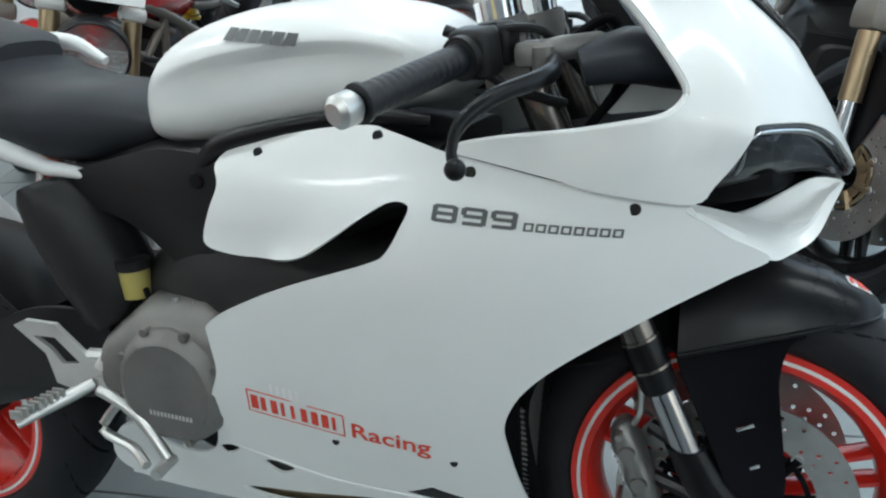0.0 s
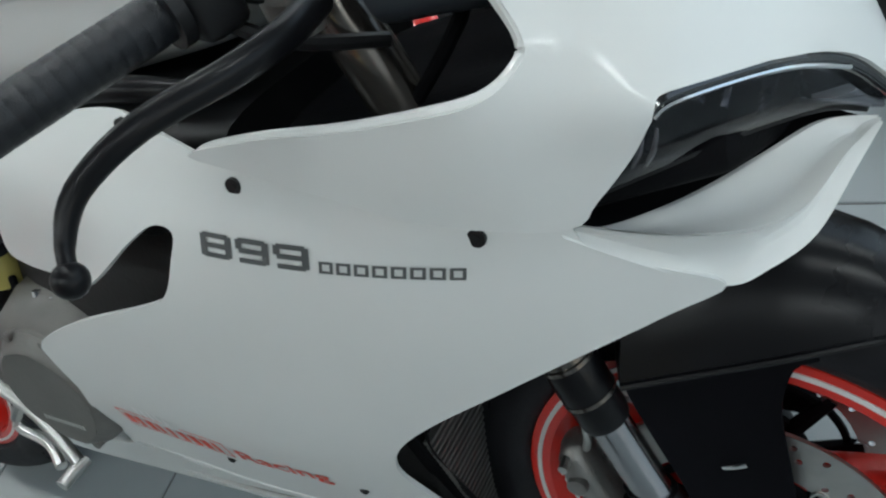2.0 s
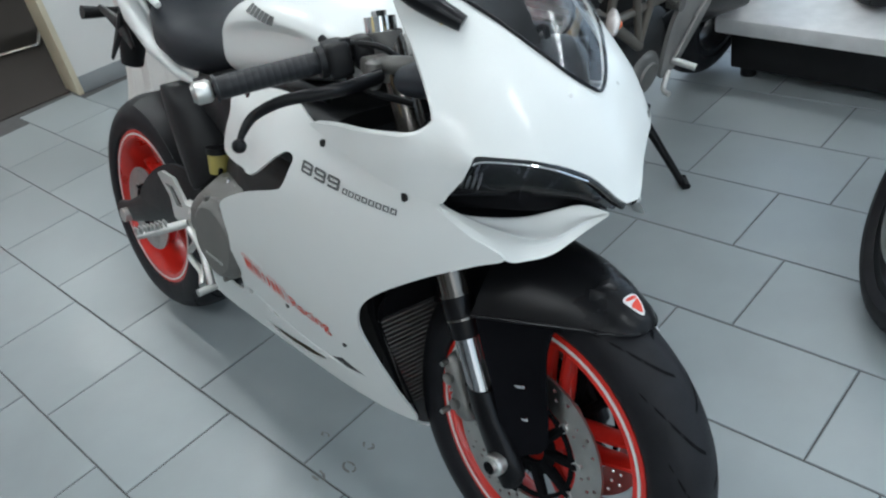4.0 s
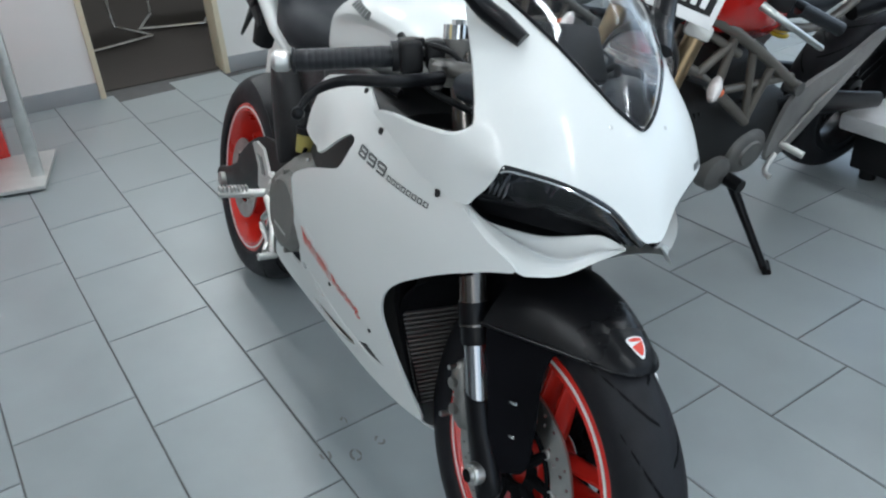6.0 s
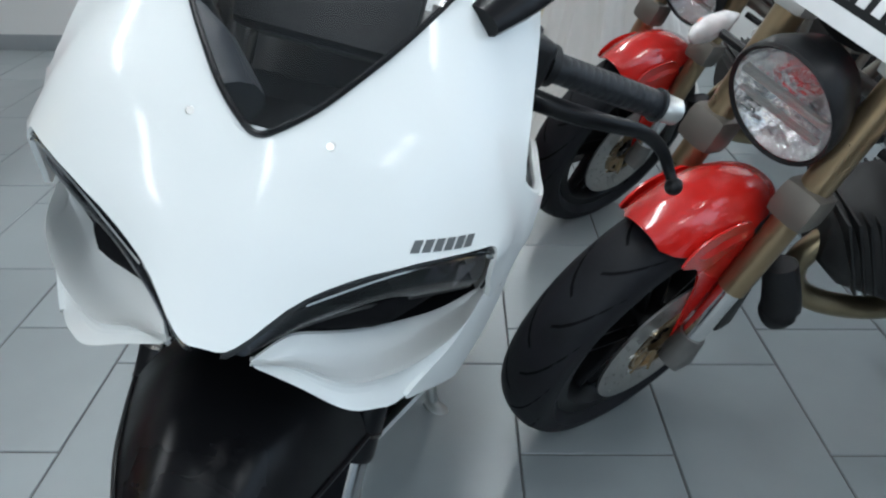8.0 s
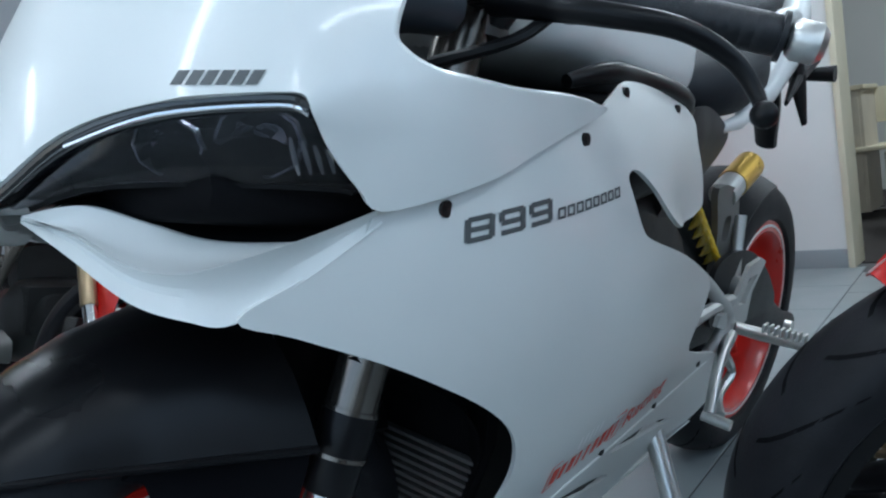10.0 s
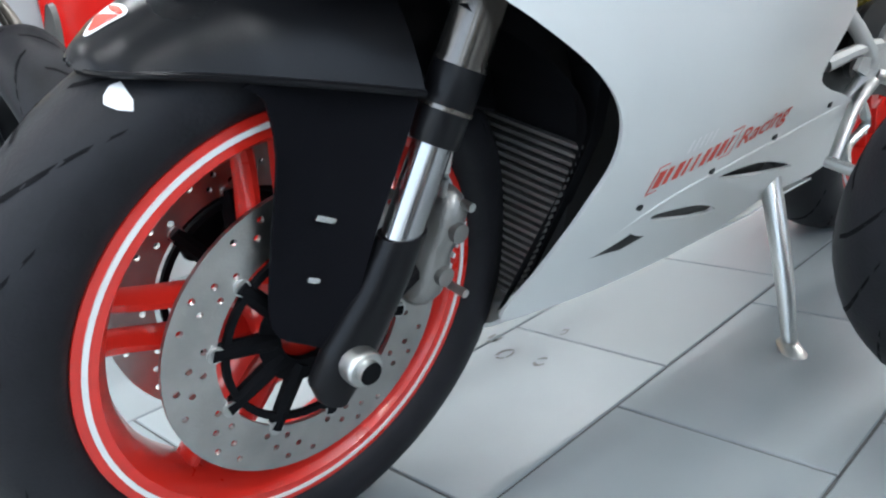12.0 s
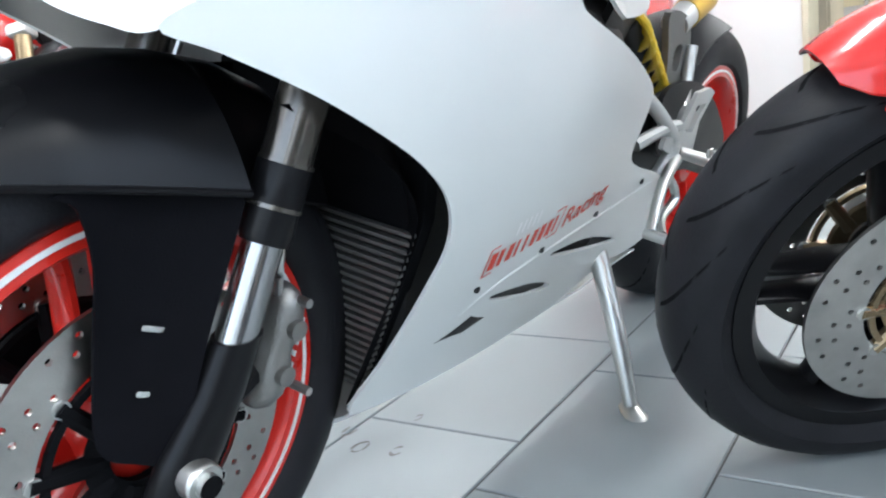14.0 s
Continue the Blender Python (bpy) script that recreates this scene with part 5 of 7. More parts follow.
letter_bars("cover_lettering", 12, (-0.828, 0.428), (0.99, -0.08), (0.08, 0.99), 0.0045, 0.008, 0.002, lambda x, z: (x, C.y - 0.0412, z), ALU_WHITE, clutch, lean=0.0)
for k in range(7):
    a = 0.4 + k * 0.75
    bm = rod(bmesh.new(), C + Vector((0.093 * math.cos(a), -0.03, 0.093 * math.sin(a))), C + Vector((0.093 * math.cos(a), 0.03, 0.093 * math.sin(a))), 0.007, 10)
    bpart("cover_bolt", bm, ENGINE, clutch)
bm = bmesh.new()
loft(bm, [oval(x, -0.1, z, 0.09, h, 3, 20) for x, z, h in ((-0.68, 0.5, 0.06), (-0.74, 0.5, 0.1), (-0.84, 0.49, 0.11), (-0.92, 0.47, 0.07))])
bpart("engine_case", bm, ENGINE, label="grey cast engine case")
bm = bmesh.new()
for dx, dz in ((-0.03, 0.115), (0.0, 0.125), (0.03, 0.12), (-0.055, 0.1)):
    rod(bm, C + Vector((dx, 0.015, dz - 0.015)), C + Vector((dx, 0.02, dz + 0.004)), 0.006, 8)
bpart("engine_bolt", bm, CHROME, clutch)
# underside muffler seen through the cut in the belly
bm = bmesh.new()
loft(bm, [oval(x, -0.075, z, 0.032, 0.032, 2.4, 20) for x, z in ((-0.46, 0.272), (-0.5, 0.262), (-0.62, 0.252), (-0.76, 0.25), (-0.82, 0.26))])
bpart("muffler", bm, BRONZE, label="heat-tinted muffler under the engine")

def box_of(c, size, bevel):
    bm = bmesh.new()
    box(bm, c, size, bevel)
    return bm


# footrests, heel guards and pedals, both sides
for s in (-1, 1):
    y = s * 0.185
    outer = [(-1.085, 0.545), (-1.06, 0.556), (-1.0, 0.553), (-0.955, 0.51), (-0.925, 0.488), (-0.88, 0.492), (-0.872, 0.475), (-0.93, 0.455), (-0.985, 0.44), (-1.02, 0.45), (-1.03, 0.50)]
    slot = [(-1.05, 0.53), (-1.005, 0.53), (-0.965, 0.49), (-1.0, 0.485), (-1.02, 0.51)]
    bm = sheet(bmesh.new(), lambda x, z, y=y: (x, y, z), outer, 0.02, 0.008 * (1 if s < 0 else -1), [slot], smooth=False)
    plate = bpart("heel_guard", bm, ALU_WHITE, label="silver grey heel guard plate with a slot")
    bm = bmesh.new()
    tube(bm, [(-0.94, s * 0.19, 0.46), (-0.965, s * 0.225, 0.45), (-1.0, s * 0.29, 0.435)], [0.010, 0.011, 0.007], 10)
    teeth = []
    for k in range(8):
        f = 0.2 + k * 0.095
        p = Vector((-0.96, s * 0.215, 0.46)).lerp(Vector((-1.005, s * 0.3, 0.442)), f)
        teeth.append(p)
    bpart("footrest", bm, ALU, plate, "serrated aluminium footrest")
    for p in teeth:
        bpart("tooth", box_of(p + Vector((0, 0, 0.006)), (0.022, 0.0045, 0.014), 0.001), ALU, plate)
    bm = bmesh.new()
    tube(bm, [(-0.93, s * 0.19, 0.45), (-0.86, s * 0.2, 0.42), (-0.80, s * 0.215, 0.36)], [0.011, 0.009, 0.009], 10, 4)
    tube(bm, [(-0.90, s * 0.19, 0.43), (-0.93, s * 0.2, 0.385), (-0.88, s * 0.2, 0.36), (-0.84, s * 0.22, 0.345)], 0.008, 8, 4)
    rod(bm, (-0.80, s * 0.205, 0.355), (-0.80, s * 0.25, 0.352), 0.009, 10)
    bpart("pedal", bm, ALU, plate, "aluminium foot pedal")
    bm = bmesh.new()
    tube(bm, [(-0.86, s * 0.14, 0.56), (-0.9, s * 0.165, 0.52), (-0.93, s * 0.18, 0.47), (-0.9, s * 0.165, 0.41), (-0.88, s * 0.14, 0.38)], [0.014, 0.012, 0.014, 0.012, 0.01], 10, 4)
    tube(bm, [(-0.95, s * 0.175, 0.5), (-0.9, s * 0.17, 0.5), (-0.84, s * 0.15, 0.48)], [0.012, 0.01, 0.012], 8, 3)
    bpart("footrest_bracket", bm, ALU_WHITE, plate)

# swingarm, hugger and chain guard
for s in (-1, 1):
    bm = bmesh.new()
    loft(bm, [[Vector((x, s * y + 0.016 * math.cos(t), z + h * math.sin(t))) for t in [2 * math.pi * j / 14 for j in range(14)]]
              for x, y, z, h in ((-0.88, 0.1, 0.45, 0.06), (-1.0, 0.115, 0.46, 0.07), (-1.15, 0.13, 0.44, 0.062), (-1.3, 0.135, 0.38, 0.045), (-1.43, 0.135, 0.328, 0.032), (-1.5, 0.135, 0.318, 0.022))])
    arm = bpart("swingarm", bm, MATT_BLACK, label="black swingarm")
    bm = rod(bmesh.new(), (-1.426, s * 0.13, 0.322), (-1.426, s * 0.165, 0.322), 0.02, 16)
    bpart("axle_nut", bm, ALU, arm)
    out = [(-0.93, 0.545), (-1.0, 0.565), (-1.1, 0.555), (-1.2, 0.51), (-1.3, 0.43), (-1.29, 0.40), (-1.15, 0.41), (-1.0, 0.43), (-0.93, 0.46)]
    bm = sheet(bmesh.new(), lambda x, z, s=s: (x, s * (0.152 - 0.3 * (z - 0.48) ** 2), z), out, 0.03, 0.01 if s < 0 else -0.01)
    bpart("swingarm_cover", bm, MATT_BLACK, arm, "matt black swingarm cover")
net = []
for a in np.linspace(radians(35), radians(84), 12):
    net.append([Vector((-1.426 + 0.345 * math.cos(a), 0.1 * c, 0.322 + (0.345 - 0.03 * c * c) * math.sin(a))) for c in np.linspace(-1, 1, 9)][::-1])
bpart("rear_hugger", skin(bmesh.new(), net, 0.004, (-1.426, 0, 0.322)), MATT_BLACK, label="matt black rear hugger")
bm = bmesh.new()
box(bm, (-1.30, -0.1, 0.36), (0.09, 0.05, 0.07), 0.012)
bpart("rear_caliper", bm, ENGINE_DARK)

# rear shock on the left with yellow spring and gold reservoir
bm = bmesh.new()
a, b = Vector((-0.86, 0.10, 0.66)), Vector((-1.02, 0.09, 0.54))
pts = [a.lerp(b, k / 96) + 0.034 * (Vector((0.45, 0, 0.6)).normalized() * math.cos(k * math.pi / 8) + Vector((0, 1, 0)) * math.sin(k * math.pi / 8)) for k in range(97)]
tube(bm, pts, 0.0075, 8)
shock = bpart("shock_spring", bm, SPRING_YELLOW, label="yellow coil spring of the rear shock")
bpart("shock_body", rod(bmesh.new(), a + (a - b) * 0.1, b - (a - b) * 0.1, 0.022, 14), ENGINE_DARK, shock)
bm = rod(bmesh.new(), (-1.09, 0.105, 0.672), (-1.17, 0.105, 0.70), 0.027, 20)
bpart("shock_reservoir", bm, GOLD, shock, "gold anodised shock reservoir")
bm = rod(bmesh.new(), (-1.045, 0.105, 0.655), (-1.092, 0.105, 0.673), 0.025, 20)
bpart("reservoir_cap", bm, ALU_WHITE, shock)
out = [(-0.97, 0.68), (-0.99, 0.6), (-1.0, 0.5), (-1.06, 0.48), (-1.09, 0.56), (-1.07, 0.66)]
bm = sheet(bmesh.new(), lambda x, z: (x, 0.125, z), out, 0.03, -0.012, [[(-1.02, 0.62), (-1.05, 0.62), (-1.04, 0.58), (-1.015, 0.585)]])
bpart("shock_link", bm, ENGINE, shock)
bm = bmesh.new()
tube(bm, [(-1.08, 0.13, 0.62), (-1.06, 0.14, 0.55), (-1.03, 0.15, 0.5)], [0.012, 0.01, 0.014], 10, 3)
rod(bm, (-1.03, 0.13, 0.5), (-1.03, 0.17, 0.5), 0.022, 12)
bpart("link_rod", bm, ALU, shock)

# side stand
bm = bmesh.new()
foot = Vector((-0.75, 0.249, 0.064))
top = Vector((-0.80, 0.13, 0.30))
tube(bm, [top, top.lerp(foot, 0.5) + Vector((0.006, 0.01, 0)), foot + Vector((0, 0, 0.012))], [0.017, 0.015, 0.011], 12, 4)
stand = bpart("side_stand", bm, ALU, label="silver aluminium side stand")
bm = bmesh.new()
tube(bm, [foot + Vector((-0.012, -0.01, 0.004)), foot + Vector((0.012, 0.022, -0.003)), foot + Vector((0.02, 0.05, -0.006))], [0.013, 0.015, 0.008], 10, 3, flat=1.3)
bpart("stand_foot", bm, ALU, stand)

# handlebars, controls, levers, top yoke and screen bracket
bm = bmesh.new()
box(bm, (-0.29, 0, 0.93), (0.09, 0.24, 0.03), 0.012, Matrix.Rotation(radians(22), 4, "Y"))
yoke = bpart("top_yoke", bm, ENGINE, label="grey top yoke")
bpart("yoke_nut", rod(bmesh.new(), (-0.275, 0, 0.93), (-0.285, 0, 0.965), 0.02, 6), ALU, yoke)
for s in (-1, 1):
    inner, end = Vector((-0.265, s * 0.14, 0.955)), Vector((-0.366, s * 0.392, 0.908))
    d = (end - inner).normalized()
    bm = rod(bmesh.new(), inner, end, 0.011, 14)
    bar = bpart("handlebar", bm, SATIN_BLACK, label="black clip-on handlebar")
    bm = bmesh.new()
    marks = [(inner + d * 0.088, 0.021), (inner + d * 0.096, 0.021), (inner + d * 0.0965, 0.0172)]
    for k in range(13):
        p = inner + d * (0.104 + k * 0.0105)
        marks += [(p, 0.0174), (p + d * 0.0008, 0.0177), (p + d * 0.0088, 0.0177), (p + d * 0.0094, 0.0174)]
    marks += [(end - d * 0.026, 0.0172), (end - d * 0.0255, 0.021), (end - d * 0.021, 0.021)]
    tube(bm, [p for p, r in marks], [r for p, r in marks], 18)
    bpart("grip", bm, GRIP, bar, "black ribbed rubber grip")
    bm = bmesh.new()
    tube(bm, [end - d * 0.018, end - d * 0.012, end + d * 0.006, end + d * 0.012], [0.013, 0.0175, 0.017, 0.011], 18)
    bpart("bar_end", bm, ALU, bar, "aluminium bar end weight")
    bm = bmesh.new()
    m = d.to_track_quat("X", "Z").to_matrix().to_4x4()
    box(bm, inner + d * 0.066, (0.04, 0.052, 0.056), 0.012, m, 3)
    box(bm, inner + d * 0.025, (0.034, 0.048, 0.05), 0.012, m, 3)
    rod(bm, inner + d * 0.086, inner + d * 0.096, 0.0245, 20)
    tube(bm, [inner + d * 0.06 + Vector((0.0, 0, -0.02)), inner + d * 0.04 + Vector((0.03, 0, -0.05)), inner + Vector((0.06, -0.02 * s, -0.08))], 0.006, 8, 4)
    tube(bm, [inner + d * 0.05 + Vector((0.01, 0, 0.02)), inner + d * 0.02 + Vector((0.05, 0, 0.01)), inner + Vector((0.08, -0.04 * s, -0.05))], 0.005, 8, 4)
    rod(bm, inner + d * 0.07 + Vector((-0.018, 0, 0.02)), inner + d * 0.07 + Vector((-0.032, 0, 0.026)), 0.007, 10)
    box(bm, inner + d * 0.06 + Vector((0.012, 0, 0.024)), (0.018, 0.014, 0.014), 0.004, m)
    box(bm, inner + d * 0.045 + Vector((-0.022, 0, 0.006)), (0.02, 0.018, 0.02), 0.004, m)
    bpart("switch_block", bm, MATT_BLACK, bar, "black switch block")
    bm = bmesh.new()
    rod(bm, (-0.268, s * 0.118, 0.90), (-0.282, s * 0.118, 0.975), 0.033, 20)
    bpart("bar_clamp", bm, ENGINE, bar)
    bm = bmesh.new()
    rod(bm, (-0.283, s * 0.118, 0.975), (-0.287, s * 0.118, 0.998), 0.026, 20)
    rod(bm, (-0.287, s * 0.118, 0.996), (-0.289, s * 0.118, 1.006), 0.012, 6)
    bpart("fork_cap", bm, CHROME, bar, "bright fork top cap")
    # lever: a curved flat bar with a ball end
    bm = bmesh.new()
    tube(bm, [(-0.205, s * 0.185, 0.928), (-0.196, s * 0.24, 0.924), (-0.204, s * 0.285, 0.92), (-0.232, s * 0.335, 0.912), (-0.257, s * 0.368, 0.892), (-0.262, s * 0.386, 0.87), (-0.257, s * 0.395, 0.857)], [0.012, 0.011, 0.0095, 0.008, 0.0068, 0.006], 12, 5, flat=0.8)
    lever = bpart("brake_lever" if s < 0 else "clutch_lever", bm, SATIN_BLACK, bar, "black lever with a ball end")
    bm = bmesh.new()
    bmesh.ops.create_uvsphere(bm, u_segments=16, v_segments=10, radius=0.0105, matrix=Matrix.Translation((-0.256, s * 0.397, 0.854)))
    bpart("lever_ball", bm, SATIN_BLACK, bar)
    bm = bmesh.new()
    box(bm, (-0.235, s * 0.165, 0.938), (0.03, 0.05, 0.028), 0.009)
    tube(bm, [(-0.225, s * 0.17, 0.94), (-0.2, s * 0.16, 0.942), (-0.16, s * 0.14, 0.945), (-0.15, s * 0.135, 0.945)], [0.012, 0.014, 0.013, 0.009], 12)
    tube(bm, [(-0.214, s * 0.186, 0.908), (-0.216, s * 0.188, 0.918), (-0.216, s * 0.188, 0.946), (-0.217, s * 0.188, 0.95)], [0.008, 0.0125, 0.0125, 0.007], 12)
    rod(bm, (-0.25, s * 0.15, 0.938), (-0.25, s * 0.15, 0.962), 0.009, 8)
    bpart("master_cylinder", bm, ENGINE if s < 0 else MATT_BLACK, bar, "cast master cylinder")
    bm = bmesh.new()
    tube(bm, [(-0.2, s * 0.13, 0.945), (-0.15, s * 0.12, 0.97), (-0.14, s * 0.11, 0.9), (-0.2, s * 0.12, 0.82)], 0.006, 8, 5)
    bpart("brake_hose", bm, DEEP_BLACK, bar)
# instrument panel and screen stays inside the nose
bm = bmesh.new()
box(bm, (-0.16, 0, 0.985), (0.03, 0.17, 0.1), 0.012, Matrix.Rotation(radians(-35), 4, "Y"))
dash = bpart("instrument_panel", bm, MATT_BLACK, label="black digital instrument panel")
bm = bmesh.new()
box(bm, (-0.176, 0, 0.996), (0.004, 0.13, 0.07), 0.002, Matrix.Rotation(radians(-35), 4, "Y"))
bpart("display", bm, LENS_BLACK, dash)
for s in (-1, 1):
    bm = bmesh.new()
    tube(bm, [(-0.04, s * 0.05, 0.9), (-0.09, s * 0.1, 0.92), (-0.13, s * 0.14, 0.93), (-0.18, s * 0.155, 0.92)], [0.026, 0.032, 0.032, 0.022], 12, 4, flat=1.3)
    bpart("cockpit_stay", bm, COCKPIT, dash, "blue-grey cockpit panel")
    # mirror arms
    bm = bmesh.new()
    tube(bm, [(-0.078, s * 0.138, 1.014), (-0.108, s * 0.158, 1.032), (-0.14, s * 0.185, 1.055), (-0.19, s * 0.235, 1.12), (-0.2, s * 0.28, 1.15)], [0.012, 0.016, 0.015, 0.013, 0.014], 12, 5, flat=1.5)
    mir = bpart("mirror_arm", bm, SATIN_BLACK, label="black mirror arm")
    bm = bmesh.new()
    rings = []
    for k, (w, h) in enumerate(((0.03, 0.02), (0.075, 0.042), (0.08, 0.045), (0.078, 0.043))):
        rings.append([Vector((-0.19 - 0.018 * k, s * (0.31 + w * math.cos(t)), 1.165 + h * math.sin(t))) for t in [2 * math.pi * j / 20 for j in range(20)]])
    loft(bm, rings)
    bpart("mirror_housing", bm, SATIN_BLACK, mir)
    bm = bmesh.new()
    bm.faces.new([bm.verts.new((-0.2455, s * 0.31 + 0.072 * math.cos(t), 1.165 + 0.038 * math.sin(t))) for t in [2 * math.pi * j / 20 for j in range(20)]])
    bpart("mirror_glass", bm, CHROME, mir)
bm = bmesh.new()
box(bm, (-0.1, -0.15, 1.0), (0.004, 0.02, 0.03), 0.001)
bpart("yellow_tag", bm, YELLOW_CARD, dash, "small yellow paper tag")

# ---- the naked motorcycles beside it ----
BACK = Matrix.Translation((-0.075, 0, 0.0))


def naked_motorcycle(m, label):
    """A naked roadster with a trellis frame; front axle at x = 0, forward +x, left +y."""
    root = thing("naked_motorcycle", label, "motorcycle", "naked motorcycles", m)
    P = lambda name, bm, mat, par=None, lab="", mm=None: (bm.transform(mm) if mm is not None else None, part(name, bm, mat, par or root, lab))[1]
    turn = Matrix.Translation((-0.03, 0, 0)) @ Matrix.Rotation(radians(38), 4, FORK_UP) @ Matrix.Translation((0.03, 0, 0))
    w = wheel(root, (0, 0, 0.30), 0.30, 0.06, 0.045, turn, False, SATIN_BLACK, False, "black cast alloy wheel")
    for y in (-0.068, 0.068):
        brake_disc(w, (0, 0, 0.30), y, 0.155, 0.085, turn, True, FORK_GOLD, 8)
    rw = wheel(root, (-1.44, 0, 0.31), 0.31, 0.08, 0.07, None, True, SATIN_BLACK, False, "black cast alloy wheel")
    # mudguard, red, with a deep rear tongue
    net = []
    for a in np.linspace(radians(72), radians(128), 18):
        f = (a - radians(72)) / radians(56)
        hw = 0.08 * (0.5 + 0.5 * min(1, f / 0.25) ** 0.6) * (1 if f < 0.6 else 1 - 0.35 * (f - 0.6) / 0.4)
        row = []
        for c in np.linspace(-1, 1, 13):
            r = 0.335 + 0.012 * math.sin(math.pi * f) - 0.075 * (hw / 0.08) ** 2 * abs(c) ** 2.5
            row.append(Vector((r * math.cos(a), hw * c, 0.30 + r * math.sin(a))))
        net.append(row)
    guard = P("front_mudguard", skin(bmesh.new(), net, 0.003, (0, 0, 0.3)), RED_TANK, None, "glossy red front mudguard", turn)
    for s in (-1, 1):
        out = [(0.07, 0.575), (0.02, 0.61), (-0.08, 0.59), (-0.11, 0.50), (-0.10, 0.38), (-0.05, 0.275), (-0.015, 0.275), (-0.005, 0.38), (0.0, 0.47), (0.025, 0.54)]
        bm = sheet(bmesh.new(), lambda x, z, s=s: (x, s * (0.076 - 0.05 * max(0, z - 0.54)), z), out, 0.03, 0.004 if s < 0 else -0.004)
        P("mudguard_side", bm, RED_TANK, guard, "", turn)
    up = FORK_UP
    for s in (-1, 1):
        base = Vector((-0.01, s * 0.1, 0.29))
        leg = P("fork_leg", rod(bmesh.new(), base + up * 0.17, base + up * 0.62, 0.0255, 20), FORK_GOLD, None, "bronze upside-down fork leg", turn)
        P("fork_slider", rod(bmesh.new(), base + up * 0.02, base + up * 0.18, 0.021, 18), CHROME, leg, "", turn)
        bm = bmesh.new()
        tube(bm, [base + up * 0.05, base, base + Vector((0.02, 0, -0.02))], [0.025, 0.03, 0.022], 12)
        P("fork_foot", bm, ENGINE, leg, "", turn)
        bm = bmesh.new()
        box(bm, base + up * 0.36, (0.075, 0.075, 0.07), 0.02, Matrix.Rotation(-RAKE, 4, "Y"))
        P("lower_yoke", bm, FRAME_GREY, leg, "", turn)
        bm = bmesh.new()
        box(bm, base + up * 0.60, (0.07, 0.07, 0.04), 0.015, Matrix.Rotation(-RAKE, 4, "Y"))
        P("top_yoke", bm, ALU_WHITE, leg, "", turn)
        bm = bmesh.new()
        box(bm, (-0.12, s * 0.085, 0.35), (0.05, 0.05, 0.12), 0.014)
        P("brake_caliper", bm, ENGINE_DARK, leg, "", turn)
    # headlight
    hc = Vector((-0.135, 0, 0.755))
    ax = Vector((0.93, 0, -0.2)).normalized()
    side, upv = Vector((0, 1, 0)), ax.cross(Vector((0, 1, 0))) * -1
    ring = lambda d, r: [hc + ax * d + side * (r * math.cos(t)) + upv * (r * 1.12 * math.sin(t)) for t in [2 * math.pi * j / 32 for j in range(32)]]
    bm = bmesh.new()
    loft(bm, [ring(-0.10, 0.03), ring(-0.08, 0.07), ring(-0.03, 0.094), ring(0.005, 0.098), ring(0.01, 0.095), ring(0.004, 0.0895)], False)
    bm.faces.new([bm.verts.new(p) for p in ring(-0.10, 0.03)])
    lamp = P("headlight", bm, MATT_BLACK, None, "round headlight with faceted reflector", turn)
    bm = bmesh.new()
    loft(bm, [ring(0.004, 0.089), ring(-0.018, 0.081), ring(-0.04, 0.066), ring(-0.058, 0.045), ring(-0.068, 0.02)], False)
    bm.faces.new([bm.verts.new(p) for p in ring(-0.068, 0.02)])
    P("reflector", bm, REFLECTOR, lamp, "bright faceted reflector", turn)
    bm = bmesh.new()
    loft(bm, [ring(0.006, 0.092), ring(0.016, 0.075), ring(0.021, 0.04), ring(0.0222, 0.012)], True)
    g = P("headlight_glass", bm, LENS_CLEAR, lamp, "clear headlight glass", turn)
    g.visible_shadow = False
    bm = bmesh.new()
    box(bm, hc + ax * 0.0 + upv * -0.02, (0.012, 0.16, 0.012), 0.003)
    box(bm, hc + ax * 0.0 + upv * 0.02, (0.012, 0.15, 0.008), 0.003)
    P("reflector_bar", bm, ALU_WHITE, lamp, "", turn)
    for s in (-1, 1):
        bm = bmesh.new()
        o = Vector((-0.21, s * 0.135, 0.735))
        tube(bm, [o, o + Vector((0.0, s * 0.05, 0.0))], 0.008, 8)
        P("indicator_stem", bm, MATT_BLACK, None, "", turn)
        bm = bmesh.new()
        loft(bm, [[o + Vector((0.0, s * 0.07, 0)) + Vector((x, r * 0.7 * math.cos(t), r * math.sin(t))) for t in [2 * math.pi * j / 16 for j in range(16)]] for x, r in ((0.058, 0.004), (0.045, 0.018), (0.012, 0.026), (-0.025, 0.022), (-0.06, 0.006))])
        ind = P("indicator", bm, INDICATOR, None, "clear indicator lens with an orange bulb", turn)
        bm = bmesh.new()
        bmesh.ops.create_uvsphere(bm, u_segments=10, v_segments=8, radius=0.012, matrix=Matrix.Translation(o + Vector((0.01, s * 0.083, 0))))
        P("bulb", bm, INDICATOR_RED, ind, "", turn)
    # bars
    bm = bmesh.new()
    tube(bm, [(-0.33, 0.36, 0.95), (-0.27, 0.24, 0.985), (-0.235, 0.1, 0.965), (-0.235, -0.1, 0.965), (-0.27, -0.24, 0.985), (-0.33, -0.36, 0.95)], 0.011, 10, 4)
    bar = P("handlebar", bm, SATIN_BLACK, None, "black wide handlebar", turn)
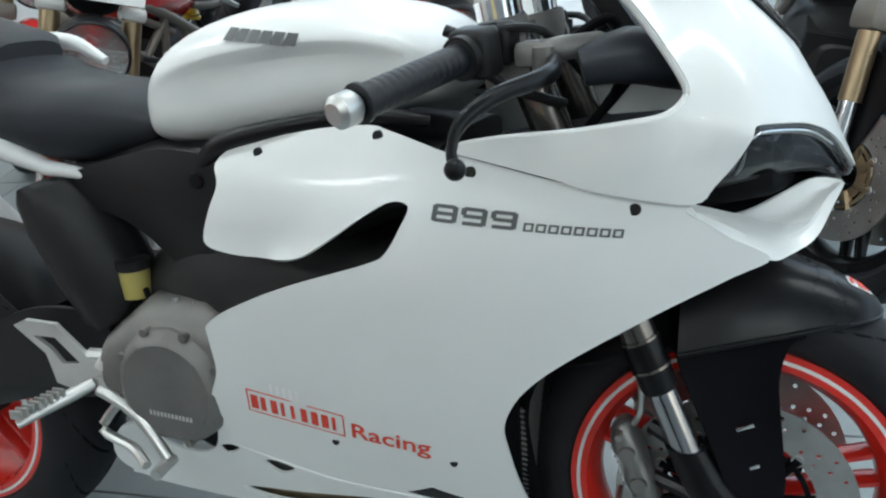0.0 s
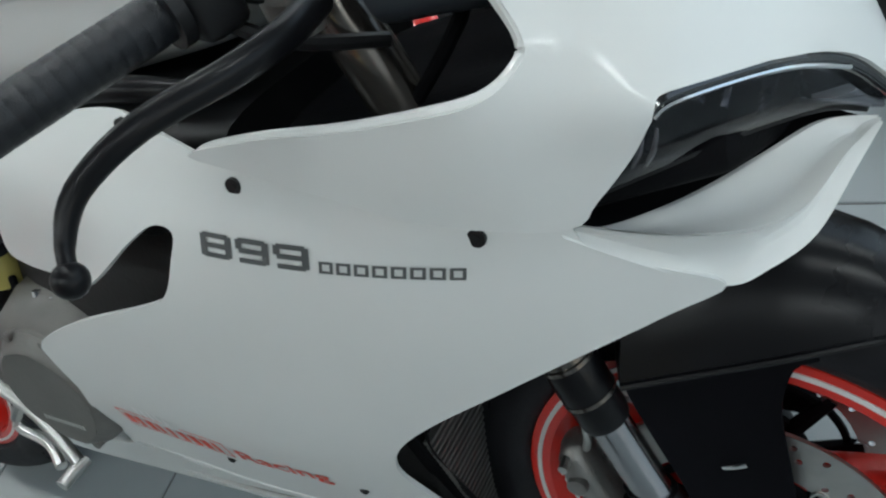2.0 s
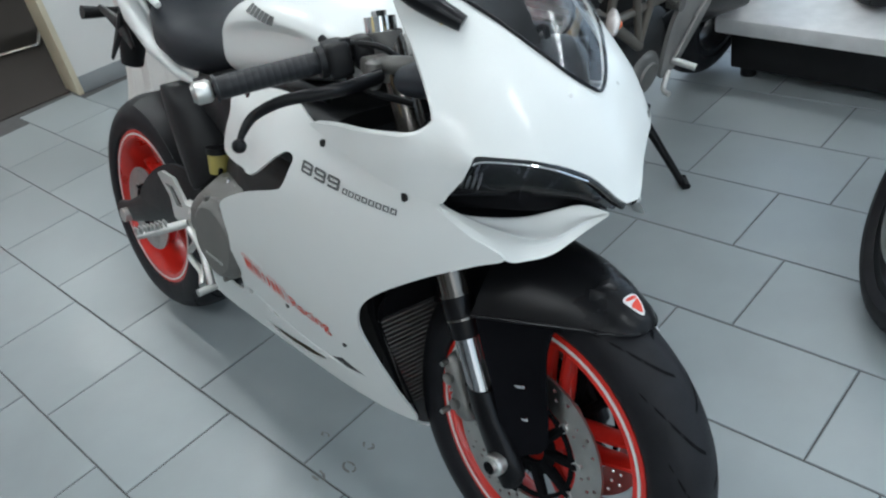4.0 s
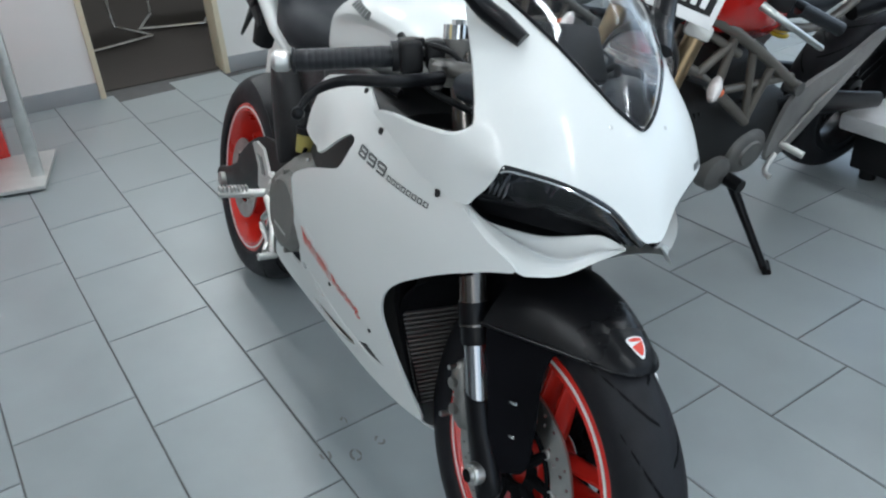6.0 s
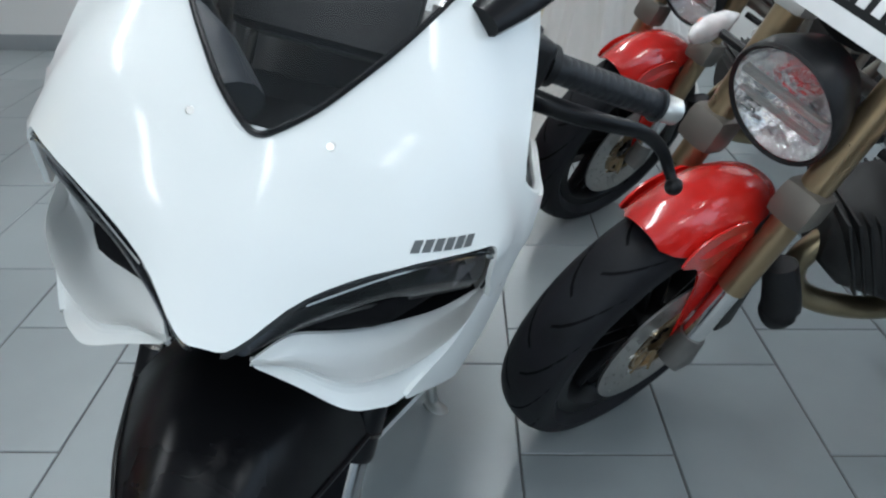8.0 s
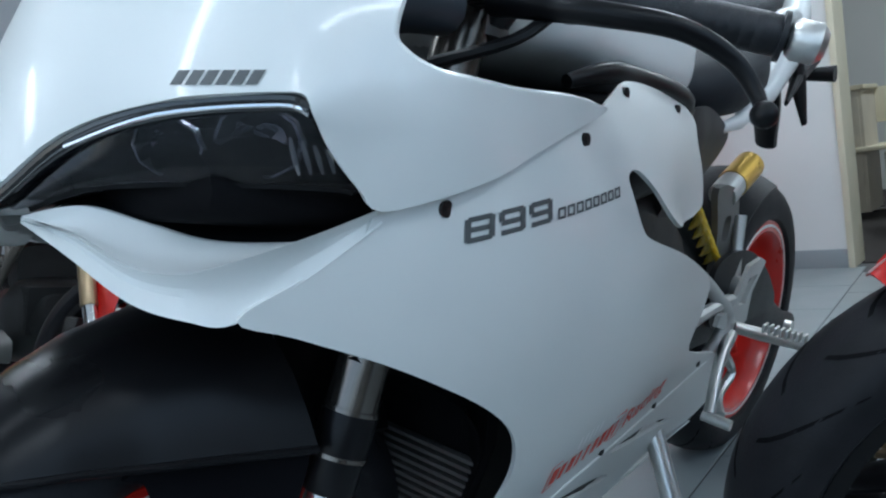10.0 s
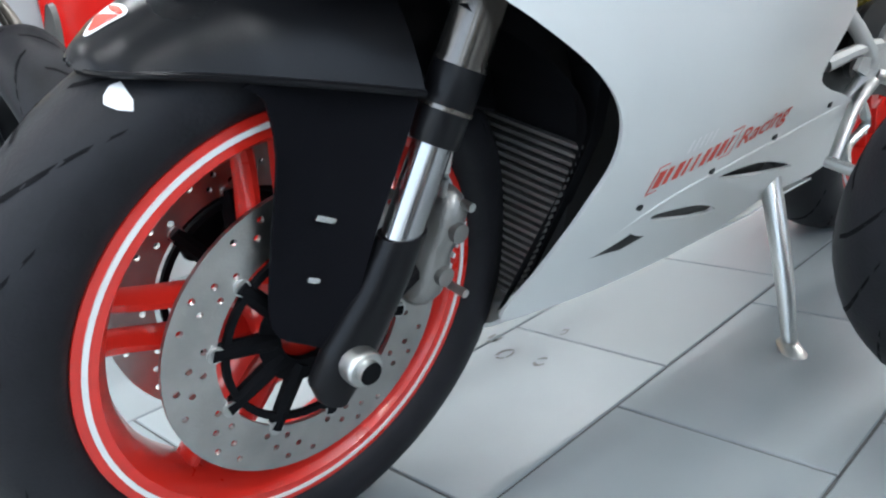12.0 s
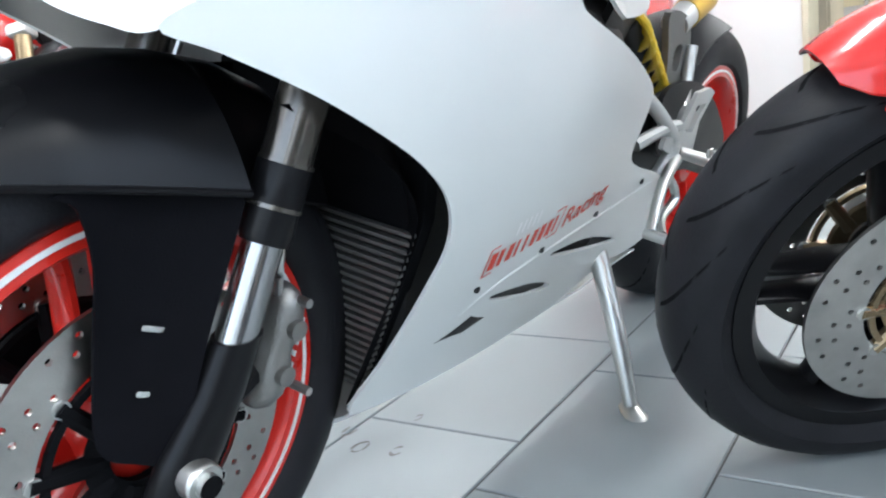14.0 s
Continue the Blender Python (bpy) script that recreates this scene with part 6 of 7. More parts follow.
    for s in (-1, 1):
        a, b = Vector((-0.295, s * 0.29, 0.967)), Vector((-0.35, s * 0.41, 0.935))
        P("grip", rod(bmesh.new(), a, b, 0.0175, 14), GRIP, bar, "", turn)
        bm = bmesh.new()
        box(bm, (-0.28, s * 0.24, 0.975), (0.05, 0.06, 0.045), 0.012)
        P("switch_block", bm, MATT_BLACK, bar, "", turn)
        bm = bmesh.new()
        tube(bm, [(-0.23, s * 0.2, 0.965), (-0.225, s * 0.25, 0.955), (-0.25, s * 0.32, 0.93), (-0.29, s * 0.385, 0.90)], [0.011, 0.009, 0.008, 0.0075], 10, 4)
        P("lever", bm, ALU, bar, "silver lever", turn)
        bm = bmesh.new()
        tube(bm, [(-0.27, s * 0.2, 0.98), (-0.25, s * 0.25, 1.08), (-0.26, s * 0.32, 1.12)], 0.007, 8, 4)
        box(bm, (-0.27, s * 0.35, 1.13), (0.03, 0.11, 0.07), 0.014)
        P("mirror", bm, MATT_BLACK, bar, "", turn)
    bm = bmesh.new()
    loft(bm, [[hc + Vector((-0.09, 0, 0.13)) + ax * d + side * (r * math.cos(t)) + upv * (r * 0.7 * math.sin(t)) for t in [2 * math.pi * j / 16 for j in range(16)]] for d, r in ((-0.03, 0.05), (0, 0.07), (0.02, 0.065))])
    P("instrument", bm, MATT_BLACK, bar, "", turn)
    # price card on the headlight
    bm = bmesh.new()
    box(bm, hc + Vector((-0.02, 0.03, 0.2)), (0.004, 0.17, 0.11), 0.001, Matrix.Rotation(radians(-30), 4, "Y"))
    card = P("price_card", bm, STICKER_WHITE, None, "white price card with a black field", turn)
    bm = bmesh.new()
    box(bm, hc + Vector((-0.017, 0.03, 0.197)), (0.003, 0.14, 0.05), 0.001, Matrix.Rotation(radians(-30), 4, "Y"))
    P("card_field", bm, MATT_BLACK, card, "", turn)
    for k in range(5):
        bm = bmesh.new()
        box(bm, hc + Vector((-0.0148, -0.02 + k * 0.024, 0.197)), (0.003, 0.014, 0.026), 0.001, Matrix.Rotation(radians(-30), 4, "Y"))
        P("card_mark", bm, STICKER_WHITE, card, "", turn)
    # trellis frame
    bars = [((-0.25, 0.05, 0.83), (-0.36, 0.13, 0.80), (-0.56, 0.165, 0.67), (-0.77, 0.15, 0.53)), ((-0.25, 0.05, 0.70), (-0.33, 0.12, 0.66), (-0.55, 0.165, 0.475)), ((-0.42, 0.145, 0.755), (-0.40, 0.145, 0.60)),
            ((-0.43, 0.145, 0.75), (-0.33, 0.125, 0.66)), ((-0.42, 0.15, 0.60), (-0.73, 0.155, 0.57)), ((-0.50, 0.155, 0.71), (-0.545, 0.165, 0.48)), ((-0.60, 0.165, 0.645), (-0.545, 0.165, 0.48)), ((-0.32, 0.11, 0.78), (-0.45, 0.15, 0.70))]
    for s in (-1, 1):
        for pts in bars:
            bm = bmesh.new()
            tube(bm, [(x, s * y, z) for x, y, z in pts], 0.0155 if len(pts) > 2 else 0.012, 12, 3 if len(pts) > 2 else 0)
            P("frame_tube", bm, FRAME_GREY, None, "bronze grey trellis frame tube", BACK)
        bm = rod(bmesh.new(), (-0.77, s * 0.13, 0.525), (-0.77, s * 0.175, 0.525), 0.022, 14)
        P("frame_bolt", bm, ENGINE, None, "", BACK)
    # engine
    bm = bmesh.new()
    loft(bm, [oval(x, 0, z, hw, h, 3.5, 24) for x, z, hw, h in ((-0.27, 0.43, 0.06, 0.05), (-0.31, 0.43, 0.1, 0.09), (-0.42, 0.42, 0.115, 0.12), (-0.48, 0.4, 0.14, 0.14), (-0.6, 0.36, 0.155, 0.13), (-0.74, 0.38, 0.15, 0.12), (-0.82, 0.4, 0.12, 0.08))])
    eng = P("engine", bm, ENGINE_DARK, None, "dark cast twin engine", BACK)
    bm = bmesh.new()
    loft(bm, [oval(x, 0, z, hw, h, 4, 20) for x, z, hw, h in ((-0.5, 0.56, 0.1, 0.09), (-0.6, 0.58, 0.11, 0.11), (-0.68, 0.56, 0.1, 0.09))])
    P("cylinder_head", bm, ENGINE_DARK, eng, "", BACK)
    for k in range(9):
        bm = bmesh.new()
        x = -0.30 - k * 0.018
        box(bm, (x, 0, 0.43), (0.005, 0.215, 0.17), 0.002, Matrix.Rotation(radians(20), 4, "Y"))
        P("cooling_fin", bm, ENGINE_DARK, eng, "", BACK)
    for s in (-1, 1):
        bm = bmesh.new()
        loft(bm, [[Vector((-0.625 + r * math.cos(t), s * y, 0.345 + r * 0.85 * math.sin(t))) for t in [2 * math.pi * j / 28 for j in range(28)]] for r, y in ((0.088, 0.12), (0.085, 0.155), (0.074, 0.166), (0.05, 0.17), (0.045, 0.178), (0.02, 0.18))])
        P("engine_cover", bm, ENGINE, eng, "grey cast engine cover", BACK)
        bm = bmesh.new()
        loft(bm, [[Vector((-0.51 + r * math.cos(t), s * y, 0.30 + r * math.sin(t))) for t in [2 * math.pi * j / 20 for j in range(20)]] for r, y in ((0.06, 0.12), (0.055, 0.16), (0.04, 0.168))])
        P("engine_cover", bm, ENGINE, eng, "", BACK)
    bm = bmesh.new()
    tube(bm, [(-0.29, 0.02, 0.42), (-0.25, 0.02, 0.36), (-0.27, 0.02, 0.29), (-0.36, 0.02, 0.25), (-0.5, 0.0, 0.235), (-0.8, -0.06, 0.27)], 0.024, 12, 5)
    P("exhaust_pipe", bm, BRONZE, eng, "dull exhaust pipe", BACK)
    bm = bmesh.new()
    tube(bm, [(-0.18, 0.1, 0.42), (-0.2, 0.11, 0.33), (-0.19, 0.1, 0.30)], [0.03, 0.036, 0.03], 14, 4)
    P("horn", bm, MATT_BLACK, eng, "", BACK)
    # tank, seat and tail
    bm = bmesh.new()
    loft(bm, [oval(x, 0, z, hw, h, 2.6, 32) for x, z, hw, h in ((-0.27, 0.86, 0.06, 0.05), (-0.30, 0.86, 0.12, 0.085), (-0.38, 0.86, 0.165, 0.12), (-0.48, 0.85, 0.175, 0.135), (-0.58, 0.82, 0.16, 0.14), (-0.66, 0.79, 0.125, 0.11), (-0.72, 0.77, 0.09, 0.06))])
    P("fuel_tank", bm, RED_TANK, None, "glossy red fuel tank", BACK)
    bm = bmesh.new()
    loft(bm, [oval(x, 0, z, hw, h, 2.8, 28) for x, z, hw, h in ((-0.66, 0.80, 0.09, 0.03), (-0.74, 0.775, 0.13, 0.05), (-0.88, 0.765, 0.15, 0.05), (-1.02, 0.80, 0.14, 0.055), (-1.2, 0.85, 0.11, 0.05), (-1.34, 0.88, 0.08, 0.035))])
    P("seat", bm, SEAT, None, "black vinyl seat")
    bm = bmesh.new()
    loft(bm, [oval(x, 0, z, hw, h, 2.6, 24) for x, z, hw, h in ((-1.0, 0.745, 0.1, 0.02), (-1.15, 0.78, 0.11, 0.035), (-1.35, 0.84, 0.08, 0.035), (-1.48, 0.88, 0.04, 0.015))])
    P("tail", bm, RED_TANK, None, "glossy red tail fairing")
    for s in (-1, 1):
        bm = bmesh.new()
        loft(bm, [[Vector((x, s * y + 0.02 * math.cos(t), z + h * math.sin(t))) for t in [2 * math.pi * j / 12 for j in range(12)]] for x, y, z, h in ((-0.74, 0.12, 0.42, 0.045), (-0.95, 0.125, 0.43, 0.05), (-1.2, 0.125, 0.37, 0.04), (-1.46, 0.125, 0.31, 0.03))])
        P("swingarm", bm, SATIN_BLACK, None, "black swingarm")
        out = [(-0.80, 0.30), (-0.83, 0.47), (-0.92, 0.53), (-1.06, 0.565), (-1.22, 0.635), (-1.24, 0.60), (-1.12, 0.49), (-1.0, 0.38), (-0.88, 0.29)]
        bm = sheet(bmesh.new(), lambda x, z, s=s: (x, s * 0.165, z), out, 0.04, 0.014 if s < 0 else -0.014)
        bracket = P("rest_bracket", bm, BRACKET, None, "grey cast footrest bracket")
        for q in range(3):
            bm = tube(bmesh.new(), [(-0.86 - 0.05 * q, s * 0.172, 0.34 + 0.05 * q), (-1.0 - 0.06 * q, s * 0.174, 0.47 + 0.035 * q)], [0.006, 0.004], 8)
            P("bracket_rib", bm, BRACKET, bracket)
        bm = bmesh.new()
        tube(bm, [(-0.86, s * 0.165, 0.33), (-0.88, s * 0.24, 0.32)], 0.012, 10)
        tube(bm, [(-0.84, s * 0.17, 0.30), (-0.78, s * 0.19, 0.27), (-0.77, s * 0.22, 0.265)], 0.009, 8, 3)
        P("footrest", bm, ALU_WHITE, None, "grey metal footrest")
        bm = bmesh.new()
        tube(bm, [(-1.08, s * 0.11, 0.70), (-1.2, s * 0.13, 0.735), (-1.42, s * 0.13, 0.79), (-1.46, s * 0.13, 0.80)], [0.03, 0.046, 0.046, 0.036], 16, 4)
        P("silencer", bm, SATIN_BLACK, None, "black silencer under the seat")
        bm = bmesh.new()
        tube(bm, [(-0.74, s * 0.1, 0.72), (-0.9, s * 0.12, 0.69), (-1.1, s * 0.11, 0.74), (-1.3, s * 0.08, 0.82)], 0.014, 10, 4)
        P("frame_tube", bm, FRAME_GREY)
    bm = bmesh.new()
    pts = [Vector((-0.90, -0.02, 0.70)).lerp(Vector((-0.96, -0.02, 0.60)), k / 64) + 0.024 * Vector((math.cos(k * math.pi / 6), math.sin(k * math.pi / 6), 0)) for k in range(65)]
    tube(bm, pts, 0.007, 8)
    P("shock_spring", bm, SPRING_YELLOW, None, "yellow rear spring")
    return root


NAKED_LEAN = radians(11)
NAKED = Matrix.Translation((-0.838, 0.618, 0.02)) @ Matrix.Rotation(radians(-86), 4, "Z") @ Matrix.Rotation(-NAKED_LEAN, 4, "X")
roadster = naked_motorcycle(NAKED, "red naked motorcycle with bronze trellis frame and round headlight")
foot_w = NAKED.inverted() @ Vector((-0.503, 1.283, 0.012))
bm = bmesh.new()
top = Vector((-0.63, 0.19, 0.265))
tube(bm, [top, top.lerp(foot_w, 0.5), foot_w], [0.017, 0.013, 0.012], 12)
tube(bm, [foot_w + Vector((-0.015, -0.012, 0.004)), foot_w + Vector((0.01, 0.02, 0.0))], [0.017, 0.014], 10)
rod(bm, top + Vector((0, -0.03, 0.01)), top + Vector((0, 0.03, 0.01)), 0.022, 12)
part("side_stand", bm, SATIN_BLACK, roadster, "black side stand")
for x, y, deg in ((-1.82, 0.66, -85), (-2.9, 1.65, -88)):
    copy_thing(roadster, Matrix.Translation((x, y, 0.02)) @ Matrix.Rotation(radians(deg), 4, "Z") @ Matrix.Rotation(-NAKED_LEAN, 4, "X"))

# ---- other things in the showroom ----
# table under a floor-length white cloth
def covered_table(x, y, turn):
    ob = thing("covered_table", "tall round bistro table under a gathered white stretch cloth", "table", m=pose(x, y, 0, 0, 0, turn))
    rings = []
    for z, k, p in ((0.0, 1.0, 0.05), (0.03, 0.97, 0.05), (0.25, 0.78, 0.04), (0.5, 0.62, 0.03), (0.75, 0.58, 0.022), (0.95, 0.72, 0.014), (1.06, 0.94, 0.004), (1.08, 0.96, 0.0), (1.09, 0.93, 0.0)):
        ring = []
        for j in range(120):
            a = 2 * math.pi * j / 120
            f = k + p * (math.sin(13 * a) + 0.5 * math.sin(29 * a + 1))
            ring.append(Vector((0.4 * math.cos(a) * f, 0.4 * math.sin(a) * f, z)))
        rings.append(ring)
    part("tablecloth", loft(bmesh.new(), rings), CLOTH, ob, "white cloth falling in folds")
    return ob


covered_table(-2.6, 0.78, 10)

# low sideboard beyond the doorway with small ornaments
side = thing("sideboard", "pale beech sideboard beyond the doorway", "sideboard", m=pose(-5.6, -0.95, 0.006))
bm = bmesh.new()
box(bm, (0, 0, 0.45), (0.4, 1.1, 0.8), 0.006)
part("body", bm, BEECH, side)
bm = bmesh.new()
box(bm, (0, 0, 0.865), (0.44, 1.14, 0.03), 0.006)
part("top", bm, JAMB, side)
for k in range(2):
    bm = bmesh.new()
    box(bm, (0.205, -0.27 + k * 0.54, 0.45), (0.016, 0.52, 0.7), 0.003)
    part("cabinet_door", bm, BEECH, side)
tree = thing("ornament_tree", "small green Christmas tree ornament on the sideboard", "ornament", m=pose(-5.55, -0.8, 0.887))
bm = bmesh.new()
rng_t = random.Random(3)
for k in range(150):
    a, h = rng_t.uniform(0, 6.28), rng_t.uniform(0.02, 0.26)
    r = 0.09 * (1 - h / 0.28)
    p = Vector((r * math.cos(a), r * math.sin(a), h))
    tube(bm, [p * 0.6 + Vector((0, 0, h * 0.4)), p, p + Vector((0.02 * math.cos(a), 0.02 * math.sin(a), -0.012))], [0.004, 0.003, 0.001], 4, cap=False)
PINE = surface("pine_green", (0.05, 0.11, 0.05), 0.7)
tagged(part("needles", bm, PINE, tree), kind="stuff")
bm = rod(bmesh.new(), (0, 0, 0), (0, 0, 0.25), 0.006, 8, 0.002)
part("trunk", bm, BEECH, tree)

# poster stand with an aluminium frame
POSTER_RED = surface("red_poster_print", (0.5, 0.05, 0.03), 0.4, 0, 0, 0.4, 6)
POSTER_DARK = surface("dark_poster_print", (0.12, 0.1, 0.1), 0.4, 0, 0, 0.6, 9)
st = thing("poster_stand", "aluminium poster stand with a red and white print", "poster stand", m=pose(-2.78, -0.55, 0, 0, 0, -12))
for y in (-0.42, 0.0):
    bm = bmesh.new()
    box(bm, (0, y, 0.75), (0.03, 0.05, 1.46), 0.006, Matrix.Rotation(radians(-7), 4, "Y"))
    part("post", bm, ALU, st)
bm = bmesh.new()
box(bm, (0, -0.21, 0.02), (0.42, 0.5, 0.018), 0.004)
part("foot_plate", bm, ALU_WHITE, st)
bm = bmesh.new()
box(bm, (-0.0, -0.21, 0.95), (0.008, 0.37, 1.0), 0.002, Matrix.Rotation(radians(-7), 4, "Y"))
part("poster", bm, STICKER_WHITE, st)
for z, h, mat in ((1.2, 0.3, POSTER_RED), (0.88, 0.26, POSTER_DARK), (0.6, 0.2, POSTER_RED)):
    bm = bmesh.new()
    box(bm, (0.0075 - (z - 0.95) * 0.123, -0.21, z), (0.003, 0.33, h), 0.001, Matrix.Rotation(radians(-7), 4, "Y"))
    part("print", bm, mat, st)

# red fire-red display cabinet and boxes by the wall
cab = thing("tool_cabinet", "tall red metal tool cabinet against the white wall", "cabinet", m=pose(-3.2, -0.9, 0))
bm = bmesh.new()
box(bm, (0, 0, 0.5), (0.4, 0.5, 0.96), 0.012)
part("body", bm, RED_TANK, cab)
for k in range(4):
    bm = bmesh.new()
    box(bm, (0.206, 0, 0.15 + k * 0.23), (0.014, 0.46, 0.2), 0.005)
    d = part("drawer", bm, RED_TANK, cab)
    bm = bmesh.new()
    box(bm, (0.222, 0, 0.2 + k * 0.23), (0.016, 0.3, 0.018), 0.005)
    part("handle", bm, ALU, d)

# low display platform behind the roadsters
plat = thing("display_platform", "white-topped display platform on a black base", "platform", m=pose(-0.46, 3.0, 0))
bm = bmesh.new()
box(bm, (0, 0, 0.22), (0.74, 2.0, 0.06), 0.012)
part("top", bm, STICKER_WHITE, plat)
bm = bmesh.new()
box(bm, (0, 0, 0.115), (0.66, 1.9, 0.15), 0.01)
part("base", bm, MATT_BLACK, plat)
for x in (-0.28, 0.28):
    for y in (-0.9, 0.9):
        part("foot", rod(bmesh.new(), (x, y, 0), (x, y, 0.06), 0.03, 12), MATT_BLACK, plat)

# motorcycle on the platform and the ones behind the camera's side
copy_thing(roadster, Matrix.Translation((-0.46, 2.32, 0.25)) @ Matrix.Rotation(radians(-86), 4, "Z") @ Matrix.Rotation(radians(-3), 4, "X"))


# red sports motorcycles on the far side, seen past the white nose
def red_sports(m, label):
    root = thing("red_sports_motorcycle", label, "motorcycle", m=m)
    P = lambda name, bm, mat, par=None, lab="": part(name, bm, mat, par or root, lab)
    wheel(root, (0, 0, 0.30), 0.30, 0.06, 0.045, None, False, SATIN_BLACK, False, "black alloy wheel")
    wheel(root, (-1.42, 0, 0.315), 0.315, 0.09, 0.078, None, True, SATIN_BLACK, False, "black alloy wheel")
    net = []
    for a in np.linspace(radians(40), radians(135), 16):
        net.append([Vector((0.335 * math.cos(a), 0.07 * c, 0.30 + (0.335 - 0.03 * abs(c) ** 2.5) * math.sin(a))) for c in np.linspace(-1, 1, 11)])
    P("front_mudguard", skin(bmesh.new(), net, 0.003, (0, 0, 0.3)), RED_TANK, None, "glossy red mudguard")
    for s in (-1, 1):
        P("fork_leg", rod(bmesh.new(), (0, s * 0.11, 0.3), (-0.27, s * 0.11, 0.95), 0.026, 16), FORK_GOLD, None, "bronze fork leg")
        out = [(-0.62, 0.80), (-0.3, 0.82), (-0.05, 0.78), (0.03, 0.70), (-0.15, 0.6), (-0.28, 0.45), (-0.25, 0.25), (-0.6, 0.22), (-0.85, 0.28), (-0.75, 0.45), (-0.6, 0.62)]
        bm = sheet(bmesh.new(), lambda x, z, s=s: (x, s * side_y(x, z), z), out, 0.03, 0.005 if s < 0 else -0.005)
        P("side_fairing", bm, SATIN_BLACK, None, "black side fairing")
        bm = bmesh.new()
        tube(bm, [(-0.27, s * 0.12, 0.94), (-0.37, s * 0.38, 0.9)], 0.016, 12)
        P("grip", bm, GRIP)
        bm = bmesh.new()
        box(bm, (0.05, s * 0.09, 0.80), (0.02, 0.1, 0.05), 0.01, Matrix.Rotation(radians(-40), 4, "Y"))
        P("headlight", bm, REFLECTOR, None, "bright headlight")
        bm = bmesh.new()
        tube(bm, [(-0.08, s * 0.14, 1.0), (-0.16, s * 0.24, 1.08)], 0.01, 8)
        box(bm, (-0.18, s * 0.29, 1.1), (0.04, 0.14, 0.07), 0.015)
        P("mirror", bm, MATT_BLACK)
    right = [nose_uv(*p) for p in LAMP_TOP + NOSE_SIDE + SCREEN_EDGE]
    loop = [(0, 0.779)] + right + [(0, 0.925)] + [(-u, v) for u, v in reversed(right)]
    P("nose_fairing", sheet(bmesh.new(), nose_place, loop, 0.03, -0.005), RED_TANK, None, "glossy red nose fairing")
    bm = bmesh.new()
    loft(bm, [oval(x, 0, z, hy, hz, 3, 20) for x, z, hy, hz in ((0.07, 0.76, 0.05, 0.02), (-0.06, 0.76, 0.17, 0.06), (-0.3, 0.6, 0.15, 0.2), (-0.6, 0.5, 0.15, 0.24), (-0.9, 0.5, 0.12, 0.16))])
    P("engine", bm, ENGINE_DARK)
    bm = bmesh.new()
    loft(bm, [tank_ring(x, a, b, w, 2.9, 0) for x, a, b, w, d in TANK])
    P("fuel_tank", bm, RED_TANK, None, "glossy red fuel tank")
    bm = bmesh.new()
    loft(bm, [oval(x, 0, z, w, h, 2.8, 24) for x, z, w, h in ((-0.83, 0.84, 0.08, 0.03), (-1.0, 0.85, 0.14, 0.06), (-1.2, 0.93, 0.11, 0.06), (-1.45, 1.02, 0.05, 0.03))])
    P("seat", bm, SEAT, None, "black vinyl seat")
    bm = bmesh.new()
    tube(bm, [(-0.9, 0.0, 0.45), (-1.15, 0.0, 0.43), (-1.43, 0.0, 0.32)], [0.08, 0.07, 0.05], 12, 3)
    P("swingarm", bm, SATIN_BLACK)
    bm = bmesh.new()
    tube(bm, [(-0.75, 0.14, 0.3), (-0.72, 0.25, 0.06)], 0.012, 10)
    P("side_stand", bm, SATIN_BLACK)
    return root


red_sports(Matrix.Translation((-1.75, -1.75, 0)) @ Matrix.Rotation(radians(70), 4, "Z") @ Matrix.Rotation(-0.16, 4, "X"), "red and black faired sports motorcycle on its side stand")
copy_thing(roadster, Matrix.Translation((-0.68, -1.55, 0.02)) @ Matrix.Rotation(radians(78), 4, "Z") @ Matrix.Rotation(-NAKED_LEAN, 4, "X"))
dark_bike = copy_thing(roadster, Matrix.Translation((-0.3, -2.55, 0.02)) @ Matrix.Rotation(radians(-94), 4, "Z") @ Matrix.Rotation(-NAKED_LEAN, 4, "X"))
tagged(dark_bike, "black naked motorcycle with bronze fork on its side stand", "motorcycle", "naked motorcycles")
for piece in dark_bike.children_recursive:
    if piece.type == "MESH" and piece.data.materials and piece.data.materials[0] in (RED_TANK, SPRING_YELLOW):
        piece.data = piece.data.copy()
        piece.data.materials[0] = SATIN_BLACK
copy_thing(dark_bike, Matrix.Translation((0.16, 1.06, 0.02)) @ Matrix.Rotation(radians(-94), 4, "Z") @ Matrix.Rotation(-NAKED_LEAN, 4, "X"))
sign = thing("wall_board", "red and grey display board on the wall", "board", m=pose(-1.12, ROOM_Y0 + 0.02, 0.95))
bm = bmesh.new()
box(bm, (0, 0, 0), (0.4, 0.03, 0.9), 0.006)
part("panel", bm, RED_TANK, sign)
banner = thing("yellow_banner", "yellow and orange wall banner", "banner", m=pose(-0.35, ROOM_Y0 + 0.02, 1.75))
bm = bmesh.new()
box(bm, (0, 0, 0), (1.1, 0.02, 0.9), 0.004)
part("panel", bm, surface("yellow_print", (0.75, 0.58, 0.22), 0.6), banner)
bm = bmesh.new()
box(bm, (0, 0.012, -0.28), (1.0, 0.01, 0.25), 0.003)
part("stripe", bm, surface("orange_print", (0.65, 0.16, 0.04), 0.6), banner)

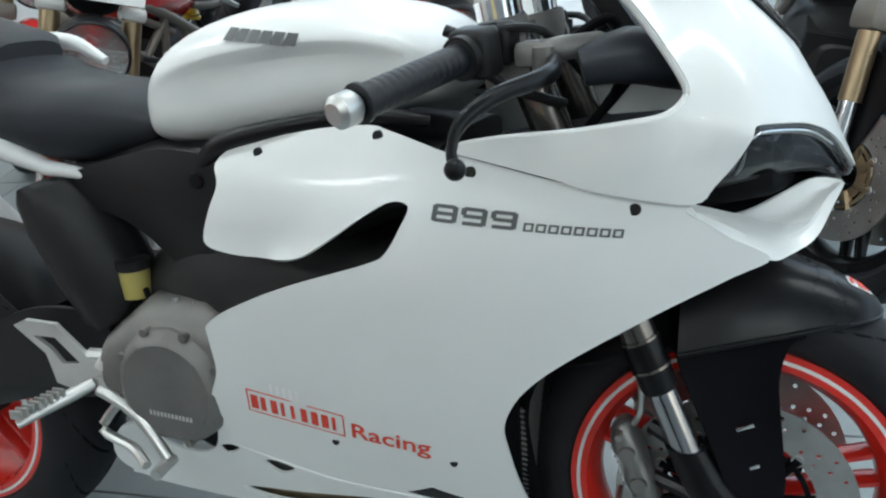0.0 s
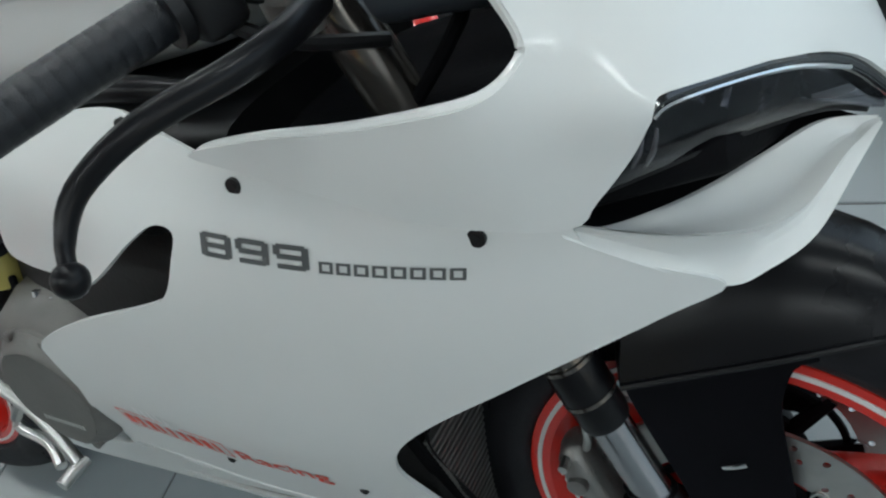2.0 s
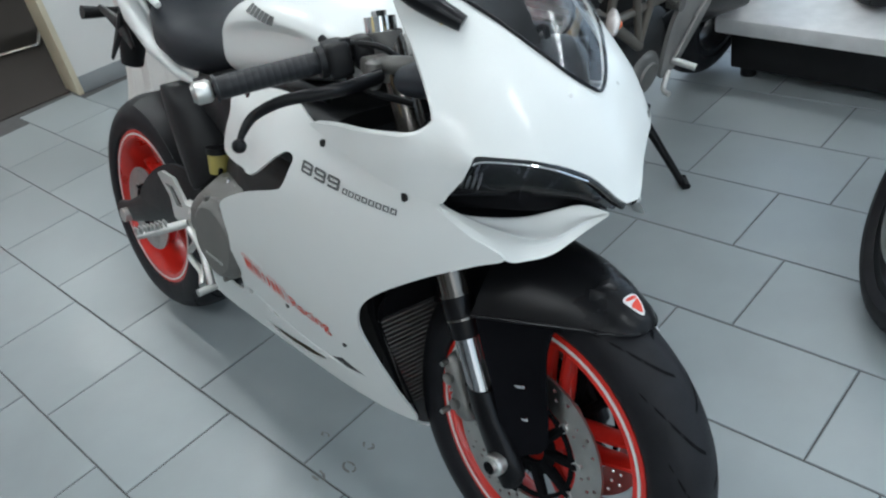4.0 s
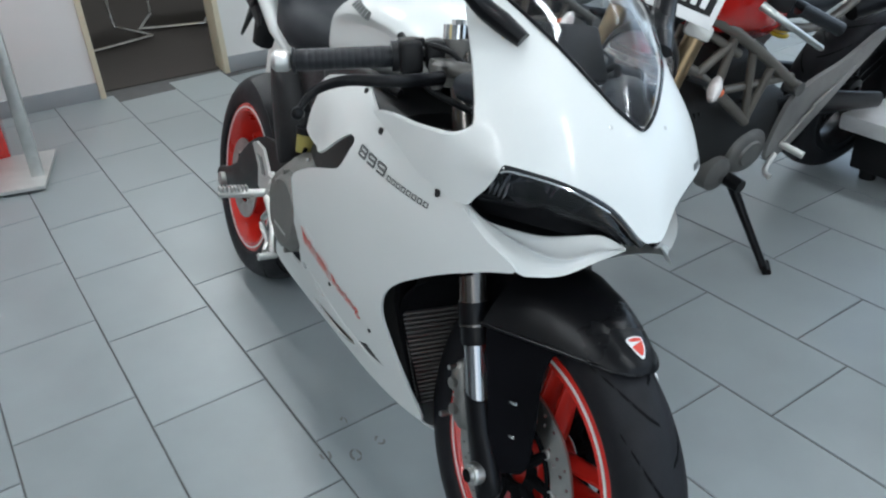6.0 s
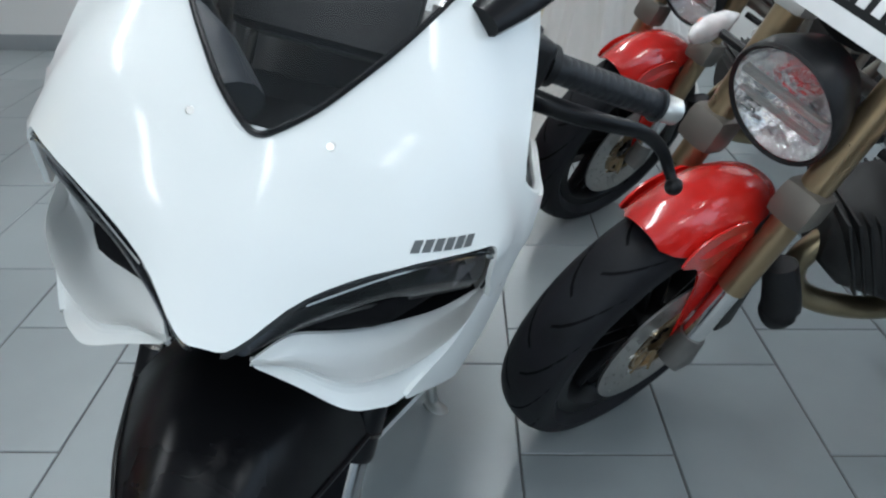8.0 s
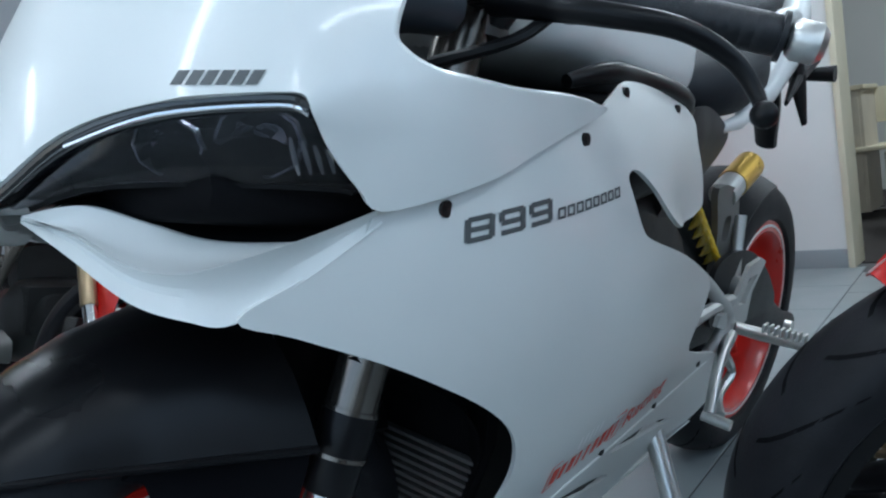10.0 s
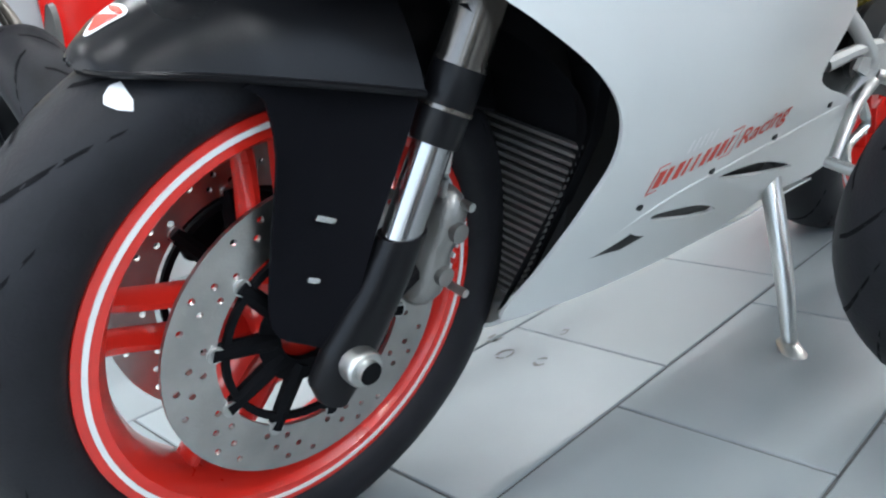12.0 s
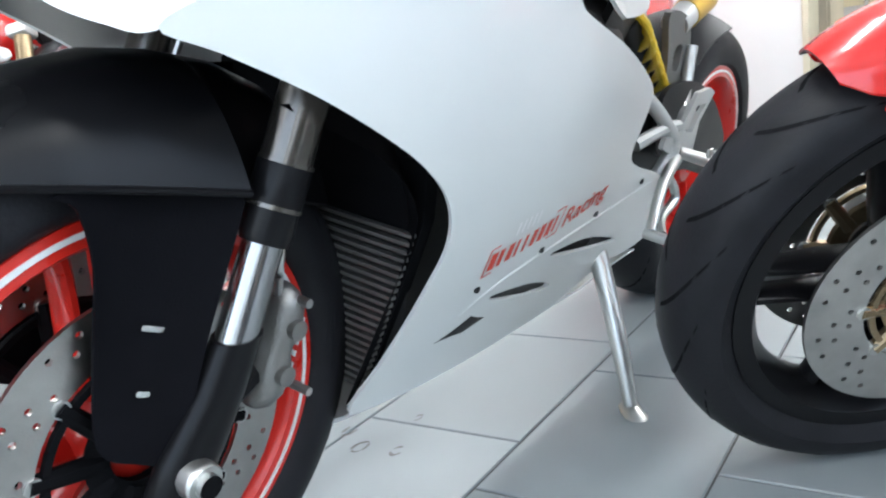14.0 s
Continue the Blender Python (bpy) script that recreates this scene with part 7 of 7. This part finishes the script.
# ---- the tiled floor, piece by piece ----
bm = bmesh.new()
box(bm, ((ROOM_X0 + ROOM_X1) / 2, (ROOM_Y0 + ROOM_Y1) / 2, -0.033), (ROOM_X1 - ROOM_X0 + 0.3, ROOM_Y1 - ROOM_Y0 + 0.3, 0.06))
floor = tagged(part("floor", bm, GROUT, None, smooth=False), "blue-grey rectangular floor tiles in staggered rows, dark joints", "floor", kind="structure")
TILE_L, TILE_W, SLOPE = 0.447, 0.305, math.atan2(0.067, 0.884)
ORIGIN = Vector((-0.571, -0.163, 0))
AXIS, ACROSS = Vector((math.cos(SLOPE), math.sin(SLOPE), 0)), Vector((-math.sin(SLOPE), math.cos(SLOPE), 0))


def tile_mesh():
    bm = bmesh.new()
    h, t, c = 0.0022, 0.0, 0.0016
    x, y = TILE_L / 2 - h, TILE_W / 2 - h
    low = [bm.verts.new((a * x, b * y, -0.006)) for a, b in ((-1, -1), (1, -1), (1, 1), (-1, 1))]
    mid = [bm.verts.new((a * x, b * y, -c)) for a, b in ((-1, -1), (1, -1), (1, 1), (-1, 1))]
    top = [bm.verts.new((a * (x - c), b * (y - c), t)) for a, b in ((-1, -1), (1, -1), (1, 1), (-1, 1))]
    for p, q in ((low, mid), (mid, top)):
        for j in range(4):
            bm.faces.new((p[j], p[(j + 1) % 4], q[(j + 1) % 4], q[j]))
    bm.faces.new(top)
    me = bpy.data.meshes.new("tile")
    bm.to_mesh(me)
    bm.free()
    me.materials.append(TILE)
    return me


tile_me = tile_mesh()
spots = []
for row in range(-14, 16):
    phase = -0.30 if row % 2 else 0.0
    for k in range(-11, 12):
        c = ORIGIN + AXIS * (phase + (k + 0.5) * TILE_L) + ACROSS * ((row + 0.5) * TILE_W)
        if ROOM_X0 - 0.1 < c.x < ROOM_X1 + 0.1 and ROOM_Y0 - 0.1 < c.y < ROOM_Y1 + 0.1:
            spots.append(c)
spots.sort(key=lambda c: (c - Vector((-0.9, 0.4, 0))).length)
rng = random.Random(5)
rest_v, rest_f = [], []
turn = Matrix.Rotation(SLOPE, 4, "Z")
for i, c in enumerate(spots):
    m = Matrix.Translation(c + Vector((0, 0, rng.uniform(-0.0004, 0.0003)))) @ turn
    if i < 290:
        ob = new("tile", tile_me)
        ob.parent = floor
        ob.matrix_local = m
    else:
        base = len(rest_v)
        rest_v += [m @ v.co for v in tile_me.vertices]
        rest_f += [[base + j for j in p.vertices] for p in tile_me.polygons]
me = bpy.data.meshes.new("tile_rest")
me.from_pydata(rest_v, [], rest_f)
me.materials.append(TILE)
far = new("tile_field", me)
far.parent = floor
tagged(far, "blue-grey floor tiles farther off", kind="stuff")

# dark scuffs left on the tiles
SCUFF = surface("grey_scuff", (0.19, 0.19, 0.18), 0.7, 0, 0, 0.3, 60)
rng_s = random.Random(11)
for x, y, w in ((-0.475, -0.098, 0.026), (-0.515, -0.16, 0.024), (-0.6, -0.075, 0.016), (-0.49, -0.03, 0.02)):
    bm = bmesh.new()
    for k in range(5):
        a0, r = rng_s.uniform(0, 6.28), w * rng_s.uniform(0.6, 1.0)
        arc = [a0 + 0.28 * j for j in range(6)]
        rows = [[bm.verts.new((x + q * r * math.cos(a), y + q * r * 0.6 * math.sin(a), 0.0009)) for a in arc] for q in (1.0, 0.80 - 0.05 * k)]
        for j in range(5):
            bm.faces.new((rows[0][j], rows[0][j + 1], rows[1][j + 1], rows[1][j]))
    part("scuff_mark", bm, SCUFF, floor, "dark grey scuff on the tiles")
